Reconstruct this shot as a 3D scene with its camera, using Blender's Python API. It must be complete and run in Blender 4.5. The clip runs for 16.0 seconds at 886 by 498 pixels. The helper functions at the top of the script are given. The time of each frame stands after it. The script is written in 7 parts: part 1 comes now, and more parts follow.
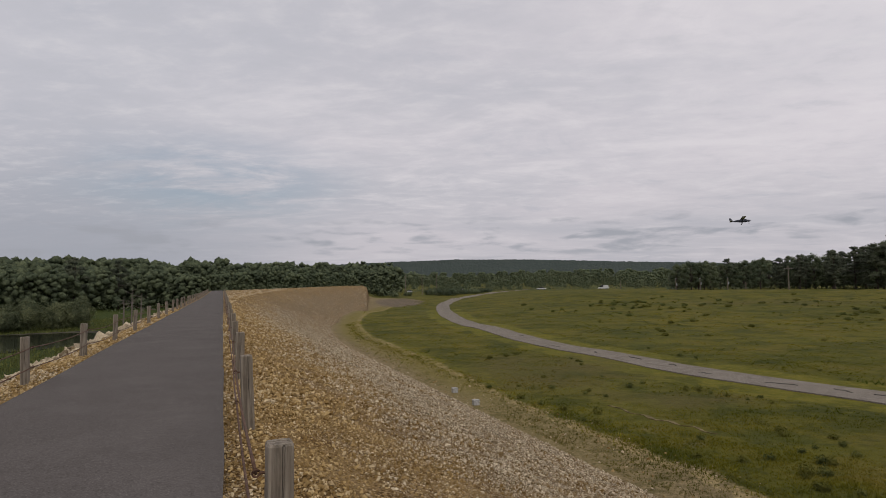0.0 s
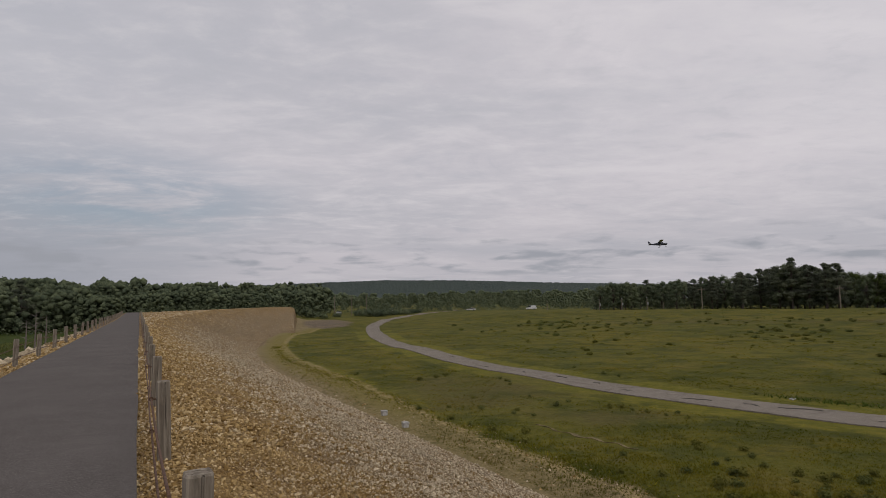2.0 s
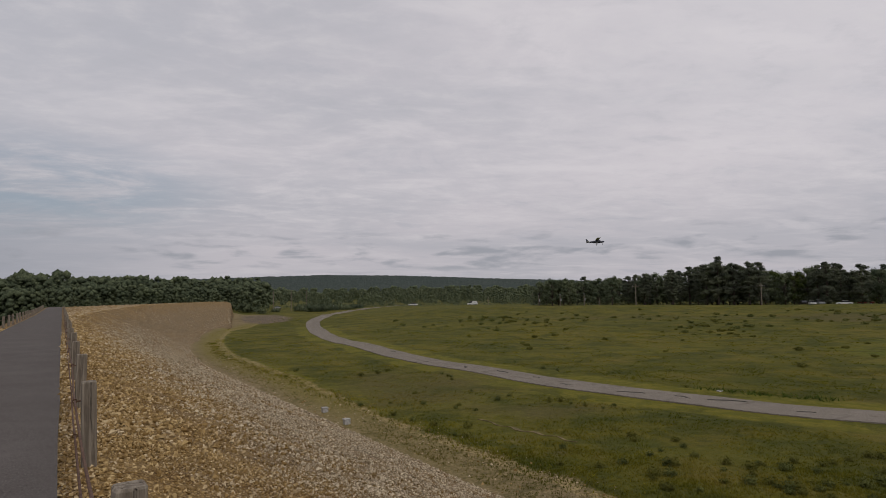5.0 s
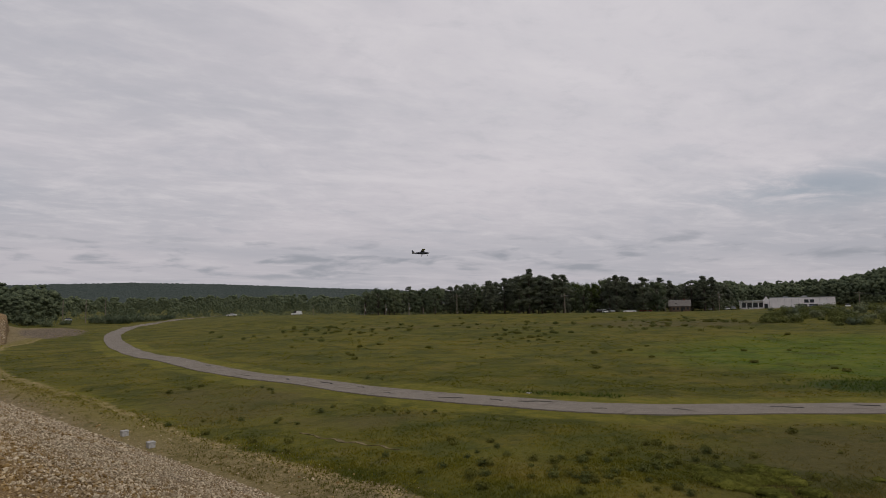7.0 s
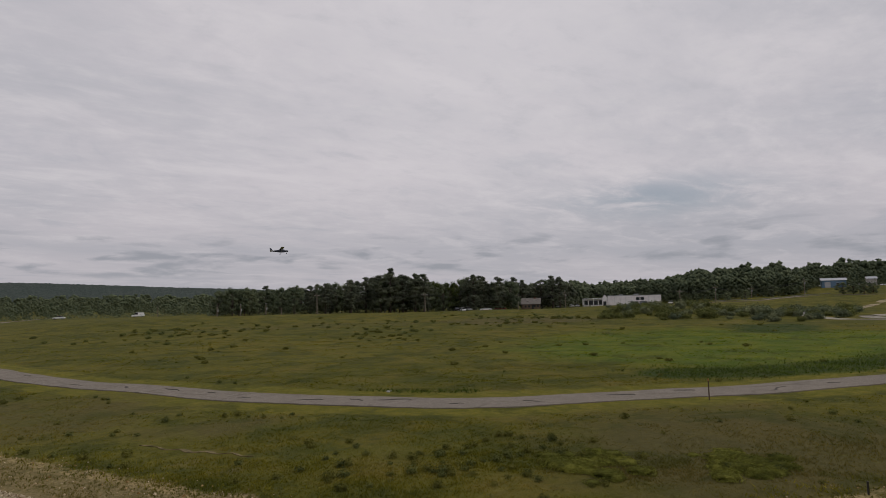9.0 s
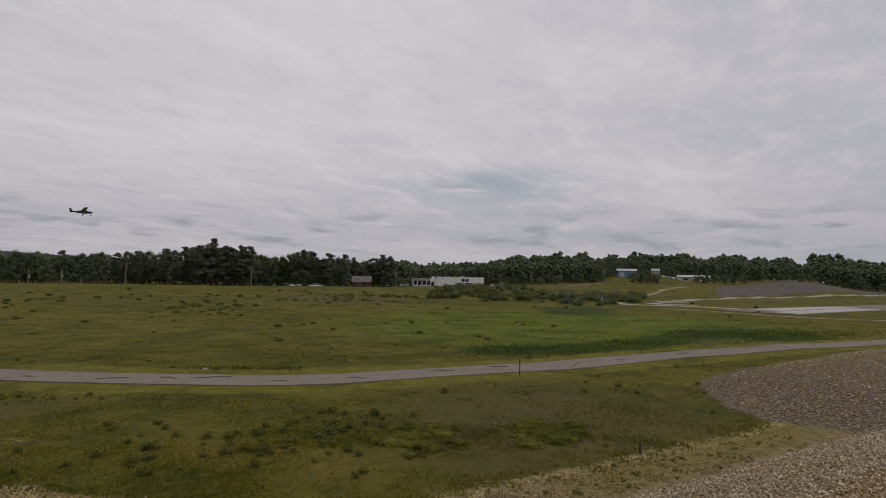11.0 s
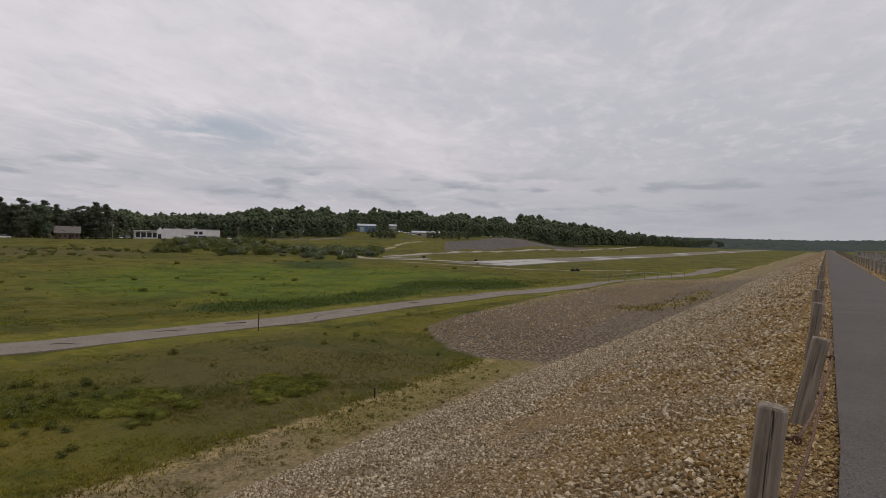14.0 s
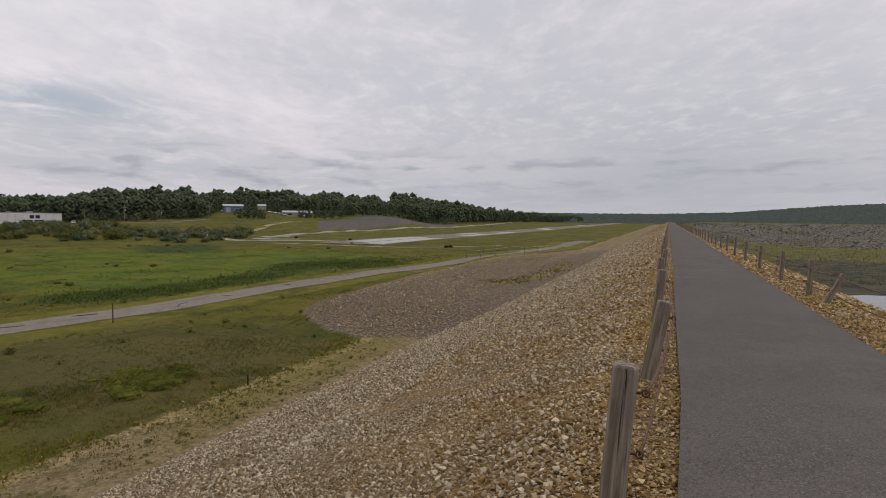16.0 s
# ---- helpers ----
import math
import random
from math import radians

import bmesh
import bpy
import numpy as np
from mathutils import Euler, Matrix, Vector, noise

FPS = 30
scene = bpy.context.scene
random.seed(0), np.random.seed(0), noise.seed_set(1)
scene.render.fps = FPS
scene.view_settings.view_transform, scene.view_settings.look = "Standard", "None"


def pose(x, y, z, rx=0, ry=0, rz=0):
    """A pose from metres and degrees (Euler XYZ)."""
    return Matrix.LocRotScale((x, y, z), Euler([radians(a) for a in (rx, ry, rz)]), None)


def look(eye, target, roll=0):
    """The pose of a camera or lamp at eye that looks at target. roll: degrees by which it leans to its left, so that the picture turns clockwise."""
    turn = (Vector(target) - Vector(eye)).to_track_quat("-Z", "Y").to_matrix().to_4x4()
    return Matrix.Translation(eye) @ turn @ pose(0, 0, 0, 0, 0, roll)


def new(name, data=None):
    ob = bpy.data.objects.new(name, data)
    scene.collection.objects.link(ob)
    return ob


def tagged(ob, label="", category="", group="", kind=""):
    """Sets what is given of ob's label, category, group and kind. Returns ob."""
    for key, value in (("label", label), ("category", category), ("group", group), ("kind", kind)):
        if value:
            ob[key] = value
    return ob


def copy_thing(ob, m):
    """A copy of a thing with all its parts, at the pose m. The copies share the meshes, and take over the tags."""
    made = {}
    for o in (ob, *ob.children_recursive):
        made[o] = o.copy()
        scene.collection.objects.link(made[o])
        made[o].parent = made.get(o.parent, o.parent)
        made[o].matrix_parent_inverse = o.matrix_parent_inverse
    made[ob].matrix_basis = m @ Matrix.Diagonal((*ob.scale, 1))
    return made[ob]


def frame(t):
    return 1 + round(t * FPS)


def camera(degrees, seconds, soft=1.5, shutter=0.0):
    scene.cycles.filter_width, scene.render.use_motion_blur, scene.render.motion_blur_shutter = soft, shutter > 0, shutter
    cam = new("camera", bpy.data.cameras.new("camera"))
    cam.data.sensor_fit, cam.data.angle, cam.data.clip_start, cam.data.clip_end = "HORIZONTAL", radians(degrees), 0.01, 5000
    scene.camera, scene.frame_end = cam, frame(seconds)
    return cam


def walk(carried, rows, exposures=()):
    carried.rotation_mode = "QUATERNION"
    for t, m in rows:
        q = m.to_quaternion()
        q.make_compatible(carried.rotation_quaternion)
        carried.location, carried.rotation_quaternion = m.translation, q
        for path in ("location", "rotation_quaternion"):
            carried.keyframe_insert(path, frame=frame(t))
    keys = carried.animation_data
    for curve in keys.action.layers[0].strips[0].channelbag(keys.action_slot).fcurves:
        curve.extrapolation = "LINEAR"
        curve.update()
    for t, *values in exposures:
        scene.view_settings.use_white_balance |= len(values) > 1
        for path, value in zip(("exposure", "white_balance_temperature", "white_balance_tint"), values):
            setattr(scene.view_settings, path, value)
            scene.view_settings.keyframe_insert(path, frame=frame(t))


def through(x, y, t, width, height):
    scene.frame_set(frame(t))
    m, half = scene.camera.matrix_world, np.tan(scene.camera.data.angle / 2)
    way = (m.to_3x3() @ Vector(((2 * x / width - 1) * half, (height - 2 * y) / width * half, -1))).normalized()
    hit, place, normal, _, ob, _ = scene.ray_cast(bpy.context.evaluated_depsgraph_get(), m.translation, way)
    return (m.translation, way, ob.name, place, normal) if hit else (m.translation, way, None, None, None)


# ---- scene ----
# Crest of a stone-faced flood dam beside a small airfield; the camera turns on the path at the dam's bend.
EYE = 1.7
cam = camera(73.4, 16.0, soft=0.6)
PATH = [  # seconds, yaw, pitch, roll
    (0.0, 0.00, 3.28, 0.92), (0.5, -1.28, 4.29, -1.12), (1.0, -2.59, 5.07, -1.85), (1.5, -3.88, 5.58, 0.19),
    (2.0, -6.68, 5.16, 1.05), (2.5, -8.31, 4.93, 1.54), (3.0, -9.09, 5.15, 1.83), (5.5, -14.69, 4.30, 0.25),
    (6.0, -18.61, 3.92, -0.06), (6.5, -24.37, 4.95, 0.91), (7.0, -28.87, 5.29, 0.94), (7.5, -32.10, 5.60, 1.13),
    (8.0, -35.46, 5.45, 1.38), (8.5, -38.57, 5.18, 0.91), (9.0, -42.13, 4.95, 1.33), (9.5, -46.91, 4.45, 1.83),
    (12.0, -65.48, 1.84, -2.63), (12.5, -69.81, 1.30, -2.51), (13.0, -74.06, 0.52, -2.46), (13.5, -78.27, -0.53, -2.51),
    (14.0, -82.77, -1.13, -1.64), (14.5, -87.27, -1.69, -1.12), (15.0, -90.93, -2.08, -0.60), (15.5, -93.19, -2.54, -0.86),
    (16.0, -94.85, -2.97, -0.62),
]


def stand(t):
    """The camera steps about a quarter of a metre ahead between 3.2 and 5.3 s."""
    k = 0.25 * min(max((5.3 - t) / 2.0, 0.0), 1.0)
    return (0.340 * k, -0.940 * k, EYE)


walk(cam, [(t, pose(*stand(t), 90 + pitch, roll, yaw)) for t, yaw, pitch, roll in PATH], exposures=[(0.0, -0.02), (1.5, -0.12), (2.0, -0.14), (5.5, -0.17), (7.0, -0.18), (9.0, -0.22), (12.0, -0.15), (12.5, -0.13), (14.5, 0.08), (16.0, 0.17)])


# ---------------------------------------------------------------- light
def node(nt, kind, x=None, **values):
    n = nt.nodes.new(kind)
    for k, v in values.items():
        if k == "op":
            n.operation = v
        elif k == "blend":
            n.blend_type = v
        elif k == "data":
            n.data_type = v
    return n


class Tree:
    """A small builder for node trees: each method returns an output socket."""

    def __init__(self, nt):
        self.nt = nt
        nt.nodes.clear()

    def link(self, value, socket):
        if isinstance(value, bpy.types.NodeSocket):
            self.nt.links.new(value, socket)
        elif value is not None:
            if socket.type == "RGBA" and isinstance(value, (tuple, list)) and len(value) == 3:
                value = (*value, 1.0)
            socket.default_value = value

    def math(self, op, a, b=None, clamp=False):
        n = node(self.nt, "ShaderNodeMath", op=op)
        n.use_clamp = clamp
        self.link(a, n.inputs[0])
        if b is not None:
            self.link(b, n.inputs[1])
        return n.outputs[0]

    def vec(self, op, a, b=None):
        n = node(self.nt, "ShaderNodeVectorMath", op=op)
        self.link(a, n.inputs[0])
        if b is not None:
            self.link(b, n.inputs[1])
        return n.outputs[0]

    def mix(self, fac, a, b, blend="MIX"):
        n = node(self.nt, "ShaderNodeMix", data="RGBA", blend=blend)
        n.clamp_factor = True
        self.link(fac, n.inputs[0])
        self.link(a, n.inputs[6])
        self.link(b, n.inputs[7])
        return n.outputs[2]

    def noise(self, vector, scale, detail=4.0, rough=0.55, lac=2.0, warp=0.0):
        n = node(self.nt, "ShaderNodeTexNoise")
        self.link(vector, n.inputs["Vector"])
        for k, v in (("Scale", scale), ("Detail", detail), ("Roughness", rough), ("Lacunarity", lac), ("Distortion", warp)):
            n.inputs[k].default_value = v
        return n.outputs["Fac"]

    def voronoi(self, vector, scale, feature="F1", out="Distance", rand=1.0):
        n = node(self.nt, "ShaderNodeTexVoronoi")
        n.feature = feature
        self.link(vector, n.inputs["Vector"])
        n.inputs["Scale"].default_value = scale
        n.inputs["Randomness"].default_value = rand
        return n.outputs[out]

    def step(self, value, lo, hi, a=0.0, b=1.0):
        n = node(self.nt, "ShaderNodeMapRange")
        n.interpolation_type = "SMOOTHSTEP"
        self.link(value, n.inputs[0])
        for i, v in enumerate((lo, hi, a, b)):
            n.inputs[i + 1].default_value = v
        return n.outputs[0]

    def mapped(self, vector, scale=(1, 1, 1), turn=(0, 0, 0)):
        n = node(self.nt, "ShaderNodeMapping")
        self.link(vector, n.inputs[0])
        n.inputs["Rotation"].default_value = [radians(a) for a in turn]
        n.inputs["Scale"].default_value = scale
        return n.outputs[0]

    def attr(self, name):
        n = node(self.nt, "ShaderNodeAttribute")
        n.attribute_name = name
        return n.outputs["Fac"]

    def position(self):
        return node(self.nt, "ShaderNodeNewGeometry").outputs["Position"]

    def island(self):
        return node(self.nt, "ShaderNodeNewGeometry").outputs["Random Per Island"]

    def chance(self):
        return node(self.nt, "ShaderNodeObjectInfo").outputs["Random"]

    def own(self):
        return node(self.nt, "ShaderNodeTexCoord").outputs["Object"]

    def bump(self, height, strength=0.5, distance=0.02):
        n = node(self.nt, "ShaderNodeBump")
        n.inputs["Strength"].default_value = strength
        n.inputs["Distance"].default_value = distance
        self.link(height, n.inputs["Height"])
        return n.outputs[0]

    def surface(self, colour, rough=0.9, metal=0.0, normal=None, spec=0.3, through=0.0, transmission=0.0):
        p = node(self.nt, "ShaderNodeBsdfPrincipled")
        self.link(colour, p.inputs["Base Color"])
        self.link(rough, p.inputs["Roughness"])
        self.link(metal, p.inputs["Metallic"])
        p.inputs["Specular IOR Level"].default_value = spec
        p.inputs["Transmission Weight"].default_value = transmission
        if normal is not None:
            self.link(normal, p.inputs["Normal"])
        shader = p.outputs[0]
        if through:
            t = node(self.nt, "ShaderNodeBsdfTranslucent")
            self.link(colour, t.inputs[0])
            m = node(self.nt, "ShaderNodeMixShader")
            m.inputs[0].default_value = through
            self.nt.links.new(shader, m.inputs[1])
            self.nt.links.new(t.outputs[0], m.inputs[2])
            shader = m.outputs[0]
        out = node(self.nt, "ShaderNodeOutputMaterial")
        self.nt.links.new(shader, out.inputs[0])


SUN_UP, SUN_TURN = 52.0, 150.0  # degrees; the turn runs clockwise from +y
world = bpy.data.worlds.new("sky")
scene.world = world
world.use_nodes = True
w = Tree(world.node_tree)
sky = node(w.nt, "ShaderNodeTexSky")
sky.sky_type = "NISHITA"
sky.sun_disc = False
sky.sun_elevation, sky.sun_rotation = radians(SUN_UP), radians(SUN_TURN)
sky.air_density, sky.dust_density = 1.0, 2.5
ray = node(w.nt, "ShaderNodeTexCoord").outputs["Generated"]
part3 = node(w.nt, "ShaderNodeSeparateXYZ")
w.link(ray, part3.inputs[0])
up = w.math("MAXIMUM", part3.outputs[2], 0.0)
lift = w.math("ADD", up, 0.10)
deck = node(w.nt, "ShaderNodeCombineXYZ")
w.link(w.math("DIVIDE", part3.outputs[0], lift), deck.inputs[0])
w.link(w.math("DIVIDE", part3.outputs[1], lift), deck.inputs[1])
broad = w.noise(w.mapped(deck.outputs[0], (0.30, 0.45, 1), (0, 0, 20)), 1.0, 4.0, 0.45, 2.0, 0.3)
fine = w.noise(w.mapped(deck.outputs[0], (1.0, 1.5, 1), (0, 0, 40)), 1.5, 9.0, 0.62, 2.1, 0.5)
low = w.noise(w.mapped(ray, (10.0, 10.0, 52.0)), 1.0, 6.0, 0.52, 2.0, 0.2)
ripple = w.noise(w.mapped(deck.outputs[0], (5.0, 7.5, 1), (0, 0, 25)), 1.0, 7.0, 0.6, 2.2, 0.2)


def lobe(bearing, elev, width, k):
    """1 in one direction of the sky, falling off over about width degrees."""
    b_, e_ = radians(bearing), radians(elev)
    way = (-math.sin(b_) * math.cos(e_), math.cos(b_) * math.cos(e_), math.sin(e_) * k)
    d = w.vec("DISTANCE", w.mapped(ray, (1, 1, k)), way)
    n = w.nt.nodes[-1]
    return w.step(n.outputs["Value"], math.sin(radians(width)), 0.0)


blue = w.mix(1.0, sky.outputs[0], (0.075, 0.075, 0.075), "MULTIPLY")
cloud = w.mix(w.step(broad, 0.34, 0.64), (0.500, 0.495, 0.525), (0.625, 0.590, 0.610))
cloud = w.mix(w.math("MULTIPLY", w.step(fine, 0.46, 0.70), 0.6), cloud, (0.690, 0.655, 0.665))
cloud = w.mix(w.math("MULTIPLY", w.step(fine, 0.46, 0.28), 0.45), cloud, (0.440, 0.450, 0.490))
cloud = w.mix(w.math("MULTIPLY", lobe(34, 17, 34, 1.0), 0.55), cloud, (0.455, 0.470, 0.510))
cloud = w.mix(w.math("MULTIPLY", lobe(33, 4, 32, 2.0), 0.8), cloud, (0.375, 0.390, 0.430))
cloud = w.mix(w.math("MULTIPLY", lobe(-116, 6, 44, 1.8), 0.75), cloud, (0.400, 0.412, 0.445))
cloud = w.mix(w.math("MULTIPLY", lobe(-48, 34, 42, 1.0), 0.55), cloud, (0.735, 0.705, 0.715))
cloud = w.mix(1.0, cloud, w.mix(w.step(up, 0.0, 0.24), (0.84, 0.845, 0.875), (1.0, 1.0, 1.03)), "MULTIPLY")
cloud = w.mix(w.math("MULTIPLY", w.math("MULTIPLY", w.step(ripple, 0.44, 0.78), w.step(up, 0.06, 0.16)), 0.38), cloud, (0.700, 0.672, 0.688))
cloud = w.mix(w.math("MULTIPLY", w.math("MULTIPLY", w.step(ripple, 0.50, 0.24), w.step(up, 0.06, 0.16)), 0.30), cloud, (0.455, 0.462, 0.498))
belt = w.math("MULTIPLY", w.step(up, 0.030, 0.055), w.step(up, 0.125, 0.085))
cloud = w.mix(w.math("MULTIPLY", w.math("MULTIPLY", belt, w.step(low, 0.49, 0.68)), 0.95), cloud, (0.335, 0.345, 0.385))
gap = w.math("MULTIPLY", w.math("ADD", w.math("MULTIPLY", lobe(21, 9.5, 17, 3.0), 0.9), w.math("MULTIPLY", lobe(-62, 9.0, 15, 5.0), 0.75)), w.step(fine, 0.66, 0.40))
cover = w.mix(w.math("MULTIPLY", gap, 0.8), cloud, w.mix(0.45, blue, (0.36, 0.43, 0.50)))
back = node(w.nt, "ShaderNodeBackground")
w.link(cover, back.inputs[0])
back.inputs[1].default_value = 1.05
w.nt.links.new(back.outputs[0], node(w.nt, "ShaderNodeOutputWorld").inputs[0])

sun = new("sun", bpy.data.lights.new("sun", "SUN"))
sun.data.energy, sun.data.angle, sun.data.color = 0.9, radians(20), (1.0, 0.96, 0.9)
a, e = radians(SUN_TURN), radians(SUN_UP)
sun.matrix_world = look((math.sin(a) * math.cos(e) * 60, math.cos(a) * math.cos(e) * 60, math.sin(e) * 60), (0, 0, 0))


# ---------------------------------------------------------------- materials
def material(name):
    m = bpy.data.materials.new(name)
    m.use_nodes = True
    return m, Tree(m.node_tree)


def simple(name, colour, rough=0.7, metal=0.0, spec=0.15, vary=0.12, scale=6.0, bump=0.0):
    m, t = material(name)
    n = t.noise(t.own(), scale, 6.0, 0.6)
    dark = tuple(c * (1 - 2 * vary) for c in colour)
    light = tuple(min(1.0, c * (1 + vary)) for c in colour)
    c = t.mix(t.step(n, 0.3, 0.7), dark, light)
    t.surface(c, rough, metal, t.bump(n, bump, 0.01) if bump else None, spec)
    return m


def grass_colour(t, pos):
    """Field colour: olive dry grass, greener wet patches, straw and brown seed heads."""
    wide = t.noise(t.mapped(pos, (1, 1, 0.2)), 0.035, 5.0, 0.6, 2.0, 0.6)
    mid = t.noise(t.mapped(pos, (1, 1, 0.2)), 0.22, 5.0, 0.6)
    small = t.noise(pos, 2.6, 5.0, 0.65)
    lush = t.attr("lush")
    c = t.mix(t.step(wide, 0.40, 0.62), (0.108, 0.101, 0.013), (0.150, 0.127, 0.018))
    c = t.mix(t.math("MULTIPLY", t.step(mid, 0.50, 0.72), 0.75), c, (0.185, 0.142, 0.032))
    c = t.mix(t.math("MULTIPLY", t.step(mid, 0.52, 0.36), 0.75), c, (0.066, 0.073, 0.013))
    wet = t.math("ADD", lush, t.math("MULTIPLY", t.math("SUBTRACT", wide, 0.5), 1.2))
    c = t.mix(t.step(wet, 0.25, 0.8), c, t.mix(t.step(mid, 0.35, 0.65), (0.082, 0.122, 0.012), (0.146, 0.164, 0.014)))
    c = t.mix(t.math("MULTIPLY", t.step(t.math("ADD", t.attr("reed"), t.math("MULTIPLY", t.math("SUBTRACT", mid, 0.5), 1.0)), 0.3, 0.7), 0.9), c, (0.036, 0.060, 0.012))
    blot = t.noise(t.mapped(pos, (1, 1, 0.2)), 0.75, 6.0, 0.7, 2.0, 0.8)
    c = t.mix(t.math("MULTIPLY", t.step(blot, 0.52, 0.66), 0.55), c, (0.165, 0.148, 0.030))
    c = t.mix(t.math("MULTIPLY", t.step(blot, 0.46, 0.34), 0.55), c, (0.060, 0.066, 0.018))
    verge = t.step(t.math("ADD", t.attr("verge"), t.math("MULTIPLY", t.math("SUBTRACT", mid, 0.5), 1.2)), 0.35, 0.8)
    c = t.mix(t.math("MULTIPLY", verge, 0.8), c, t.mix(t.step(blot, 0.4, 0.6), (0.146, 0.136, 0.016), (0.212, 0.180, 0.026)))
    dry = t.attr("dry")
    c = t.mix(t.math("MULTIPLY", t.step(t.math("ADD", dry, t.math("MULTIPLY", t.math("SUBTRACT", mid, 0.5), 1.4)), 0.2, 0.8), 0.75), c, (0.116, 0.094, 0.036))
    weedy = t.noise(t.mapped(pos, (1, 1, 0.2)), 0.16, 8.0, 0.72, 2.2, 0.5)
    c = t.mix(t.math("MULTIPLY", t.step(weedy, 0.52, 0.60), 0.55), c, (0.052, 0.060, 0.011))
    c = t.mix(t.math("MULTIPLY", t.step(weedy, 0.45, 0.36), 0.35), c, (0.150, 0.140, 0.026))
    c = t.mix(1.0, c, (0.86, 0.88, 0.90), "MULTIPLY")
    return t.mix(t.math("MULTIPLY", t.step(small, 0.35, 0.62), 0.65), c, t.mix(1.0, c, (0.72, 0.75, 0.70), "MULTIPLY"))


def stone_colour(t, rand, pos):
    """Quarried riprap: tan, grey and rusty faces."""
    patch = t.noise(pos, 0.45, 4.0, 0.6, 2.0, 0.4)
    tan = t.attr("tan")
    grey = t.mix(rand, (0.206, 0.168, 0.113), (0.690, 0.584, 0.412))
    warm = t.mix(rand, (0.240, 0.147, 0.050), (0.635, 0.462, 0.212))
    k = t.step(t.math("ADD", t.math("ADD", tan, t.math("MULTIPLY", t.math("SUBTRACT", patch, 0.5), 1.5)), t.math("MULTIPLY", t.math("SUBTRACT", rand, 0.5), -0.9)), 0.15, 0.85)
    c = t.mix(k, grey, warm)
    return t.mix(t.step(t.noise(pos, 18.0, 5.0, 0.65), 0.36, 0.66), t.mix(1.0, c, (0.66, 0.64, 0.62), "MULTIPLY"), c)


def ground_material():
    m, t = material("meadow_ground")
    pos = t.position()
    edge = t.math("MULTIPLY", t.math("SUBTRACT", t.noise(pos, 0.55, 6.0, 0.65), 0.5), 3.2)
    grass = grass_colour(t, pos)
    grit = t.noise(pos, 7.0, 6.0, 0.7)
    sand = t.mix(t.step(grit, 0.35, 0.7), (0.165, 0.126, 0.066), (0.305, 0.235, 0.126))
    sand = t.mix(t.math("MULTIPLY", t.step(t.noise(pos, 1.3, 6.0, 0.75), 0.46, 0.62), 0.75), sand, (0.098, 0.082, 0.034))
    lip = t.mix(t.step(grit, 0.3, 0.62), (0.190, 0.142, 0.062), (0.410, 0.318, 0.152))
    toe = t.attr("toe")
    straw = t.mix(t.step(grit, 0.35, 0.65), (0.120, 0.104, 0.024), (0.220, 0.180, 0.050))
    sand = t.mix(t.math("MULTIPLY", t.attr("verge"), 0.8), sand, straw)
    c = t.mix(t.step(t.math("ADD", toe, edge), 0.4, -0.4), grass, sand)
    lips = t.math("MULTIPLY", t.step(t.math("ADD", toe, t.math("MULTIPLY", edge, 0.35)), -0.85, -0.5), t.step(t.math("ADD", toe, t.math("MULTIPLY", edge, 0.35)), 0.25, -0.05))
    lips = t.math("MULTIPLY", lips, t.math("SUBTRACT", 0.8, t.math("MULTIPLY", t.attr("verge"), 0.3)))
    c = t.mix(t.math("MULTIPLY", lips, t.step(t.noise(pos, 1.5, 5.0, 0.7), 0.42, 0.58)), c, lip)
    worn = t.math("ADD", t.attr("bare"), t.math("MULTIPLY", edge, 0.16))
    c = t.mix(t.math("MULTIPLY", t.step(worn, 0.38, 0.75), 0.85), c, t.mix(t.step(grit, 0.35, 0.65), (0.205, 0.160, 0.090), (0.350, 0.285, 0.175)))
    stones = t.voronoi(pos, 7.0, "F1", "Color")
    sep = node(t.nt, "ShaderNodeSeparateColor")
    t.link(stones, sep.inputs[0])
    rock = t.mix(t.step(t.voronoi(pos, 7.0), 0.15, 0.8), t.mix(sep.outputs[0], (0.150, 0.116, 0.078), (0.310, 0.248, 0.172)), (0.090, 0.070, 0.048))
    c = t.mix(t.step(t.math("ADD", t.attr("rubble"), t.math("MULTIPLY", edge, 0.42)), 0.35, 0.65), c, rock)
    shale = t.mix(t.step(t.noise(pos, 0.9, 6.0, 0.75), 0.36, 0.64), (0.072, 0.062, 0.056), (0.150, 0.132, 0.118))
    c = t.mix(t.step(t.math("ADD", t.attr("shale"), t.math("MULTIPLY", edge, 0.2)), 0.35, 0.65), c, shale)
    silt = t.mix(t.step(t.noise(pos, 0.3, 6.0, 0.7), 0.40, 0.60), (0.034, 0.030, 0.022), (0.085, 0.078, 0.048))
    c = t.mix(t.step(t.math("ADD", t.attr("mud"), t.math("MULTIPLY", edge, 0.15)), 0.3, 0.6), c, silt)
    t.surface(c, 0.95, 0.0, t.bump(t.math("ADD", t.noise(pos, 5.0, 6.0, 0.7), t.math("MULTIPLY", t.voronoi(pos, 7.0), t.attr("rubble"))), 0.8, 0.12), 0.1)
    return m


def stone_material(name, rand_from):
    m, t = material(name)
    pos = t.position()
    r = t.island() if rand_from == "island" else t.chance()
    t.surface(stone_colour(t, r, pos), 0.92, 0.0, t.bump(t.noise(pos, 40.0, 5.0, 0.7), 0.5, 0.01), 0.15)
    return m


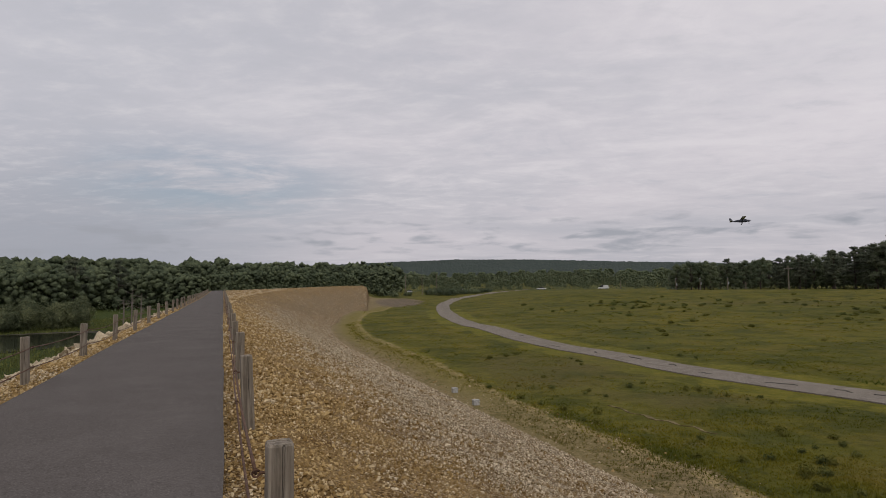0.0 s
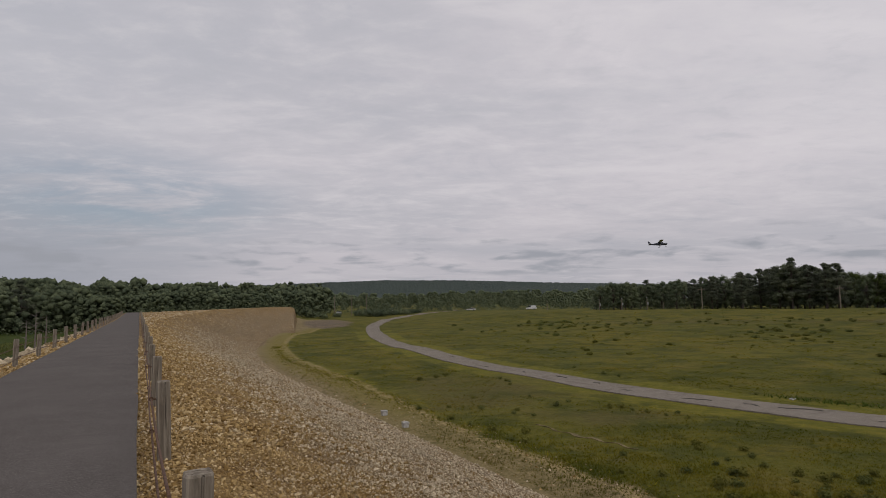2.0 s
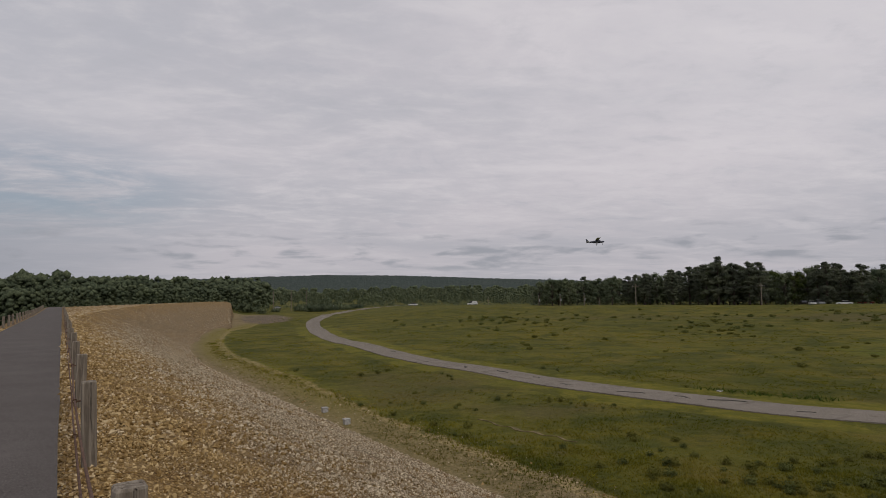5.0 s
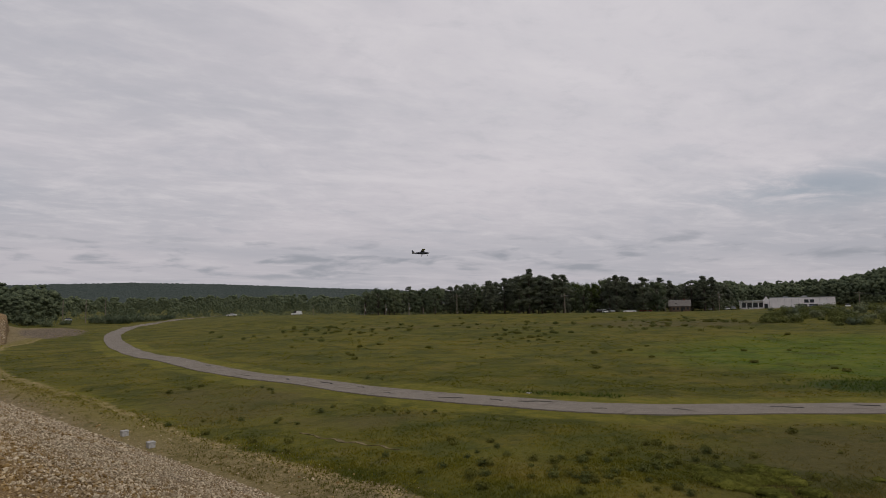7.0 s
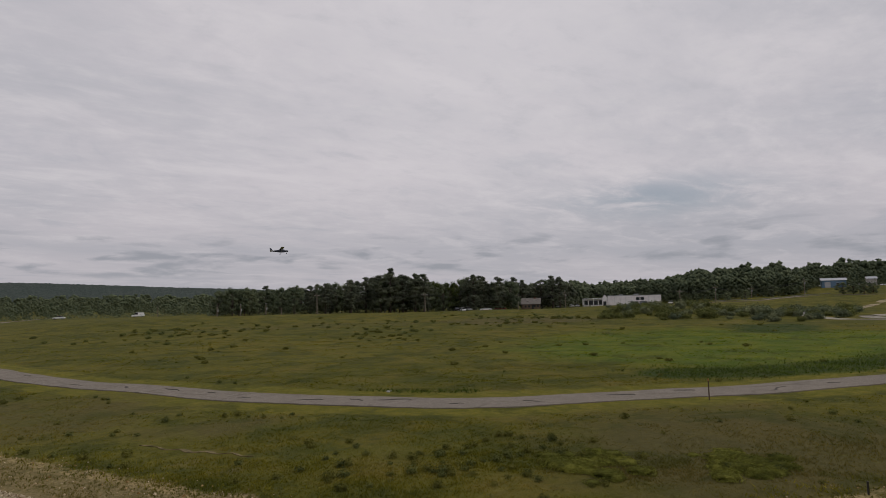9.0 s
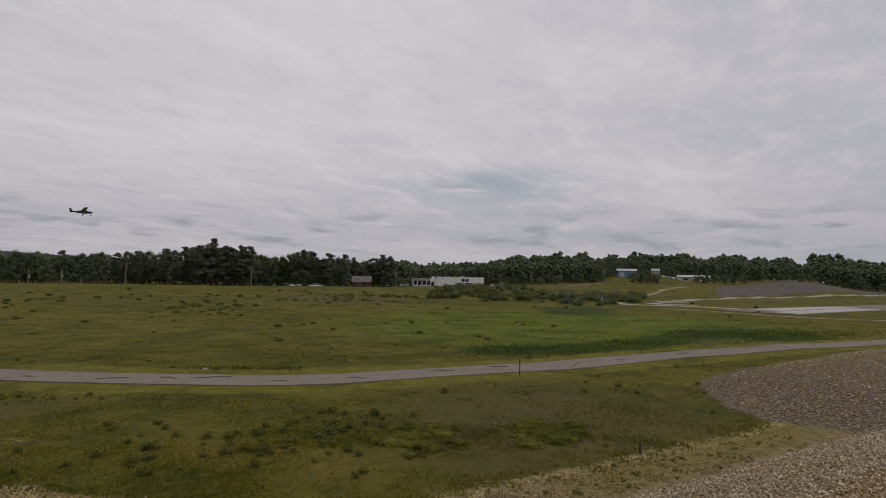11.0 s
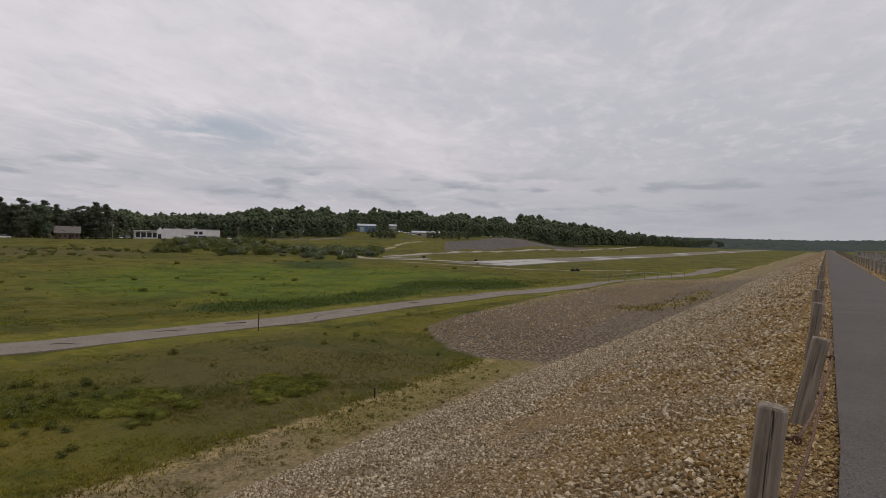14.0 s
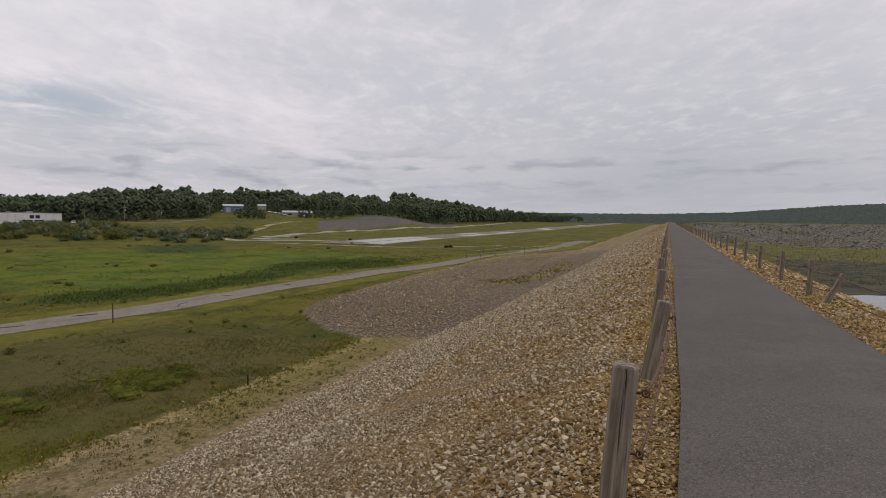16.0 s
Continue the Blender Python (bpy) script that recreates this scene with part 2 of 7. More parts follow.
def bank_material():
    """Fill between the stones of the slope."""
    m, t = material("slope_gravel")
    pos = t.position()
    warped = t.vec("ADD", pos, t.mix(0.06, (0, 0, 0), t.noise(pos, 6.0, 3.0)))
    sep = node(t.nt, "ShaderNodeSeparateColor")
    t.link(t.voronoi(warped, 34.0, "F1", "Color"), sep.inputs[0])
    c = t.mix(1.0, stone_colour(t, sep.outputs[0], pos), (0.90, 0.84, 0.75), "MULTIPLY")
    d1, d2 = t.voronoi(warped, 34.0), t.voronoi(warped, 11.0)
    # shade of the gaps between stones, painted into the colour at two sizes
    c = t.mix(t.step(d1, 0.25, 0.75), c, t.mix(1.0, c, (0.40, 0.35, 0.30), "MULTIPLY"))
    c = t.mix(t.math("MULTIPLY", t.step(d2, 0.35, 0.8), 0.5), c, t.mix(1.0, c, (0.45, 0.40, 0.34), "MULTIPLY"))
    dust = t.step(t.math("ADD", t.noise(pos, 0.9, 5.0, 0.65), t.math("MULTIPLY", t.attr("tan"), 0.12)), 0.50, 0.66)
    c = t.mix(t.math("MULTIPLY", dust, 0.5), c, t.mix(t.step(t.noise(pos, 30.0, 4.0, 0.7), 0.35, 0.65), (0.210, 0.138, 0.060), (0.430, 0.305, 0.145)))
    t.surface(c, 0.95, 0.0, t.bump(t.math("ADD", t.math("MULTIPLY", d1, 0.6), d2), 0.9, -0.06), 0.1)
    return m


def asphalt_material(name, dark, light, crack=0.0, spec=0.04):
    m, t = material(name)
    pos = t.position()
    grain = t.noise(pos, 55.0, 4.0, 0.7)
    wear = t.noise(pos, 0.5, 5.0, 0.6, 2.0, 0.5)
    c = t.mix(t.step(t.math("ADD", t.math("MULTIPLY", grain, 0.75), t.math("MULTIPLY", wear, 0.25)), 0.34, 0.66), dark, light)
    c = t.mix(t.math("MULTIPLY", t.step(t.noise(pos, 62.0, 4.0, 0.75), 0.54, 0.64), 0.75), c, tuple(min(1, v * 1.9) for v in light))
    c = t.mix(t.math("MULTIPLY", t.step(t.noise(pos, 48.0, 4.0, 0.75), 0.47, 0.36), 0.8), c, tuple(v * 0.5 for v in dark))
    c = t.mix(t.math("MULTIPLY", t.step(t.noise(t.mapped(pos, (1.0, 1.0, 1.0)), 1.7, 6.0, 0.7), 0.55, 0.72), 0.3), c, tuple(min(1, v * 1.35) for v in light))
    streak = t.noise(pos, 0.8, 6.0, 0.7, 2.0, 0.4)
    c = t.mix(t.math("MULTIPLY", t.step(streak, 0.45, 0.66), 0.25), c, tuple(min(1, v * 1.22) for v in light))
    if crack:
        line = t.voronoi(t.mapped(pos, (1, 1, 0.3)), 0.16, "DISTANCE_TO_EDGE")
        warp = t.noise(pos, 0.35, 4.0, 0.6)
        seam = t.math("MULTIPLY", t.step(line, 0.035, 0.012), t.step(warp, 0.48, 0.58))
        c = t.mix(t.math("MULTIPLY", seam, crack), c, tuple(v * 0.35 for v in dark))
    t.surface(c, 0.97, 0.0, t.bump(grain, 0.5, 0.006), spec)
    return m


def timber_material():
    m, t = material("weathered_timber")
    own = t.own()
    grain = t.noise(t.mapped(own, (26, 26, 1.3)), 1.0, 7.0, 0.65, 2.0, 0.5)
    split = t.noise(t.mapped(own, (38, 38, 0.9)), 1.0, 4.0, 0.6, 2.0, 0.3)
    c = t.mix(t.step(grain, 0.32, 0.70), (0.130, 0.107, 0.082), (0.310, 0.268, 0.210))
    c = t.mix(t.math("MULTIPLY", t.step(t.noise(own, 5.0, 4.0, 0.6), 0.5, 0.7), 0.4), c, (0.240, 0.195, 0.150))
    c = t.mix(t.step(split, 0.64, 0.72), c, (0.030, 0.024, 0.020))
    t.surface(c, 0.9, 0.0, t.bump(t.math("ADD", grain, t.math("MULTIPLY", t.step(split, 0.60, 0.72), -0.9)), 0.9, 0.012), 0.15)
    return m


def leaf_material(name, dark, light, through=0.25):
    m, t = material(name)
    r = t.math("MULTIPLY", t.math("ADD", t.island(), t.math("MULTIPLY", t.chance(), 1.2)), 0.45)
    c = t.mix(r, dark, light)
    clump = t.noise(t.position(), 0.28, 3.0, 0.6)
    c = t.mix(1.0, c, t.mix(t.step(clump, 0.36, 0.64), (0.74, 0.77, 0.80), (1.20, 1.18, 1.12)), "MULTIPLY")
    fine = t.noise(t.position(), 2.6, 4.0, 0.7)
    c = t.mix(1.0, c, t.mix(t.step(fine, 0.36, 0.62), (0.66, 0.68, 0.69), (1.14, 1.13, 1.08)), "MULTIPLY")
    t.surface(c, 0.85, 0.0, t.bump(fine, 1.0, 0.35), 0.03, through)
    return m


def tuft_material():
    m, t = material("grass_blades")
    pos = t.position()
    c = grass_colour(t, pos)
    c = t.mix(1.0, c, t.mix(t.island(), (1.40, 1.40, 1.25), (2.30, 2.20, 2.00)), "MULTIPLY")
    t.surface(c, 0.85, 0.0, None, 0.05, 0.5)
    return m


GROUND = ground_material()
STONE, STONE_PIECE, BANK = stone_material("riprap", "island"), stone_material("riprap_piece", "object"), bank_material()
ASPHALT = asphalt_material("path_asphalt", (0.074, 0.065, 0.059), (0.122, 0.108, 0.100), 0.0, 0.12)
ROAD = asphalt_material("old_road_asphalt", (0.150, 0.130, 0.108), (0.230, 0.203, 0.170), 0.3)
TIMBER = timber_material()
RUST = simple("rusty_cable", (0.150, 0.085, 0.055), 0.75, 0.5, 0.3, 0.3, 40.0)
TUFT = tuft_material()
LEAF_PINE = leaf_material("pine_needles", (0.128, 0.144, 0.106), (0.205, 0.225, 0.158), 0.5)
LEAF_BROAD = leaf_material("broad_leaves", (0.106, 0.133, 0.086), (0.208, 0.238, 0.140), 0.35)
LEAF_LIGHT = leaf_material("light_leaves", (0.070, 0.095, 0.030), (0.145, 0.165, 0.055))
LEAF_WEED = leaf_material("weed_leaves", (0.125, 0.128, 0.032), (0.215, 0.206, 0.058), 0.4)
LEAF_SCRUB = leaf_material("scrub_leaves", (0.104, 0.120, 0.042), (0.185, 0.198, 0.070), 0.35)
LEAF_BRIAR = leaf_material("bramble_leaves", (0.150, 0.162, 0.034), (0.260, 0.262, 0.060), 0.45)
LEAF_REED = leaf_material("reed_leaves", (0.085, 0.120, 0.026), (0.150, 0.195, 0.044), 0.45)
LEAF_DRY = leaf_material("dry_weed_leaves", (0.170, 0.150, 0.042), (0.270, 0.230, 0.080), 0.3)
LEAF_SAGE = leaf_material("willow_leaves", (0.125, 0.145, 0.082), (0.240, 0.258, 0.145), 0.3)
BARK = simple("bark", (0.110, 0.090, 0.075), 0.95, 0, 0.1, 0.3, 4.0)
WHITE = simple("white_paint", (0.70, 0.70, 0.70), 0.6, 0, 0.3, 0.06, 2.0)
CONCRETE = simple("concrete", (0.42, 0.41, 0.39), 0.9, 0, 0.2, 0.15, 9.0, 0.4)
STEEL = simple("galvanised_steel", (0.42, 0.43, 0.44), 0.45, 0.8, 0.5, 0.1, 12.0)


# ---------------------------------------------------------------- plan
HEAD_A, HEAD_B = 20.25, -115.65  # headings of the two arms of the dam, degrees to the left of +y
MITRE = 0.412


def place(bearing, r):
    b = radians(bearing)
    return Vector((-math.sin(b) * r, math.cos(b) * r))


def lay_line(heading, turn_from, rate, length, step=1.0):
    """Points, headings of one arm: straight, then turning by rate degrees a metre."""
    pts, heads, p, h, u = [], [], np.zeros(2), heading, 0.0
    while u <= length:
        pts.append(p.copy())
        heads.append(h)
        if u >= turn_from:
            h += rate * step
        p = p + step * np.array([-math.sin(radians(h)), math.cos(radians(h))])
        u += step
    return np.array(pts), np.array(heads)


ARM_A = lay_line(HEAD_A, 60, -0.27, 200)
PATH_A = lay_line(HEAD_A, 900, 0.0, 200)
ARM_B = lay_line(HEAD_B, 900, 0.0, 700)


def arm_point(arm, side, u, s):
    """u metres along an arm, s metres from the asphalt's inner edge towards the meadow (side -1: to the right)."""
    pts, heads = arm
    u = min(max(u, 0.0), len(pts) - 1.001) if u >= 0 else u
    if u < 0:
        h, p = heads[0], pts[0] + u * np.array([-math.sin(radians(heads[0])), math.cos(radians(heads[0]))])
    else:
        i, f = int(u), u - int(u)
        p, h = pts[i] * (1 - f) + pts[i + 1] * f, heads[i] * (1 - f) + heads[i + 1] * f
    d = np.array([-math.sin(radians(h)), math.cos(radians(h))])
    n = np.array([d[1], -d[0]]) if side < 0 else np.array([-d[1], d[0]])
    return p + n * s


def along_a(u, s):
    """The path runs straight on; the inner slope (s beyond its edge) swings away to the right."""
    return arm_point(PATH_A if s < 0.5 else ARM_A, -1, u, s)


def along_b(u, s):
    return arm_point(ARM_B, 1, u, s)


KNOT_B = np.array([-118.0, -110, -95, -89, -82, -77, -72, -62, -50, -15, -5, 5.5, 9.5, 25])
KNOT_R = np.array([0.0, 40, 100, 150, 195, 230, 265, 300, 345, 400, 700, 1500, 5200])
KNOT_Z = np.array([
    [-5, -5, -4.2, -3.9, -3.9, -3.9, -3.8, -3.7, -3.6, -3.5, -3.0, -1, 0],
    [-5, -5, -4.2, -3.9, -3.9, -3.9, -3.9, -3.8, -3.7, -3.6, -3.0, 0, 0],
    [-5, -5, -4.2, -3.9, -3.9, -3.9, -3.9, -3.9, -3.9, -3.0, -2.6, 2, 0],
    [-5, -5, -4.3, -3.9, -3.9, -3.9, -3.9, -2.6, 2.2, 2.6, 4, 3, 0],
    [-5, -5, -4.4, -3.9, -3.9, -3.6, -1.8, -0.3, 0.8, 2.4, 5, 4, 0],
    [-5, -5, -4.6, -4.1, -4.0, -3.3, -1.2, 0.1, 3.7, 5.0, 5, 4, 0],
    [-5, -5, -4.7, -4.3, -3.9, -3.0, -1.2, 0.2, 3.7, 4.8, 5, 4, 0],
    [-5, -5, -4.8, -3.6, -1.6, -2.0, -2.1, -2.2, -1.6, -1, 2, 3, 0],
    [-5, -5, -4.8, -3.4, -1.9, -2.75, -3.1, -3.4, -3.4, -3.4, -1, 3, 0],
    [-5, -5, -4.9, -3.6, -1.75, -2.2, -2.4, -2.6, -2.8, -3.0, -1, 3, 0],
    [-5, -5, -5, -4.6, -3.6, -3.2, -3.0, -2.9, -2.5, -2, 0, 3, 0],
    [-5, -5, -5, -5, -3.6, -3.0, -3.0, -2.9, -2.5, -2, 0, 3, 0],
    [-5, -5, -5, -4.4, -0.8, -0.9, -1.2, -1.4, -1.3, -1, 0, 3, 0],
    [-5, -5, -5, -5, -4, -2.5, -2.0, -1.5, -1.3, -1, 0, 3, 0],
])
OUT_R = np.array([0.0, 150, 260, 400, 900, 5200])
OUT_Z = np.array([-6.95, -6.95, -5.0, -3.0, 0, 0])


def smooth01(v):
    v = np.clip(v, 0, 1)
    return v * v * (3 - 2 * v)


def value_noise(x, y, scale, seed):
    """Cheap smooth noise for whole arrays, -1 to 1."""
    total = 0
    for k in range(3):
        f = scale * 2.0**k
        a = np.sin(x * f * 1.3 + seed * 1.7 + 1.9 * np.sin(y * f * 0.7 + seed)) * np.cos(y * f * 1.1 - seed * 0.6 + 1.6 * np.sin(x * f * 0.9 - seed))
        total = total + a / 2.0**k
    return total / 1.75


def ground_z(x, y):
    x, y = np.asarray(x, float), np.asarray(y, float)
    r = np.hypot(x, y)
    b = np.degrees(np.arctan2(-x, y))
    bb = np.clip(b, KNOT_B[0], KNOT_B[-1])
    i = np.clip(np.searchsorted(KNOT_B, bb, side="right") - 1, 0, len(KNOT_B) - 2)
    f = smooth01((bb - KNOT_B[i]) / (KNOT_B[i + 1] - KNOT_B[i]))
    j = np.clip(np.searchsorted(KNOT_R, r, side="right") - 1, 0, len(KNOT_R) - 2)
    g = np.clip((r - KNOT_R[j]) / (KNOT_R[j + 1] - KNOT_R[j]), 0, 1)
    g = 0.5 * g + 0.5 * smooth01(g)
    z = (KNOT_Z[i, j] * (1 - g) + KNOT_Z[i, j + 1] * g) * (1 - f) + (KNOT_Z[i + 1, j] * (1 - g) + KNOT_Z[i + 1, j + 1] * g) * f
    # stony apron between the right arm and the road
    dx, dy = -math.sin(radians(HEAD_B)), math.cos(radians(HEAD_B))
    along, off = x * dx + y * dy, -x * dy + y * dx
    apron = smooth01((along - 29 - 0.09 * np.clip(off - 15.5, 0, 30) ** 2 + 2) / 10) * smooth01((28 - off) / 8) * smooth01((125 - along) / 60)
    z = z + np.where((off > 0) & (along > 0), 1.15 * apron, 0)
    out = np.interp(r, OUT_R, OUT_Z)
    k = smooth01((b - 20.5) / 5) + smooth01((-116.3 - b) / 2.5)
    z = z * (1 - np.clip(k, 0, 1)) + out * np.clip(k, 0, 1)
    bump = value_noise(x, y, 0.09, 3.0) * 0.16 + value_noise(x, y, 0.45, 8.0) * 0.05
    calm = 1 - 0.9 * smooth01((along - 85) / 25) * smooth01((off - 30) / 15) * smooth01((105 - off) / 20)
    return z + bump * np.clip(r / 60, 0.3, 2.5) * calm * (1 - 0.85 * np.clip(k, 0, 1) * smooth01((170 - r) / 20))


def gz(x, y):
    return float(ground_z(x, y))


def dam_distance(x, y):
    """Distance to the inner edge of the crest, nearest arm."""
    best = np.full(np.shape(x), 1e9)
    for pts, step in ((ARM_A[0], 3), (ARM_B[0], 3)):
        q = pts[::step]
        for p0, p1 in zip(q[:-1], q[1:]):
            d = p1 - p0
            k = np.clip(((x - p0[0]) * d[0] + (y - p0[1]) * d[1]) / (d @ d), 0, 1)
            best = np.minimum(best, np.hypot(x - p0[0] - k * d[0], y - p0[1] - k * d[1]))
    return best


# ---------------------------------------------------------------- mesh helpers
def mesh_object(name, verts, faces, mat, parent=None, smooth=False):
    me = bpy.data.meshes.new(name)
    me.from_pydata([tuple(map(float, v)) for v in verts], [], faces)
    me.materials.append(mat)
    if smooth:
        me.polygons.foreach_set("use_smooth", [True] * len(me.polygons))
    me.update()
    ob = new(name, me)
    if parent:
        ob.parent = parent
    return ob


def bulk_object(name, verts, tris, mat, parent=None, smooth=False, quads=False):
    """A mesh from numpy arrays."""
    n = 4 if quads else 3
    me = bpy.data.meshes.new(name)
    me.vertices.add(len(verts))
    me.vertices.foreach_set("co", np.asarray(verts, np.float32).ravel())
    me.loops.add(len(tris) * n)
    me.loops.foreach_set("vertex_index", np.asarray(tris, np.int32).ravel())
    me.polygons.add(len(tris))
    me.polygons.foreach_set("loop_start", np.arange(0, len(tris) * n, n, dtype=np.int32))
    me.polygons.foreach_set("loop_total", np.full(len(tris), n, np.int32))
    me.polygons.foreach_set("use_smooth", np.full(len(tris), smooth))
    me.materials.append(mat)
    me.update(calc_edges=True)
    me.validate()
    ob = new(name, me)
    if parent:
        ob.parent = parent
    return ob


def give(ob, name, values):
    at = ob.data.attributes.new(name, "FLOAT", "POINT")
    at.data.foreach_set("value", np.asarray(values, np.float32))


def part(name, bm, mat, parent, label="", smooth=False):
    """One bmesh as one mesh object under a thing."""
    me = bpy.data.meshes.new(name)
    bm.to_mesh(me)
    bm.free()
    me.materials.append(mat)
    if smooth:
        for p in me.polygons:
            p.use_smooth = True
    ob = new(name, me)
    ob.parent = parent
    return tagged(ob, label)


def box_bm(bm, x0, x1, y0, y1, z0, z1, bevel=0.0):
    r = bmesh.ops.create_cube(bm, size=1.0, matrix=Matrix.Translation(((x0 + x1) / 2, (y0 + y1) / 2, (z0 + z1) / 2)) @ Matrix.Diagonal((x1 - x0, y1 - y0, z1 - z0, 1)))
    if bevel:
        edges = {e for v in r["verts"] for e in v.link_edges}
        bmesh.ops.bevel(bm, geom=list(edges), offset=bevel, segments=1, affect="EDGES")
    return bm


def box(x0, x1, y0, y1, z0, z1, bevel=0.0):
    return box_bm(bmesh.new(), x0, x1, y0, y1, z0, z1, bevel)


def tube(points, radius, sides=6):
    """A round bar along a line of points."""
    bm, rings = bmesh.new(), []
    pts = [Vector(p) for p in points]
    for i, p in enumerate(pts):
        d = (pts[min(i + 1, len(pts) - 1)] - pts[max(i - 1, 0)]).normalized()
        a = d.orthogonal().normalized() if abs(d.z) > 0.9 else d.cross(Vector((0, 0, 1))).normalized()
        b = d.cross(a)
        rr = radius[i] if isinstance(radius, (list, tuple)) else radius
        rings.append([bm.verts.new(p + (a * math.cos(k * math.tau / sides) + b * math.sin(k * math.tau / sides)) * rr) for k in range(sides)])
    for r0, r1 in zip(rings[:-1], rings[1:]):
        for k in range(sides):
            bm.faces.new((r0[k], r0[(k + 1) % sides], r1[(k + 1) % sides], r1[k]))
    bm.faces.new(rings[0][::-1])
    bm.faces.new(rings[-1])
    return bm


def strip(name, rows, mat, thick=0.0):
    """A sheet from rows of points (all alike long); thick closes it below."""
    rows = [[Vector(p) for p in row] for row in rows]
    n = len(rows[0])
    verts = [p for row in rows for p in row]
    faces = [(i * n + j, i * n + j + 1, (i + 1) * n + j + 1, (i + 1) * n + j) for i in range(len(rows) - 1) for j in range(n - 1)]
    if thick:
        base = len(verts)
        low = []
        for row in rows:
            low += [row[0] - Vector((0, 0, thick)), row[-1] - Vector((0, 0, thick))]
        verts += low
        for i in range(len(rows) - 1):
            faces.append((i * n, (i + 1) * n, base + 2 * i + 2, base + 2 * i))
            faces.append((i * n + n - 1, base + 2 * i + 1, base + 2 * i + 3, (i + 1) * n + n - 1))
    ob = mesh_object(name, verts, faces, mat)
    bm = bmesh.new()
    bm.from_mesh(ob.data)
    bmesh.ops.recalc_face_normals(bm, faces=bm.faces)
    if sum(f.normal.z * f.calc_area() for f in bm.faces) < 0:
        bmesh.ops.reverse_faces(bm, faces=bm.faces)
    bm.to_mesh(ob.data)
    bm.free()
    return ob


# ---------------------------------------------------------------- ground
def along_line(x, y, line):
    """Distance of plan points to a line of (bearing, distance) points."""
    best = np.full(np.shape(x), 1e9)
    q = [place(b, r) for b, r in line]
    for p0, p1 in zip(q[:-1], q[1:]):
        d = p1 - p0
        k = np.clip(((x - p0.x) * d.x + (y - p0.y) * d.y) / d.length_squared, 0, 1)
        best = np.minimum(best, np.hypot(x - p0.x - k * d.x, y - p0.y - k * d.y))
    return best


ROAD_LINE = [(-5.0, 272), (-2.5, 220), (-0.9, 189), (-0.1, 168), (0.0, 152), (-0.25, 132), (-0.75, 115), (-2.3, 98.8), (-4.0, 87.5), (-7.2, 73.5), (-11, 63), (-15, 56.5), (-20.5, 49.2), (-25.6, 45.4),
             (-30.6, 42.8), (-36, 41.0), (-41, 39.6), (-47, 39.3), (-51, 39.9), (-56, 41.2), (-61, 43.0), (-66, 45.0), (-70.2, 47.4), (-76, 53.3), (-81, 59.3), (-91, 72), (-96, 81), (-100.5, 92), (-105.1, 119), (-108.6, 165)]


def road_distance(x, y):
    return along_line(x, y, ROAD_LINE)


def field_marks(x, y):
    """Wet green ground, dry brown ground and dark reeds, 0 to 1 each."""
    r, b = np.hypot(x, y), np.degrees(np.arctan2(-x, y))
    def spot(b0, r0, bw, rw):
        return smooth01(1.2 - np.hypot((b - b0) / bw, (r - r0) / rw))
    lush = spot(-70, 88, 24, 42) + 0.25 * spot(-40, 70, 40, 45) + 0.4 * spot(-7, 46, 8, 6) + 0.3 * spot(-33, 27, 9, 5)
    dry = 1.0 * spot(-69, 29, 22, 14) + 0.5 * spot(-10, 48, 14, 14) + 1.1 * spot(-50, 146, 11, 17) + 0.5 * spot(-30, 148, 16, 16) + 0.4 * spot(-22, 36, 8, 3) + 0.25 * spot(-15, 35, 22, 18)
    band = along_line(x, y, [(-63, 55), (-70, 58), (-76, 65), (-82, 80)])
    reed = 1.3 * spot(-86, 80, 7, 10) + 0.9 * spot(-71, 122, 5, 20) + 0.75 * smooth01(1.3 - band / 4.5)
    reed = reed + 0.8 * smooth01((b - 22) / 3) + 0.25 * smooth01((-119 - b) / 2)
    dam = dam_distance(x, y)
    verge = smooth01(1.25 - np.abs(road_distance(x, y) - 2.9) / 1.9) * (r < 150) + 0.55 * spot(-12, 40, 20, 26)
    verge = np.clip(verge + 0.95 * smooth01(1.4 - np.abs(dam - 16.0) / 2.2) * smooth01((b + 8) / 10) * (r < 190) + 0.8 * smooth01(1.4 - np.abs(dam - 14.8) / 1.8) * smooth01((-66 - b) / 8) * (r < 45), 0, 1)
    return np.clip(lush, 0, 1), np.clip(dry, 0, 1), np.clip(reed, 0, 1), verge


BARE_LINE = [(-15.4, 33.7), (-16.6, 32.9), (-17.4, 31.9), (-18.6, 31.5), (-19.5, 30.6), (-20.6, 30.5), (-21.6, 29.7), (-22.8, 29.6), (-23.6, 28.8), (-24.6, 28.6)]  # pale sandy rut
GREEN_STRIP = [(-100.2, 51), (-102.0, 52), (-104.0, 56), (-105.8, 64), (-107.0, 73)]


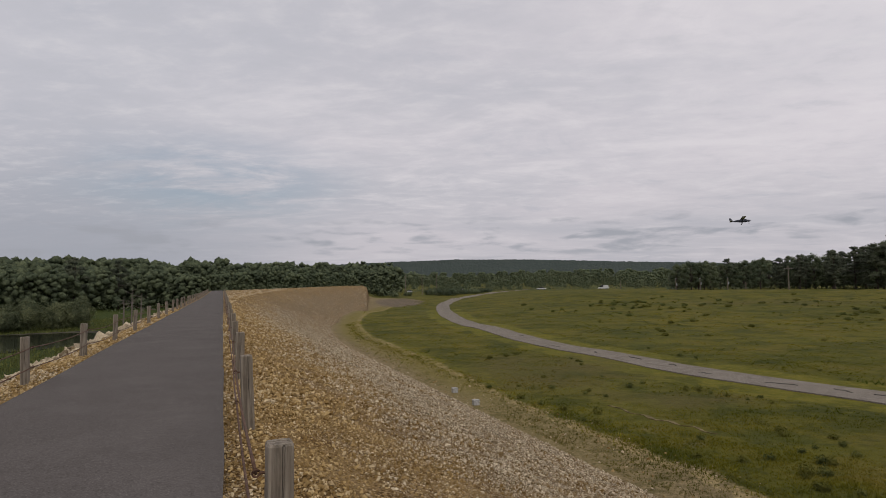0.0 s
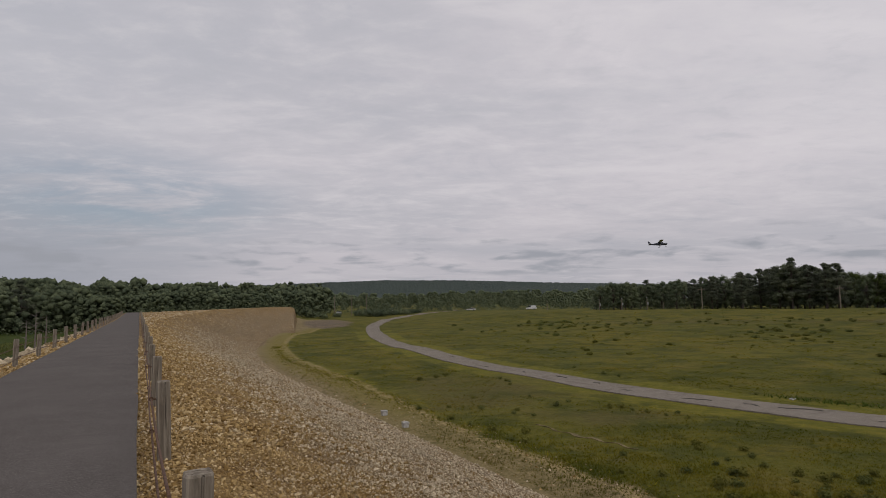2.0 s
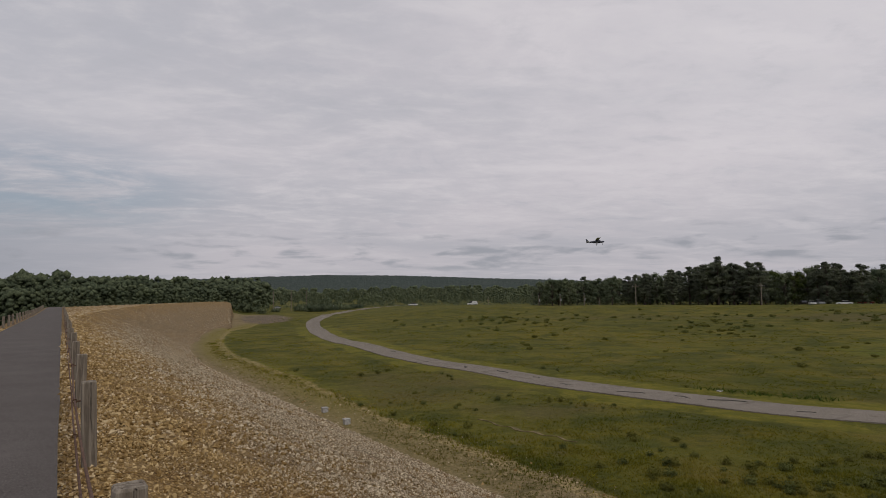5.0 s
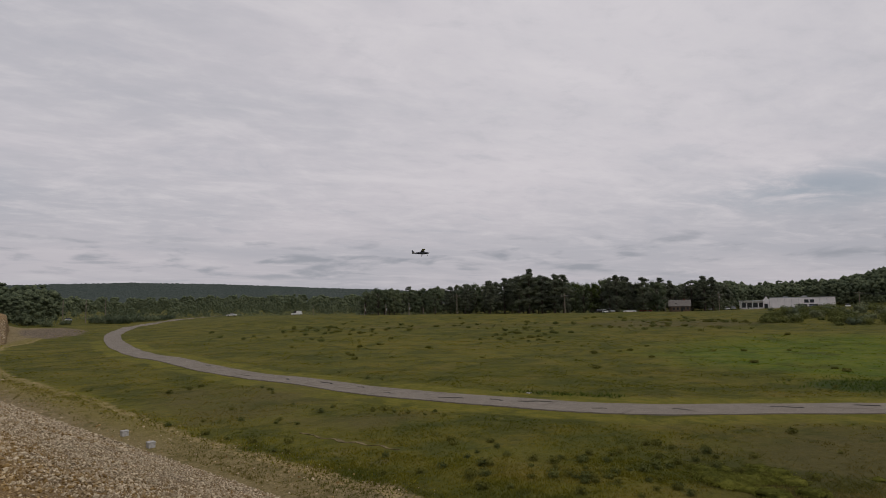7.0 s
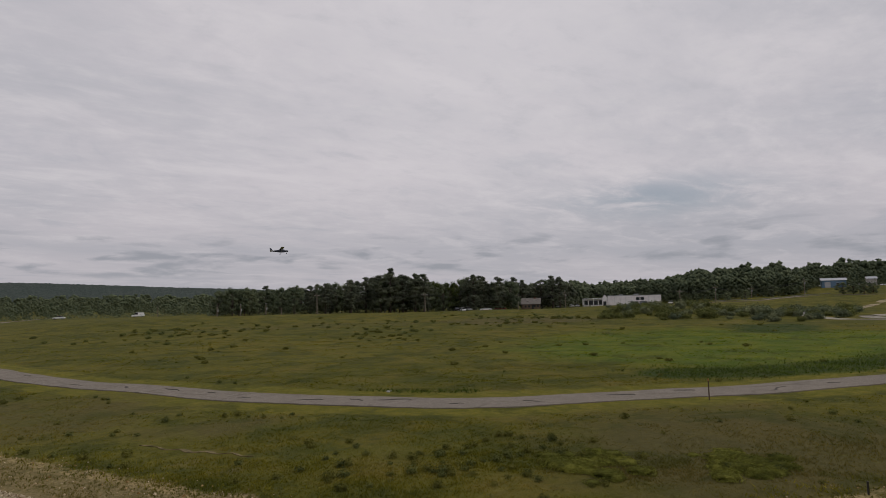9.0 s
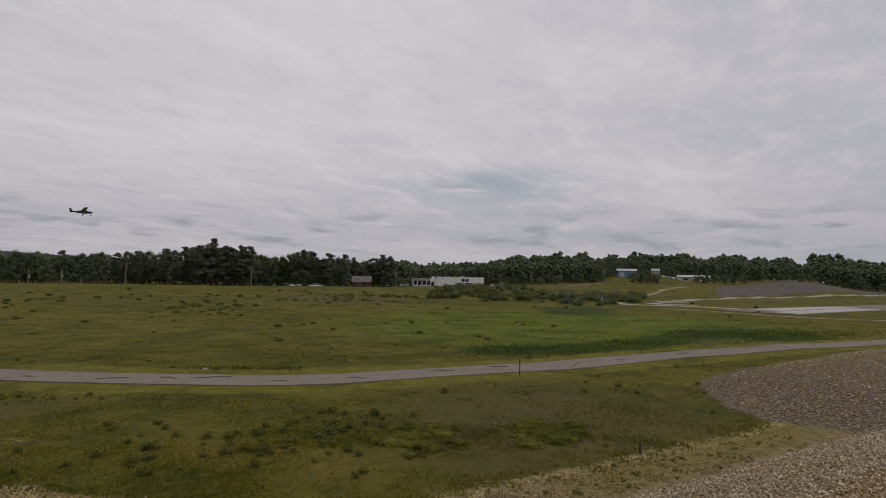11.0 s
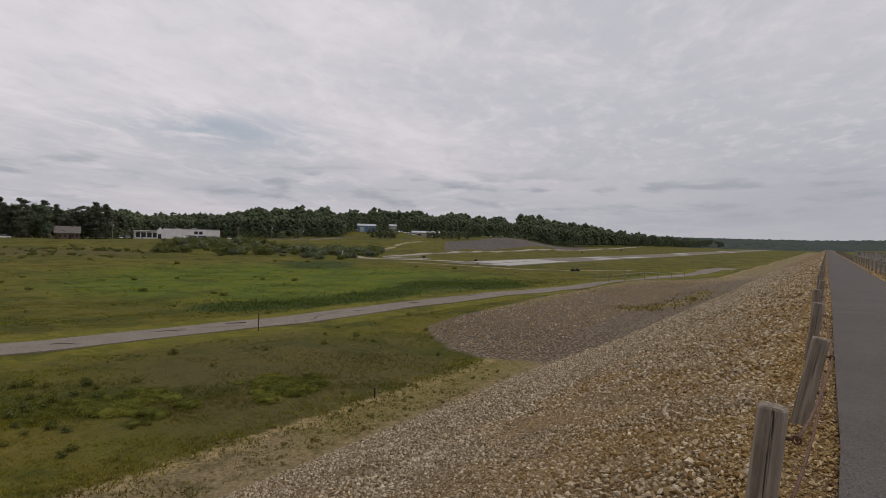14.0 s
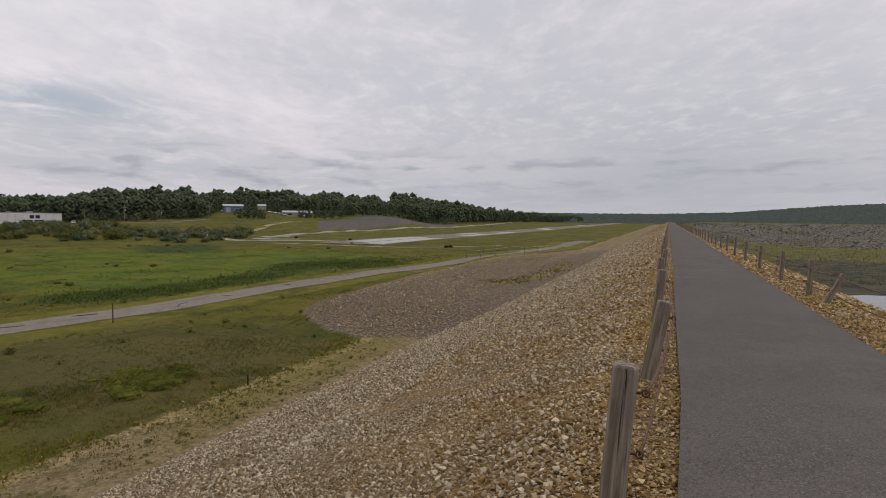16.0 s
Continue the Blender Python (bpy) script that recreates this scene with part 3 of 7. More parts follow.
def build_ground():
    cols = np.concatenate([np.arange(-140, 46, 0.5), np.arange(46, 220, 6.0)])
    rows = np.concatenate([[2.0], np.geomspace(4, 5000, 215)])
    b, r = np.meshgrid(np.radians(cols), rows)
    x, y = -np.sin(b) * r, np.cos(b) * r
    z = ground_z(x, y)
    n, m = x.shape
    i, j = np.meshgrid(np.arange(n - 1), np.arange(m), indexing="ij")
    k = (j + 1) % m
    quads = np.stack([i * m + j, (i + 1) * m + j, (i + 1) * m + k, i * m + k], -1).reshape(-1, 4)[:, ::-1]
    ob = bulk_object("ground", np.stack([x, y, z], -1).reshape(-1, 3), quads, GROUND, smooth=True, quads=True)
    tagged(ob, "olive meadow of rough grass with sandy and stony patches", "ground", kind="structure")
    fx, fy, fr = x.ravel(), y.ravel(), r.ravel()
    bear = np.degrees(np.arctan2(-fx, fy))
    inner = (bear < 21) & (bear > -117)
    give(ob, "toe", np.where(inner, dam_distance(fx, fy) - 15.6 - 1.9 * smooth01((bear + 8) / 14), 40))
    dx, dy = -math.sin(radians(HEAD_B)), math.cos(radians(HEAD_B))
    along, off = fx * dx + fy * dy, -fx * dy + fy * dx
    rub = smooth01((along - 29 - 0.09 * np.clip(off - 15.5, 0, 30) ** 2) / 2.5 + 0.5) * smooth01((road_gap(along) - off) / 2.0 + 0.5) * (along < 128) * inner * (1 - 0.7 * smooth01(1.2 - along_line(fx, fy, GREEN_STRIP) / 1.3))
    dusty = smooth01((off - road_gap(along) + 8.5) / 5.0) * (along > 44)
    rub = rub * (1 - 0.55 * dusty)
    grey = smooth01(1.5 - np.hypot((bear - 4.2) / 2.3, (fr - 184) / 24)) * 0.95  # bare gravel pad by the far bend
    foot = np.interp(bear, [-97, -94.9, -88.9, -82.8], [385, 362, 290, 228])
    cut = smooth01((bear + 97) / 1.5) * smooth01((-82.3 - bear) / 1.5) * smooth01((fr - foot) / 6 + 0.5) * smooth01((foot + 78 - fr) / 10)
    give(ob, "rubble", np.clip(rub + grey + cut + 0.42 * smooth01((-118.5 - bear) / 1.5) * (bear > -170) * smooth01((fr - 146) / 12), 0, 1))
    lush, dry, reed, verge = field_marks(fx, fy)
    give(ob, "lush", lush * inner)
    give(ob, "shale", np.clip(cut, 0, 1))
    give(ob, "verge", verge)
    give(ob, "dry", dry)
    give(ob, "reed", reed)
    give(ob, "mud", smooth01((-122.5 - bear) / 3) * (bear > -175) * smooth01((fr - 82) / 10) * smooth01((164 - fr) / 14) + 0.8 * smooth01((bear - 28) / 3) * smooth01((fr - 103) / 8) * smooth01((150 - fr) / 10))
    bare = np.zeros(len(fx))
    for b0, r0, w0 in ((-18.6, 28.5, 1.9), (-28.9, 27.6, 1.2), (-22.0, 26.6, 1.6), (-3.4, 108, 5.0), (37.5, 103, 9.0)):
        q = place(b0, r0)
        bare = np.maximum(bare, 0.46 * smooth01(1.3 - np.hypot(fx - q.x, fy - q.y) / w0))
    bare = np.maximum(bare, 0.62 * dusty * smooth01((road_gap(along) - off) / 2.0 + 0.5) * inner * (along < 125))
    give(ob, "bare", bare)
    return ob


def road_gap(along):
    return np.interp(along, [20, 35, 50, 64, 75, 110, 130], [23, 25, 26.3, 25.2, 23.2, 16.5, 13.5])


build_ground()


# ---------------------------------------------------------------- embankment
SECTION = [(-24, -8.6), (-13, -4.6), (-7.4, -1.6), (-5.0, -0.56), (-4.1, -0.25), (-3.6, -0.07), (-3.0, -0.02), (0.0, -0.02), (0.35, -0.02), (0.75, -0.10), (2.0, -0.62),
           (4.0, -1.46), (6.0, -2.29), (8.0, -3.12), (10.0, -3.95), (12.0, -4.78), (14.0, -5.6), (16.0, -6.5)]


def slope_z(s):
    return float(np.interp(s, [p[0] for p in SECTION], [p[1] for p in SECTION]))


def tan_at(s):
    """Share of yellow-tan stone: high along the crest, grey further down."""
    return np.clip(0.95 - (np.asarray(s) - 0.9) / 7.0, 0.18, 0.95)


def rise_a(u, s=1.0):
    """The left arm climbs gently towards the wood, the fill beside the path more than the path."""
    u = np.asarray(u, float)
    return np.where(np.asarray(s) < 0.5, 0.5 * smooth01((u - 92) / 90), 1.4 * smooth01((u - 50) / 140))


def abutment(u):
    """How far down the left arm's slope reaches before it runs into the natural bank at its end."""
    for s in np.arange(0.8, 16.0, 0.2):
        p = along_a(u + MITRE * s, s)
        if u > 90 and math.degrees(math.atan2(-p[0], p[1])) < 7.3:
            return float(s)
    return 16.0


def build_embankment():
    us_a = np.concatenate([np.arange(0, 30, 0.5), np.arange(30, 193, 2.0)])
    us_b = np.concatenate([np.arange(0, 30, 0.5), np.arange(30, 700, 5.0)])
    verts, tan = [], []
    for arm, us in (("a", us_a[::-1]), ("b", us_b[1:])):
        for u in us:
            reach = abutment(u) if arm == "a" else 16.0
            for s, zz in SECTION:
                s = s if s <= reach else reach + 0.08 * (s - reach)
                zz = zz if s <= reach else slope_z(reach) - 5.0 * (s - reach)
                p = (along_a if arm == "a" else along_b)(u + MITRE * s, s)
                zz = -8.0 if s > 15 else zz + (float(rise_a(u, s)) if arm == "a" else 0.0)
                rough = 0.05 * noise.noise(Vector((p[0] * 0.9, p[1] * 0.9, 0))) if not -3.4 < s < 0.4 else 0.0
                verts.append((p[0], p[1], zz + rough))
                tan.append(float(tan_at(s)) * (0.6 if u > 70 or arm == "b" else 1.0) if s > 0 else 0.35)
    n, rows = len(SECTION), len(us_a) + len(us_b) - 1
    faces = [(i * n + j, i * n + j + 1, (i + 1) * n + j + 1, (i + 1) * n + j) for i in range(rows - 1) for j in range(n - 1)]
    # close the far end of the left arm
    faces.append(tuple(range(n))[::-1])
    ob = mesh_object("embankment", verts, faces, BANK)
    give(ob, "tan", tan)
    return tagged(ob, "long stone-faced earth dam with tan and grey riprap slope", "embankment", kind="structure")


EMBANKMENT = build_embankment()


def build_path():
    us_a, us_b = list(np.arange(0, 190, 3.0))[::-1], list(np.arange(0, 700, 6.0))[1:]
    rows = []
    for f, us in ((along_a, us_a), (along_b, us_b)):
        for u in us:
            row = []
            for s in (-3.06, -2.3, -1.5, -0.7, 0.0):
                k = 0.06 * noise.noise(Vector((u * 0.8, s * 9.0, 5.0))) if s in (-3.06, 0.0) else 0.0
                edge = -0.17 if f is along_b and s == 0.0 else (0.45 if f is along_b and s == -3.06 else 0.0)
                p = f(u + MITRE * s, s + k + edge)
                row.append((p[0], p[1], 0.03 + 0.018 * (1 - abs(s + 1.5) / 1.5) + (float(rise_a(u, s)) if f is along_a else 0.0)))
            rows.append(row)
    return tagged(strip("path", rows, ASPHALT, 0.07), "dark grey asphalt path along the dam crest", "path", kind="structure")


build_path()


# ---------------------------------------------------------------- roads and runway
def drape(name, line, width, mat, lift=0.05, label="", category="road", across=5):
    """A road of that width along plan points (bearing, distance), laid over the ground."""
    pts = [place(b, r) for b, r in line]
    fine = []
    for i in range(len(pts) - 1):
        p0, p1, p2, p3 = pts[max(i - 1, 0)], pts[i], pts[i + 1], pts[min(i + 2, len(pts) - 1)]
        n = max(2, int((p2 - p1).length / (2.5 if not callable(width) or len(line) > 12 else 0.2)))
        for k in range(n):
            t = k / n
            fine.append(0.5 * (2 * p1 + (p2 - p0) * t + (2 * p0 - 5 * p1 + 4 * p2 - p3) * t * t + (3 * p1 - p0 - 3 * p2 + p3) * t**3))
    fine.append(pts[-1])
    rows = []
    for i, p in enumerate(fine):
        d = (fine[min(i + 1, len(fine) - 1)] - fine[max(i - 1, 0)]).normalized()
        n = Vector((d.y, -d.x))
        w_ = width(i / (len(fine) - 1)) if callable(width) else width
        row = []
        for k in range(across):
            q = p + n * w_ * (k / (across - 1) - 0.5)
            row.append([q.x, q.y, gz(q.x, q.y)])
        mean = sum(v[2] for v in row) / across
        rows.append([(v[0], v[1], max(v[2], 0.5 * (v[2] + mean)) + lift) for v in row])
    return tagged(strip(name, rows, mat, 0.3), label, category, kind="structure")


drape("service_road", [(-9.5, 350), (-7.6, 321), (-5.0, 272), (-2.5, 220), (-0.9, 189), (-0.1, 168), (0.0, 152), (-0.25, 132), (-0.75, 115), (-2.3, 98.8), (-4.0, 87.5), (-5.3, 81), (-7.2, 73.5), (-11, 63), (-15, 56.5), (-20.5, 49.2),
                       (-25.6, 45.4), (-30.6, 42.8), (-36, 41.0), (-41, 39.6), (-47, 39.3), (-51, 39.9), (-56, 41.2), (-61, 43.0), (-66, 45.0), (-70.2, 47.4), (-76, 53.3), (-81, 59.3), (-91, 72),
                       (-96, 81), (-100.5, 92), (-103, 103), (-105.1, 119), (-107.5, 148), (-108.6, 165)], lambda k: 3.45 + (2.0 if k > 0.97 else 0), ROAD, 0.06,
      "worn light grey asphalt road curving through the meadow", "road")
TAR = asphalt_material("road_tar", (0.062, 0.056, 0.050), (0.098, 0.090, 0.080))
SERVICE_ROAD = bpy.data.objects["service_road"]


def tar_seam(bearing, shift, length, width):
    """A ragged dark seam sealed with tar, running roughly along the road."""
    r0 = float(np.interp(-bearing, [-b_ for b_, _ in ROAD_LINE[4:]], [r_ for _, r_ in ROAD_LINE[4:]]))
    p, q = place(bearing, r0), place(bearing - 0.8, float(np.interp(-bearing + 0.8, [-b_ for b_, _ in ROAD_LINE[4:]], [r_ for _, r_ in ROAD_LINE[4:]])))
    d = (q - p).normalized()
    d.rotate(Matrix.Rotation(radians(18 * math.sin(bearing * 2.3)), 2))
    n = Vector((d.y, -d.x))
    rows = []
    for i in range(9):
        k = i / 8
        mid = p + d * length * (k - 0.5) + n * (shift + 0.35 * noise.noise(Vector((bearing, k * 2.5, 0))))
        half = width * (0.25 + math.sin(math.pi * k)) * (0.6 + 0.5 * noise.noise(Vector((bearing * 3, k * 6, 4)))) / 2 + 0.03
        rows.append([(*(mid - n * half), gz(*(mid - n * half)) + 0.085), (*(mid + n * half), gz(*(mid + n * half)) + 0.085)])
    ob = strip("tar_seam", rows, TAR, 0.06)
    ob.parent = SERVICE_ROAD
    tagged(ob, "dark ragged tar seam")


for i, b in enumerate((-7.0, -11.0, -14.5, -17.6, -20.4, -24.0, -29.6, -33.5, -37.2, -43.0, -50.2, -58.4, -64.0, -70.5, -74.8, -80.5, -86.0)):
    tar_seam(b, (-0.7, 0.4, 0.1, -0.3)[i % 4], (1.1, 1.9, 1.4, 2.3, 0.9)[i % 5], (0.16, 0.12, 0.24)[i % 3])
PALE_TRACK = asphalt_material("pale_gravel", (0.230, 0.208, 0.168), (0.350, 0.320, 0.262))
drape("taxiway", [(-73.2, 172), (-75.5, 156), (-78.5, 148), (-82, 143), (-85.5, 139), (-87.5, 137)], 3.2, PALE_TRACK, 0.06, "pale concrete taxiway on mown grass", "taxiway")
drape("perimeter_track", [(-77.5, 166), (-79.6, 182), (-82.8, 202), (-86.85, 242), (-92.9, 307), (-98.3, 414), (-100.3, 560), (-101.4, 720)], 3.6, PALE_TRACK, 0.26, "pale gravel track round the airfield", "track")
drape("turning_loop", [(-81.5, 150), (-79.4, 153), (-77.8, 158), (-77.6, 166), (-78.8, 174), (-80.5, 176)], 3.2, PALE_TRACK, 0.09, "pale asphalt loop at the runway end", "taxiway")
SANDY = simple("sandy_track", (0.30, 0.25, 0.16), 0.95, 0, 0.1, 0.2, 0.4)
drape("sand_track", [(-75.9, 196), (-76.9, 215), (-78.0, 243), (-79.5, 268), (-81.2, 292)], 2.6, SANDY, 0.06, "pale sandy track climbing the grassy bank", "track", 3)
RUT_SAND = simple("rut_sand", (0.170, 0.136, 0.070), 0.95, 0, 0.1, 0.35, 2.5)
drape("sand_rut", BARE_LINE, lambda k: 0.05 + 0.26 * math.sin(math.pi * k) ** 0.5 * max(0.0, 0.45 + 0.35 * math.sin(k * 31) + 0.35 * math.sin(k * 13 + 1)), RUT_SAND, 0.03, "thin pale sandy rut in the meadow grass", "track", 3)
drape("mown_edge", [(-79.0, 134), (-83.5, 126), (-88, 120), (-92, 117), (-96, 121), (-100.5, 128)], 1.3, SANDY, 0.05, "thin sandy wheel track in the grass", "track", 3)
RUNWAY = asphalt_material("runway_asphalt", (0.150, 0.134, 0.108), (0.215, 0.194, 0.158), 0.3)
PAINT = simple("runway_paint", (0.41, 0.40, 0.37), 0.95, 0, 0.03, 0.10, 0.8)


def air_point(a, o):
    """Runway axes: a metres along it, o metres from the dam."""
    dx, dy = -math.sin(radians(HEAD_B)), math.cos(radians(HEAD_B))
    return a * dx - o * dy, a * dy + o * dx


def flat_patch(name, a0, a1, o0, o1, mat, lift, label, category, cuts=1, skew=0.0, parent=None):
    rows = []
    n = max(2, int((a1 - a0) / 8))
    for i in range(n + 1):
        a = a0 + (a1 - a0) * i / n
        row = []
        for k in range(cuts + 1):
            o = o0 + (o1 - o0) * k / cuts
            x, y = air_point(a + skew * (o - o0), o)
            row.append((x, y, gz(x, y) + lift))
        rows.append(row)
    ob = strip(name, rows, mat, 0.1)
    return tagged(ob, label, category, kind="structure")


flat_patch("runway", 112, 900, 56, 72, RUNWAY, 0.08, "grey asphalt runway in mown grass", "runway", 6)
for a0, a1, o0, o1 in ((114, 150, 57.0, 62.6), (120, 156, 63.6, 69.6)):
    flat_patch("runway_slab", a0, a1, o0, o1, PAINT, 0.13, "pale concrete slab at the runway's end", "slab", 3)
for a0, o0 in ((178, 58), (192, 66), (214, 58), (300, 58), (330, 66), (470, 57), (490, 67)):
    flat_patch("runway_marking", a0, a0 + 16 + a0 * 0.04, o0, o0 + 4.5, PAINT, 0.13, "faded white bar painted on the runway", "marking", 1)


# ---------------------------------------------------------------- stones
rng = np.random.default_rng(7)


def stone_shapes(points, count):
    """Broken stones: the hulls of a few points scattered round a flattened lump."""
    shapes = []
    for _ in range(count):
        d = rng.normal(0, 1, (points, 3))
        if points == 6:
            d = np.concatenate([np.eye(3), -np.eye(3)]) + rng.normal(0, 0.24, (6, 3))
        d /= np.linalg.norm(d, axis=1)[:, None]
        d *= 0.5 * rng.uniform(0.82, 1.12, (points, 1))
        bm = bmesh.new()
        for p in d * np.array([1.0, rng.uniform(0.68, 0.98), rng.uniform(0.52, 0.82)]):
            bm.verts.new(p)
        hull = bmesh.ops.convex_hull(bm, input=bm.verts[:])
        bmesh.ops.delete(bm, geom=[q for q in hull["geom_interior"] if isinstance(q, bmesh.types.BMVert)], context="VERTS")
        bmesh.ops.triangulate(bm, faces=bm.faces[:])
        bmesh.ops.recalc_face_normals(bm, faces=bm.faces[:])
        bm.verts.index_update()
        shapes.append((np.array([p.co[:] for p in bm.verts]), np.array([[q.index for q in p.verts] for p in bm.faces])))
        bm.free()
    return shapes


ROUND, BLOCK, CHIP = stone_shapes(13, 14), stone_shapes(9, 14), stone_shapes(6, 16)


def spins(n, tilt=0.5):
    """Random turns: any way round the upright, leaning up to tilt."""
    a, b, c = rng.uniform(0, math.tau, n), rng.normal(0, tilt, n), rng.normal(0, tilt, n)
    ca, sa, cb, sb, cc, sc = np.cos(a), np.sin(a), np.cos(b), np.sin(b), np.cos(c), np.sin(c)
    z, o = np.zeros(n), np.ones(n)
    rz = np.stack([ca, -sa, z, sa, ca, z, z, z, o], -1).reshape(-1, 3, 3)
    rx = np.stack([o, z, z, z, cb, -sb, z, sb, cb], -1).reshape(-1, 3, 3)
    ry = np.stack([cc, z, sc, z, o, z, -sc, z, cc], -1).reshape(-1, 3, 3)
    return rz @ rx @ ry


def scatter(shapes, places, sizes, tilt=0.5):
    """Many copies of some shapes as one vertex and face array, with the place of each vertex's stone."""
    vs, fs, owner, base = [], [], [], 0
    pick = rng.integers(0, len(shapes), len(places))
    turn = spins(len(places), tilt)
    for k, (v, f) in enumerate(shapes):
        who = np.where(pick == k)[0]
        if not len(who):
            continue
        p = np.einsum("nij,vj->nvi", turn[who], v) * sizes[who, None, None] + places[who, None, :]
        vs.append(p.reshape(-1, 3))
        fs.append((f[None] + (np.arange(len(who)) * len(v))[:, None, None] + base).reshape(-1, 3))
        owner.append(np.repeat(who, len(v)))
        base += len(who) * len(v)
    return np.concatenate(vs), np.concatenate(fs), np.concatenate(owner)


def spread(f, u0, u1, s0, s1, size, density):
    """Places and sizes of stones on a stretch of one arm's slope, jittered on a grid."""
    step = size / density
    us, ss = np.meshgrid(np.arange(u0, u1, step), np.arange(s0, s1, step))
    us = us.ravel() + rng.uniform(-0.45, 0.45, us.size) * step
    ss = ss.ravel() + rng.uniform(-0.45, 0.45, ss.size) * step
    heap = np.array([noise.noise(Vector((u * 0.55, s * 0.55, u1 * 0.01))) for u, s in zip(us, ss)])
    sizes = size * np.exp(rng.normal(-0.10, 0.34, us.size)) * (1 + 0.22 * heap)
    sizes = np.clip(sizes, size * 0.4, size * 2.1)
    if s0 > 0.5 and u1 < 25:  # washed-out patches where fine gravel shows
        bare = np.array([noise.noise(Vector((u * 0.6, s * 0.6, 7.0))) for u, s in zip(us, ss)]) + 0.22 * smooth01((6.5 - ss) / 3.0)
        stay = (bare + rng.normal(0, 0.10, us.size) < 0.74) | (sizes > size * 1.6)
        us, ss, sizes = us[stay], ss[stay], sizes[stay]
    if f is along_a and u1 > 90:
        stay = ss < np.interp(us, np.arange(80, 200, 2.0), [abutment(u) for u in np.arange(80, 200, 2.0)]) - 0.1
        us, ss, sizes = us[stay], ss[stay], sizes[stay]
    pts = np.array([f(u + MITRE * s, s) for u, s in zip(us, ss)])
    z = np.interp(ss, [p[0] for p in SECTION], [p[1] for p in SECTION]) + (rise_a(us, ss) if f is along_a else 0.0)
    return np.column_stack([pts, z + sizes * np.interp(np.mean(us), [8, 30, 60, 120], [0.24, 0.14, 0.0, -0.10])]), sizes, ss


def lay_stones():
    """The riprap: single stones in the nearest stretch, the rest as one heap."""
    singles = {}
    for arm, f in (("a", along_a), ("b", along_b)):
        groups = []
        for u0, u1, s0, s1, size, dens in ((1.0, 9, 0.62, 6.2, 0.045, 0.80), (1.0, 12, 0.42, 1.15, 0.052, 0.72), (-2, 9, 5.0, 13.2, 0.068, 0.78), (9, 22, 0.62, 13.4, 0.076, 0.76), (22, 46, 0.6, 13.6, 0.118, 0.70), (46, 92, 0.6, 13.6, 0.165, 0.60), (92, 186 if arm == "a" else 150, 0.6, 13.0, 0.22, 0.50)):
            groups.append(spread(f, u0, u1, s0, s1, size, dens))
        places, sizes, ss = (np.concatenate([g[i] for g in groups]) for i in range(3))
        tan = tan_at(ss) * (1.0 if arm == "a" else 0.48)
        near = np.hypot(places[:, 0], places[:, 1])
        for shapes, who, label in ((ROUND, near < 3.6, "near"), (BLOCK, (near >= 3.6) & (near < 5.6), "mid"), (CHIP, near >= 5.6, "far")):
            idx = np.where(who)[0]
            big = idx[(sizes[idx] > 0.046) & (near[idx] > 2.2)] if label == "near" else idx[:0]
            big = big[:150]
            rest = np.setdiff1d(idx, big)
            v, fc, own = scatter(shapes, places[rest], sizes[rest])
            ob = bulk_object("riprap", v, fc, STONE, EMBANKMENT)
            give(ob, "tan", tan[rest][own])
            tagged(ob, "loose tan and grey quarry stones", kind="stuff")
            singles[arm, label] = (places[big], sizes[big], tan[big])
        # fine gravel along the asphalt and the outer shoulder
        gravel, edge, outer = [], 0.02 if arm == "a" else -0.16, -3.08 if arm == "a" else -2.64
        for u0, u1, s0, s1, size, dens in ((0.3, 12, edge, 0.62, 0.042, 0.88), (12, 40, edge, 0.45, 0.085, 0.9), (4, 22, -3.9, outer, 0.055, 0.85), (4, 22, -4.5, -3.9, 0.12, 0.85), (22, 55, -4.5, outer, 0.12, 0.8), (5, 30, -8.5, -4.5, 0.19 if arm == "a" else 0.13, 0.85), (30, 70, -8.0, -4.5, 0.45 if arm == "a" else 0.25, 0.85)):
            gravel.append(spread(f, u0, u1, s0, s1, size, dens))
        places, sizes, ss = (np.concatenate([g[i] for g in gravel]) for i in range(3))
        v, fc, own = scatter(CHIP, places, sizes)
        ob = bulk_object("shoulder_gravel", v, fc, STONE, EMBANKMENT)
        give(ob, "tan", np.where(ss > -4.5, 0.85, 0.1 if arm == "a" else 0.6)[own])
        tagged(ob, "yellow-tan crushed gravel along the asphalt edge", kind="stuff")
    return singles


SINGLE_STONES = lay_stones()


def plateau_stones():
    """Stones on the widening fill beside the straight path of the left arm."""
    n = 4500
    u, k = rng.uniform(62, 190, n), rng.uniform(0, 1, n)
    p0 = np.array([along_a(a, 0.36) for a in u])
    p1 = np.array([along_a(a + MITRE * 0.75, 0.75) for a in u])
    p = p0 + (p1 - p0) * k[:, None]
    z = -0.02 + rise_a(u, 0.0) * (1 - k) + (rise_a(u, 1.0) - 0.08) * k
    v, f, own = scatter(CHIP, np.column_stack([p, z - 0.03]), 0.26 * np.exp(rng.normal(0, 0.35, n)))
    ob = bulk_object("riprap", v, f, STONE, EMBANKMENT)
    give(ob, "tan", np.full(len(v), 0.6))
    tagged(ob, "tan and grey stones on the level fill", kind="stuff")


plateau_stones()


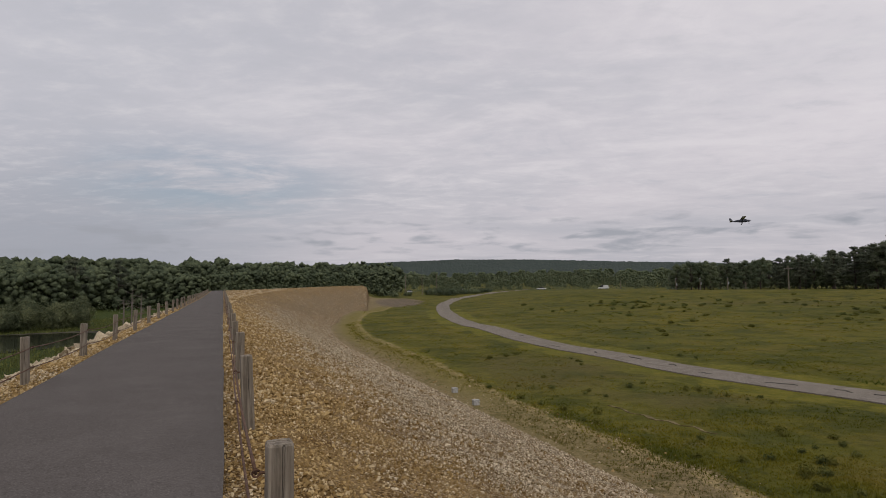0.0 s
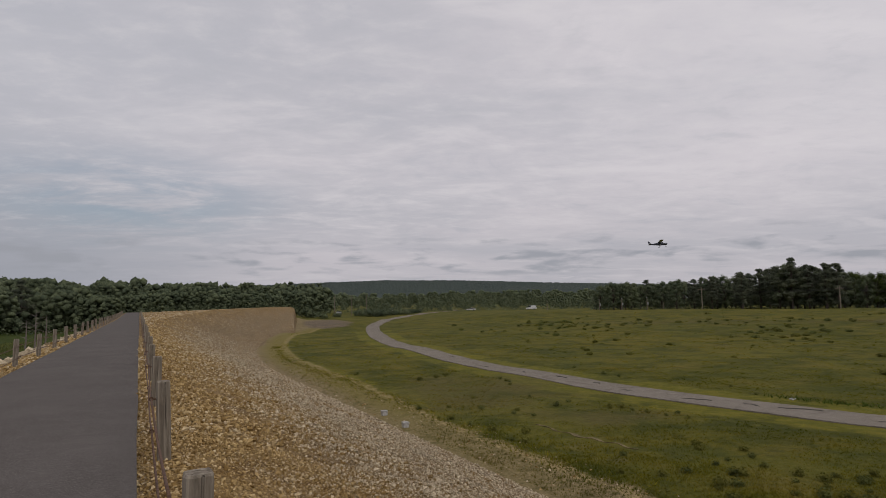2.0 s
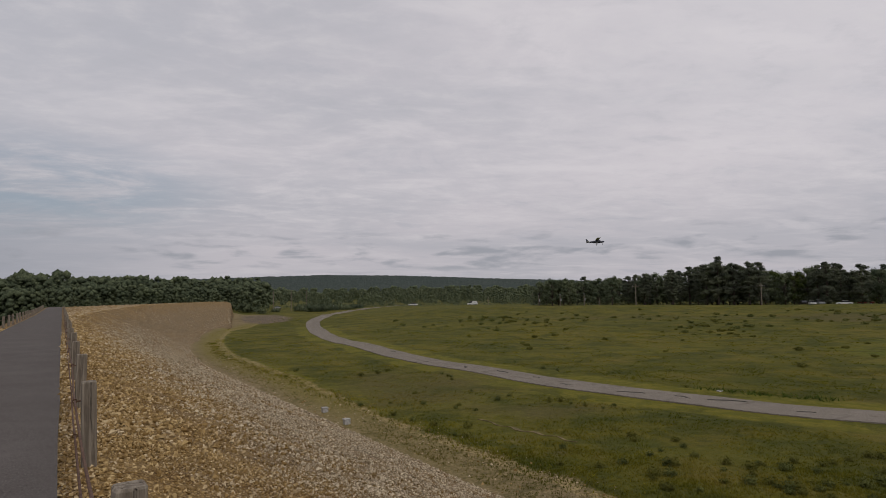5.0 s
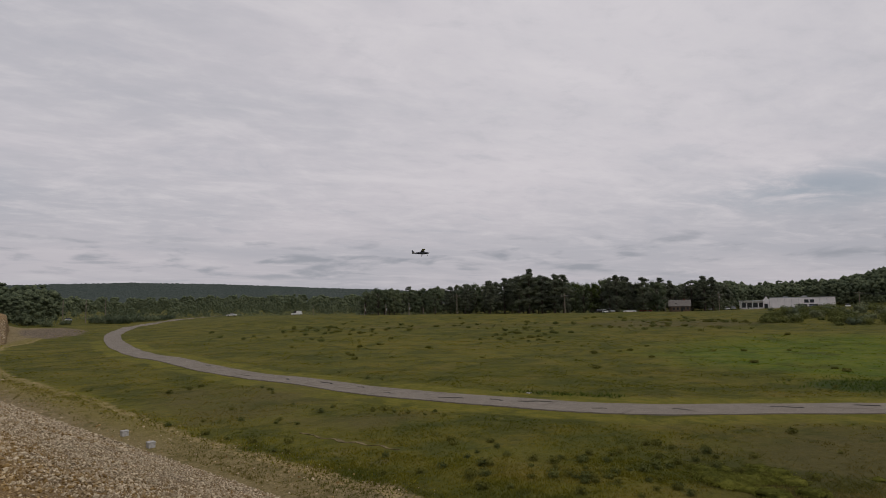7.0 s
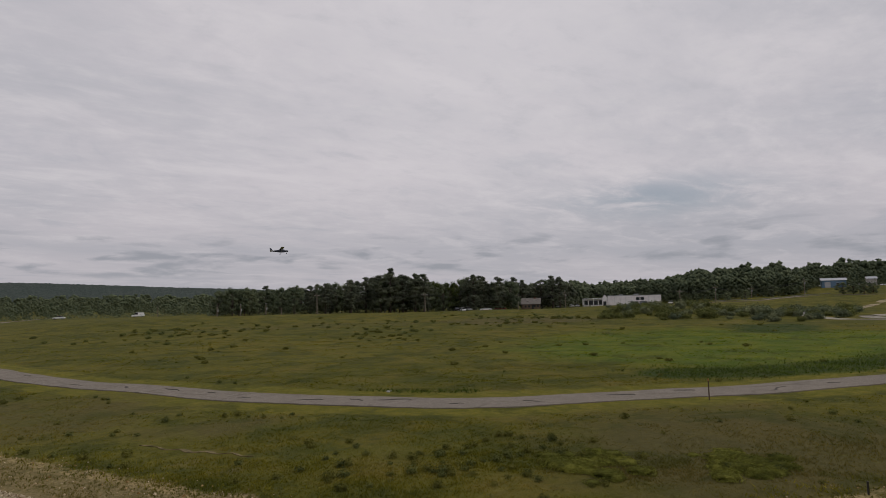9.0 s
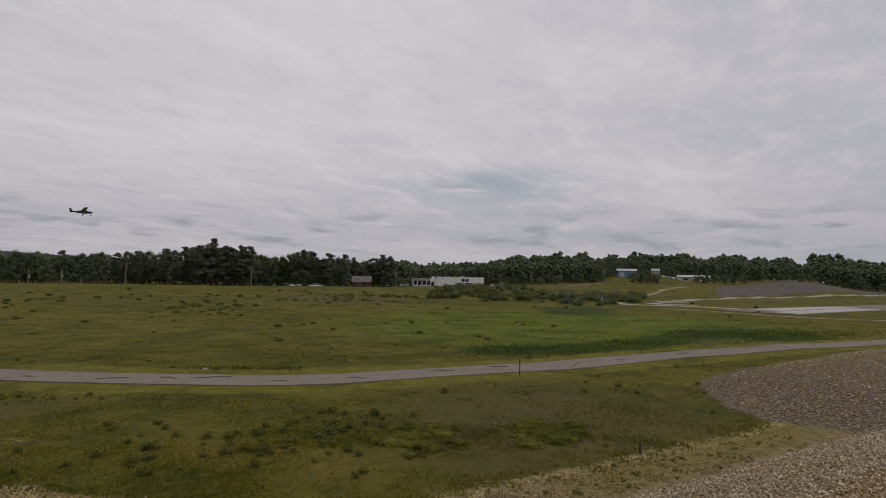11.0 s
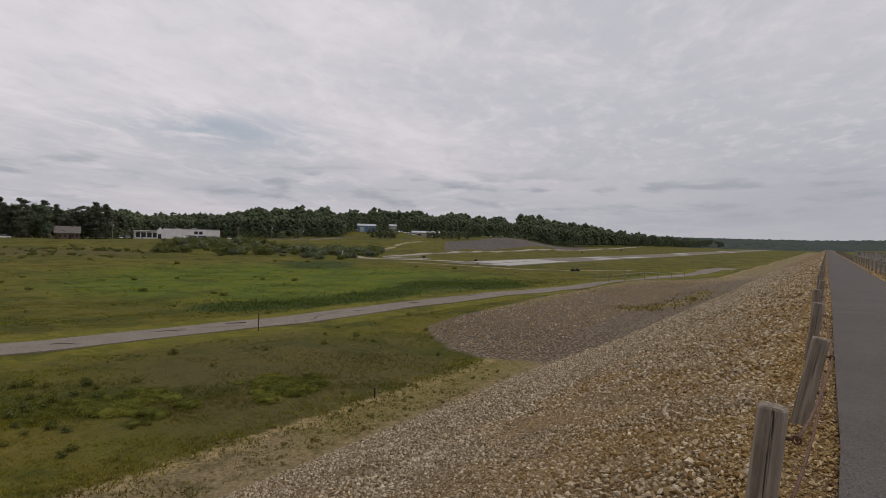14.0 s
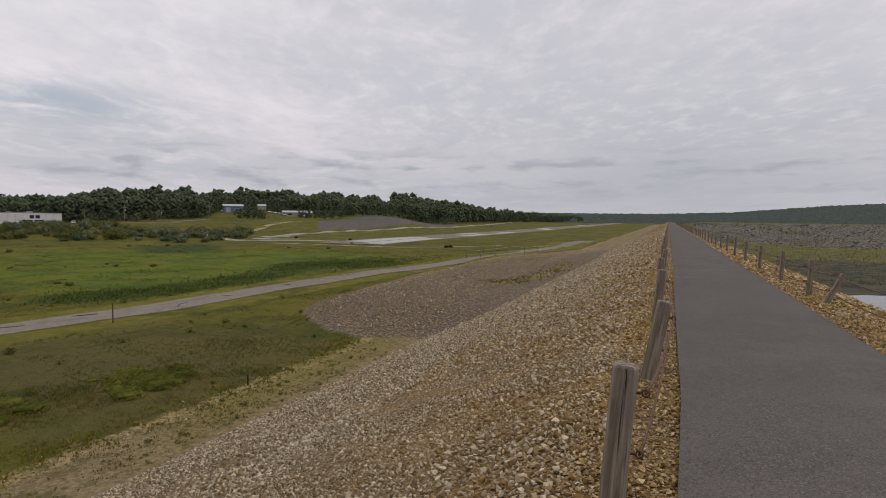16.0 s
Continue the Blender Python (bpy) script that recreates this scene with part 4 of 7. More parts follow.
def apron_stones():
    n = 17000
    a, o = rng.uniform(28, 118, n) , rng.uniform(13, 29, n)
    ragged = value_noise(a, o, 0.5, 6.0) * 1.3
    keep = (a > 29.8 + ragged + 0.09 * np.clip(o - 15.5, 0, 30) ** 2) & (o < road_gap(a) - 1.6 + ragged) & (rng.uniform(size=n) < np.clip(1.5 - a / 140, 0.4, 1))
    a, o = a[keep], o[keep]
    dx, dy = -math.sin(radians(HEAD_B)), math.cos(radians(HEAD_B))
    x, y = a * dx - o * dy, a * dy + o * dx
    v, f, own = scatter(CHIP, np.column_stack([x, y, ground_z(x, y) + 0.02]), 0.10 * np.exp(rng.normal(0, 0.35, len(a))))
    ob = bulk_object("riprap", v, f, STONE, EMBANKMENT)
    give(ob, "tan", np.full(len(v), 0.58))
    tagged(ob, "brown and grey stones on the flat apron", kind="stuff")


apron_stones()


# ---------------------------------------------------------------- grass and weeds
def grass():
    bands = ((15.5, 27, 46000, 0.13, 0.06), (15, 34, 44000, 0.15, 0.075), (34, 62, 36000, 0.13, 0.12), (62, 120, 22000, 0.14, 0.26), (120, 190, 9000, 0.15, 0.40))
    vs, fs, base = [], [], 0
    for r0, r1, n, h, wide in bands:
        r = np.sqrt(rng.uniform(r0**2, r1**2, n))
        b = np.radians(rng.uniform(-106, 9, n))
        x, y = -np.sin(b) * r, np.cos(b) * r
        dam, road = dam_distance(x, y), road_distance(x, y)
        clump = value_noise(x, y, 0.28, 5.0) + 0.6 * value_noise(x, y, 0.9, 2.0)
        keep = ((dam > 15.6 + rng.exponential(0.5, n)) | ((dam > 13.0) & (rng.uniform(size=n) < 0.5))) & (road > 2.7) & (along_line(x, y, BARE_LINE) > 0.45) & (clump + rng.normal(0, 0.5, n) > -0.35)
        dx, dy = -math.sin(radians(HEAD_B)), math.cos(radians(HEAD_B))
        along, off = x * dx + y * dy, -x * dy + y * dx
        keep &= ~((along > 29 + 0.09 * np.clip(off - 15.5, 0, 30) ** 2) & (off < road_gap(along) + 0.5) & (rng.uniform(size=n) > 0.30 * smooth01(1.2 - np.abs(along - 30 - 0.09 * np.clip(off - 15.5, 0, 30) ** 2) / 3.0) + 0.25 * smooth01((off - road_gap(along) + 3.0) / 3.0))) & ~((along > 100) & (off > 45)) & ~((off < 16) & (along > 24))
        x, y, clump, road = x[keep], y[keep], clump[keep], road[keep]
        m = len(x)
        z = ground_z(x, y) - 0.02
        tall = h * 0.85 * rng.uniform(0.45, 1.15, m) * np.clip(0.75 + 0.45 * clump, 0.35, 1.4) * np.where(road < 4.5, 0.4, 1.0)
        for k in range(3):
            a = rng.uniform(0, math.tau, m)
            w_ = wide * rng.uniform(0.35, 0.8, m)
            ox, oy = rng.normal(0, wide * 0.45, (2, m))
            lean = rng.normal(0, 0.35, (2, m)) * tall
            p0 = np.stack([x + ox - np.cos(a) * w_ / 2, y + oy - np.sin(a) * w_ / 2, z], -1)
            p1 = np.stack([x + ox + np.cos(a) * w_ / 2, y + oy + np.sin(a) * w_ / 2, z], -1)
            p2 = np.stack([x + ox + lean[0], y + oy + lean[1], z + tall], -1)
            vs.append(np.stack([p0, p1, p2], 1).reshape(-1, 3))
            fs.append(np.arange(m * 3).reshape(-1, 3) + base)
            base += m * 3
    v = np.concatenate(vs)
    ob = bulk_object("grass", v, np.concatenate(fs), TUFT)
    lush, dry, reed, verge = field_marks(v[:, 0], v[:, 1])
    give(ob, "verge", verge)
    give(ob, "lush", lush)
    give(ob, "dry", np.clip(dry + 0.5 * smooth01((16.5 - dam_distance(v[:, 0], v[:, 1])) / 1.5), 0, 1))
    give(ob, "reed", reed)
    return tagged(ob, "rough olive and straw meadow grass in tufts", "grass", kind="stuff")


grass()


def facing_out(out, jitter):
    """Turns whose upright axis leans along the given directions, give or take."""
    n = out / np.maximum(np.linalg.norm(out, axis=1), 1e-6)[:, None] + rng.normal(0, jitter, out.shape)
    n /= np.linalg.norm(n, axis=1)[:, None]
    a = np.cross(n, rng.normal(0, 1, out.shape))
    a /= np.linalg.norm(a, axis=1)[:, None]
    return np.stack([a, np.cross(n, a), n], -1)


def leaf_cloud(centres, sizes, flat=0.0, single=False, out=None):
    """A bent leaf spray of two triangles at every centre."""
    n = len(centres)
    t = spins(n, 0.9 if not flat else flat) if out is None else facing_out(out, 0.42)
    if single:
        tri = np.array([[-0.5, -0.34, 0.03], [0.52, -0.22, -0.05], [0.02, 0.5, 0.06]])[None] * rng.uniform(0.7, 1.25, (n, 3, 1))
        v = np.einsum("nij,nvj->nvi", t, tri) * sizes[:, None, None] + centres[:, None, :]
        return v.reshape(-1, 3), np.arange(n * 3).reshape(-1, 3)
    shape = np.array([[-0.5, -0.32, 0], [0.5, -0.28, 0.05], [0.42, 0.34, -0.06], [-0.46, 0.30, 0.12]])
    jit = shape[None] * rng.uniform(0.65, 1.25, (n, 4, 1))
    v = np.einsum("nij,nvj->nvi", t, jit) * sizes[:, None, None] + centres[:, None, :]
    k = np.arange(n)[:, None] * 4
    f = np.concatenate([k + np.array([[0, 1, 2]]), k + np.array([[0, 2, 3]])])
    return v.reshape(-1, 3), f


def leaf_lump(centre, radii, rough=0.18, fine_=1, seed=0.0):
    """A closed uneven lump of foliage: its points and faces."""
    bm = bmesh.new()
    if fine_:
        bmesh.ops.create_icosphere(bm, subdivisions=fine_, radius=1.0)
    else:
        for p in np.concatenate([np.eye(3), -np.eye(3)]) @ np.array(Matrix.Rotation(seed + centre[0] * 50, 3, Vector(centre) + Vector((0.1, 0.2, 0)))):
            bm.verts.new(p * 1.15)
        bmesh.ops.convex_hull(bm, input=bm.verts[:])
        bmesh.ops.triangulate(bm, faces=bm.faces[:])
        bmesh.ops.recalc_face_normals(bm, faces=bm.faces[:])
        bm.verts.index_update()
    v = np.array([p.co * (1 + rough * 2.0 * noise.noise(p.co * 1.7 + Vector((seed, centre[0] * 9, centre[1] * 9)))) for p in bm.verts])
    f = np.array([[q.index for q in p.verts] for p in bm.faces])
    bm.free()
    return v * np.asarray(radii) + np.asarray(centre), f


def join_arrays(pieces):
    vs, fs, base = [], [], 0
    for v, f in pieces:
        vs.append(v)
        fs.append(np.asarray(f) + base)
        base += len(v)
    return np.concatenate(vs), np.concatenate(fs)


def weed_mesh(name, radius, height, n, mat, leaf, body=0.45, lobes=1):
    """A bush: one or more uneven lobes of foliage with leaves standing off their skin."""
    pieces = []
    for i in range(lobes):
        a = math.tau * i / lobes + float(rng.uniform(0, 0.8))
        off = 0.0 if lobes == 1 else 0.48 * radius
        k0 = 1.0 if lobes == 1 else float(rng.uniform(0.55, 0.75))
        c0 = np.array([math.cos(a) * off, math.sin(a) * off, height * (0.46 if lobes == 1 else 0.42 * k0 + 0.06)])
        rad = np.array([radius, radius, height / 2]) * k0
        if body:
            pieces.append(leaf_lump(c0, rad * body, 0.30, 1, float(rng.uniform(0, 50))))
        m = n // lobes
        d = rng.normal(0, 1, (m, 3))
        d /= np.linalg.norm(d, axis=1)[:, None]
        lump = 1 + 0.30 * np.sin(d[:, 0] * 5 + rng.uniform(0, 6)) * np.cos(d[:, 1] * 4 + rng.uniform(0, 6))
        k = rng.uniform(0.5, 1.0, m) ** 0.4 * lump
        c = d * k[:, None] * rad + c0
        c[:, 2] = np.maximum(c[:, 2], 0.02)
        pieces.append(leaf_cloud(c, leaf * rng.uniform(0.6, 1.3, m), out=d + np.array([0, 0, 0.35])))
    v, f = join_arrays(pieces)
    return bulk_object(name, v, f, mat, smooth=True)


def plant(ob_list, spots, name, label, category, group, low, high, sink=0.03):
    first = {}
    for i, (b, r) in enumerate(spots):
        src = ob_list[i % len(ob_list)]
        p = place(b, r)
        s = rng.uniform(low, high)
        m = pose(p.x, p.y, gz(p.x, p.y) - sink, 0, 0, float(rng.uniform(0, 360)))
        if src not in first:
            ob = first[src] = src
            ob.matrix_basis = m
        else:
            ob = new(name, src.data)
            ob.matrix_basis = m
        ob.scale = (s, s * float(rng.uniform(0.9, 1.1)), s * float(rng.uniform(0.85, 1.15)))
        tagged(ob, label, category, group)


weeds = [weed_mesh("weed_shrub", 0.27, 0.36, 170, (LEAF_WEED, LEAF_SCRUB, LEAF_WEED)[i % 3], 0.066) for i in range(5)]
MARKED = [
    (-7.4, 35.0), (-9.3, 33.3), (-11.3, 32.0), (-14.5, 31.5), (-13.2, 29.6), (-14.4, 29.2), (-18.4, 41.0), (-22.1, 39.9), (-23.2, 39.2), (-24.1, 38.5), (-25.4, 38.0),
    (-27.0, 37.2), (-28.8, 36.6), (-29.4, 30.1), (-23.3, 27.3), (-23.0, 24.6), (-30.9, 26.8), (-32.9, 25.5), (-7.2, 38.7), (-10.3, 38.2), (-6.3, 35.4), (-4.4, 38.1),
    (-13.7, 37.6), (-26.5, 24.5), (-52.0, 29.1), (-59.9, 26.6), (-43.7, 26.6), (-44.4, 25.1), (-42.6, 23.5), (-47.2, 24.0), (-51.0, 25.7), (-49.6, 23.4), (-46.5, 22.1),
    (-48.2, 24.3), (-67.0, 25.7), (-73.6, 25.2), (-70.8, 26.2), (-48.0, 30.1), (-43.2, 25.0), (-51.4, 26.5)]
spots = list(MARKED)
for _ in range(75):  # thick weeds in the wet hollow below the bend
    spots.append((float(rng.uniform(-57, -31)), float(rng.normal(25.0, 2.2))))
while len(spots) < 165:  # loose sprinkle over the nearer meadow
    b, r = float(rng.uniform(-84, 2)), float(math.sqrt(rng.uniform(22**2, 62**2)))
    p = place(b, r)
    if float(road_distance(p.x, p.y)) > 3.2 and float(dam_distance(np.array(p.x), np.array(p.y))) > 17.5 and rng.uniform() < 0.35 + 0.6 * (value_noise(p.x, p.y, 0.12, 4.0) > 0.1):
        spots.append((b, r))
plant(weeds, spots, "weed_shrub", "small dark green weed clump in the grass", "weed", "weeds in the meadow", 0.45, 1.0)
belt = []
while len(belt) < 296:  # darker scrub on the rising ground
    b0, bw, r0 = ((-18.5, 3.2, 132), (-36.0, 3.5, 122), (-50.5, 4.8, 148), (-49.5, 5.5, 146), (-30.0, 16.0, 150))[len(belt) % 5]
    b, r = float(rng.normal(b0, bw)), float(rng.normal(r0, 11))
    if value_noise(np.array(b * 3.0), np.array(r), 0.12, 9.0) > -0.3 and 98 < r < 176 and -60 < b < -7:
        belt.append((b, r))
scrub = [weed_mesh("scrub_bush", 0.75, 0.6, 112, (LEAF_SCRUB, LEAF_WEED)[i % 2], 0.20) for i in range(4)]
plant(scrub, belt, "scrub_bush", "low dark scrub on the rising meadow", "shrub", "scrub on the slope", 0.25, 0.95)
more = []
while len(more) < 48:
    b, r = float(rng.uniform(-90, -14)), float(rng.uniform(62, 130))
    if b > -76 or r > 100:
        more.append((b, r))
lowscrub = [weed_mesh("meadow_shrub", 0.42, 0.36, 140, LEAF_WEED, 0.13) for _ in range(3)]
plant(lowscrub, more, "meadow_shrub", "small dark shrub in the wet meadow", "shrub", "shrubs in the meadow", 0.5, 1.2)
wet = []
while len(wet) < 165:
    b, r = float(rng.uniform(-77, -57)), float(rng.uniform(142, 208))
    wet.append((b, r - 0.7 * (b + 66)))
bushes = [weed_mesh("bush", 1.7, 3.0, 360, (LEAF_SCRUB, LEAF_BROAD, LEAF_SCRUB, LEAF_SAGE)[i % 4], 0.26, 0.55, 3) for i in range(4)]
plant(bushes, wet, "bush", "rounded green bush at the wet meadow's edge", "bush", "bushes by the airfield", 0.5, 1.25, 0.25)
bend = [(5.3, 238), (4.6, 222), (3.4, 236), (0.2, 232), (-0.4, 236), (-0.8, 228), (-1.3, 240), (-1.9, 246), (-2.3, 252), (-3.0, 262), (-3.6, 268), (-4.3, 276), (1.2, 240), (5.9, 232)]
bendbush = [weed_mesh("bush", 2.6, 4.4, 700, LEAF_BROAD, 0.36, 0.6, 3) for _ in range(2)]
plant(bendbush, bend, "bush", "dark rounded bush beyond the road bend", "bush", "bushes by the bend", 0.7, 1.2, 0.2)
briar = []
while len(briar) < 52:
    k = len(briar) % 2
    b, r = float(rng.normal((-55.5, -68.5)[k], (2.3, 2.8)[k])), float(rng.normal((25.2, 26.0)[k], 1.3))
    p = place(b, r)
    if float(dam_distance(np.array(p.x), np.array(p.y))) > 18.2:
        briar.append((b, r))
briars = [weed_mesh("bramble", 0.70, 0.28, 640, LEAF_BRIAR, 0.065, 0.75) for _ in range(3)]
plant(briars, briar, "bramble", "low dense bramble thicket in the meadow", "bramble", "bramble thicket", 0.45, 1.0)
sandweed = []
while len(sandweed) < 260:
    arm, u, s = (along_a, along_b)[len(sandweed) % 2], float(rng.uniform(6, 80 if len(sandweed) % 2 == 0 else 22)), float(rng.uniform(12.8, 16.2))
    p = arm(u + MITRE * s, s)
    sandweed.append((math.degrees(math.atan2(-p[0], p[1])), float(np.hypot(*p))))
sprigs = [weed_mesh("sprig", 0.075, 0.10, 40, LEAF_DRY, 0.035, 0) for _ in range(3)]
plant(sprigs, sandweed, "sprig", "small weed sprig on the sandy track", "weed", "weeds on the track", 0.6, 1.5)


def strip_grass():
    """Straw grass grown through the stones beside the slope, and weeds along the road's edge."""
    n = 600
    q = [place(b, r) for b, r in GREEN_STRIP]
    k = rng.integers(0, len(q) - 1, n)
    f = rng.uniform(0, 1, n)
    px, py = np.array([p.x for p in q]), np.array([p.y for p in q])
    x = px[k] + (px[k + 1] - px[k]) * f + rng.normal(0, 0.8, n)
    y = py[k] + (py[k + 1] - py[k]) * f + rng.normal(0, 0.8, n)
    dam = dam_distance(x, y)
    z = np.maximum(ground_z(x, y), np.interp(dam, [p[0] for p in SECTION], [p[1] for p in SECTION]))
    a, w_, tall = rng.uniform(0, math.tau, n), rng.uniform(0.05, 0.14, n), rng.uniform(0.06, 0.18, n)
    v = np.stack([np.stack([x - np.cos(a) * w_, y - np.sin(a) * w_, z], -1), np.stack([x + np.cos(a) * w_, y + np.sin(a) * w_, z], -1),
                  np.stack([x + rng.normal(0, 0.12, n), y + rng.normal(0, 0.12, n), z + tall], -1)], 1).reshape(-1, 3)
    ob = bulk_object("straw_grass", v, np.arange(n * 3).reshape(-1, 3), TUFT)
    give(ob, "dry", np.full(len(v), 0.75))
    give(ob, "lush", np.full(len(v), 0.0))
    tagged(ob, "straw-coloured grass strip along the stony apron", "grass", kind="stuff")


strip_grass()


def berm_grass():
    """Straw-yellow tufts on the low berm between the sandy track and the meadow."""
    n = 15000
    s_ = rng.normal(16.0, 0.55, n)
    left = rng.uniform(size=n) < 0.7
    u = np.where(left, rng.uniform(-4, 95, n), rng.uniform(-4, 22, n))
    pts = np.array([(along_a if a else along_b)(float(q) + MITRE * float(w_), float(w_)) for a, q, w_ in zip(left, u, s_)])
    clump = value_noise(pts[:, 0], pts[:, 1], 1.3, 4.0) + 0.5 * value_noise(pts[:, 0], pts[:, 1], 3.1, 1.0)
    pts = pts[clump + rng.normal(0, 0.3, n) > 0.0]
    m = len(pts)
    z, a = ground_z(pts[:, 0], pts[:, 1]) - 0.01, rng.uniform(0, math.tau, m)
    w_, tall = rng.uniform(0.015, 0.05, m), rng.uniform(0.05, 0.15, m)
    tip = pts + rng.normal(0, 0.06, (m, 2))
    v = np.stack([np.column_stack([pts[:, 0] - np.cos(a) * w_, pts[:, 1] - np.sin(a) * w_, z]), np.column_stack([pts[:, 0] + np.cos(a) * w_, pts[:, 1] + np.sin(a) * w_, z]),
                  np.column_stack([tip, z + tall])], 1).reshape(-1, 3)
    ob = bulk_object("straw_grass", v, np.arange(m * 3).reshape(-1, 3), TUFT)
    give(ob, "dry", np.repeat(rng.uniform(0.0, 0.7, m), 3))
    give(ob, "verge", np.repeat(rng.uniform(0.2, 0.9, m), 3))
    tagged(ob, "straw-yellow grass tufts on the sandy berm", "grass", kind="stuff")


berm_grass()


def reed_bed():
    """Tall dark green reeds in the wet strip behind the road and round the small pool."""
    n = 9000
    x, y = np.zeros(0), np.zeros(0)
    for line, wide, share in (([(-63, 55), (-70, 58), (-76, 65), (-82, 80), (-88, 84)], 2.2, 0.62), ([(-84, 74), (-88, 82), (-90, 88)], 4.0, 0.33), ([(-35, 46.0), (-40, 44.4), (-45, 43.9)], 0.35, 0.05)):
        q = [place(b_, r_) for b_, r_ in line]
        m = int(n * share)
        k, f = rng.integers(0, len(q) - 1, m), rng.uniform(0, 1, m)
        px, py = np.array([p.x for p in q]), np.array([p.y for p in q])
        x = np.concatenate([x, px[k] + (px[k + 1] - px[k]) * f + rng.normal(0, wide, m)])
        y = np.concatenate([y, py[k] + (py[k + 1] - py[k]) * f + rng.normal(0, wide, m)])
    keep = (road_distance(x, y) > 3.6) & (value_noise(x, y, 0.4, 7.0) + rng.normal(0, 0.5, len(x)) > -0.4)
    x, y = x[keep], y[keep]
    m = len(x)
    z, a, w_, tall = ground_z(x, y) - 0.02, rng.uniform(0, math.tau, m), rng.uniform(0.03, 0.08, m), rng.uniform(0.10, 0.30, m)
    v = np.stack([np.column_stack([x - np.cos(a) * w_, y - np.sin(a) * w_, z]), np.column_stack([x + np.cos(a) * w_, y + np.sin(a) * w_, z]),
                  np.column_stack([x + rng.normal(0, 0.12, m), y + rng.normal(0, 0.12, m), z + tall])], 1).reshape(-1, 3)
    ob = bulk_object("reeds", v, np.arange(m * 3).reshape(-1, 3), LEAF_REED)
    tagged(ob, "dark green reeds standing in the wet strip", "reeds", kind="stuff")


reed_bed()


def track_stones():
    n = 1700
    u, s = rng.uniform(4, 95, n), rng.uniform(12.6, 16.6, n)
    pts = np.array([(along_a if i % 3 else along_b)(a + MITRE * b, b) for i, (a, b) in enumerate(zip(u, s))])
    keep = np.hypot(pts[:, 0], pts[:, 1]) < 75
    pts = pts[keep]
    v, f, own = scatter(CHIP, np.column_stack([pts, ground_z(pts[:, 0], pts[:, 1]) + 0.01]), 0.085 * np.exp(rng.normal(0, 0.4, len(pts))))
    ob = bulk_object("riprap", v, f, STONE, EMBANKMENT)
    give(ob, "tan", np.full(len(v), 0.6))
    tagged(ob, "scattered stones on the sandy track", kind="stuff")


track_stones()


# ---------------------------------------------------------------- trees
def limb_tube(bm, pts, radii, sides=5):
    rings = []
    pts = [Vector(p) for p in pts]
    for i, p in enumerate(pts):
        d = (pts[min(i + 1, len(pts) - 1)] - pts[max(i - 1, 0)]).normalized()
        a = d.orthogonal().normalized()
        b = d.cross(a)
        rings.append([bm.verts.new(p + (a * math.cos(k * math.tau / sides) + b * math.sin(k * math.tau / sides)) * radii[i]) for k in range(sides)])
    for r0, r1 in zip(rings[:-1], rings[1:]):
        for k in range(sides):
            bm.faces.new((r0[k], r0[(k + 1) % sides], r1[(k + 1) % sides], r1[k]))


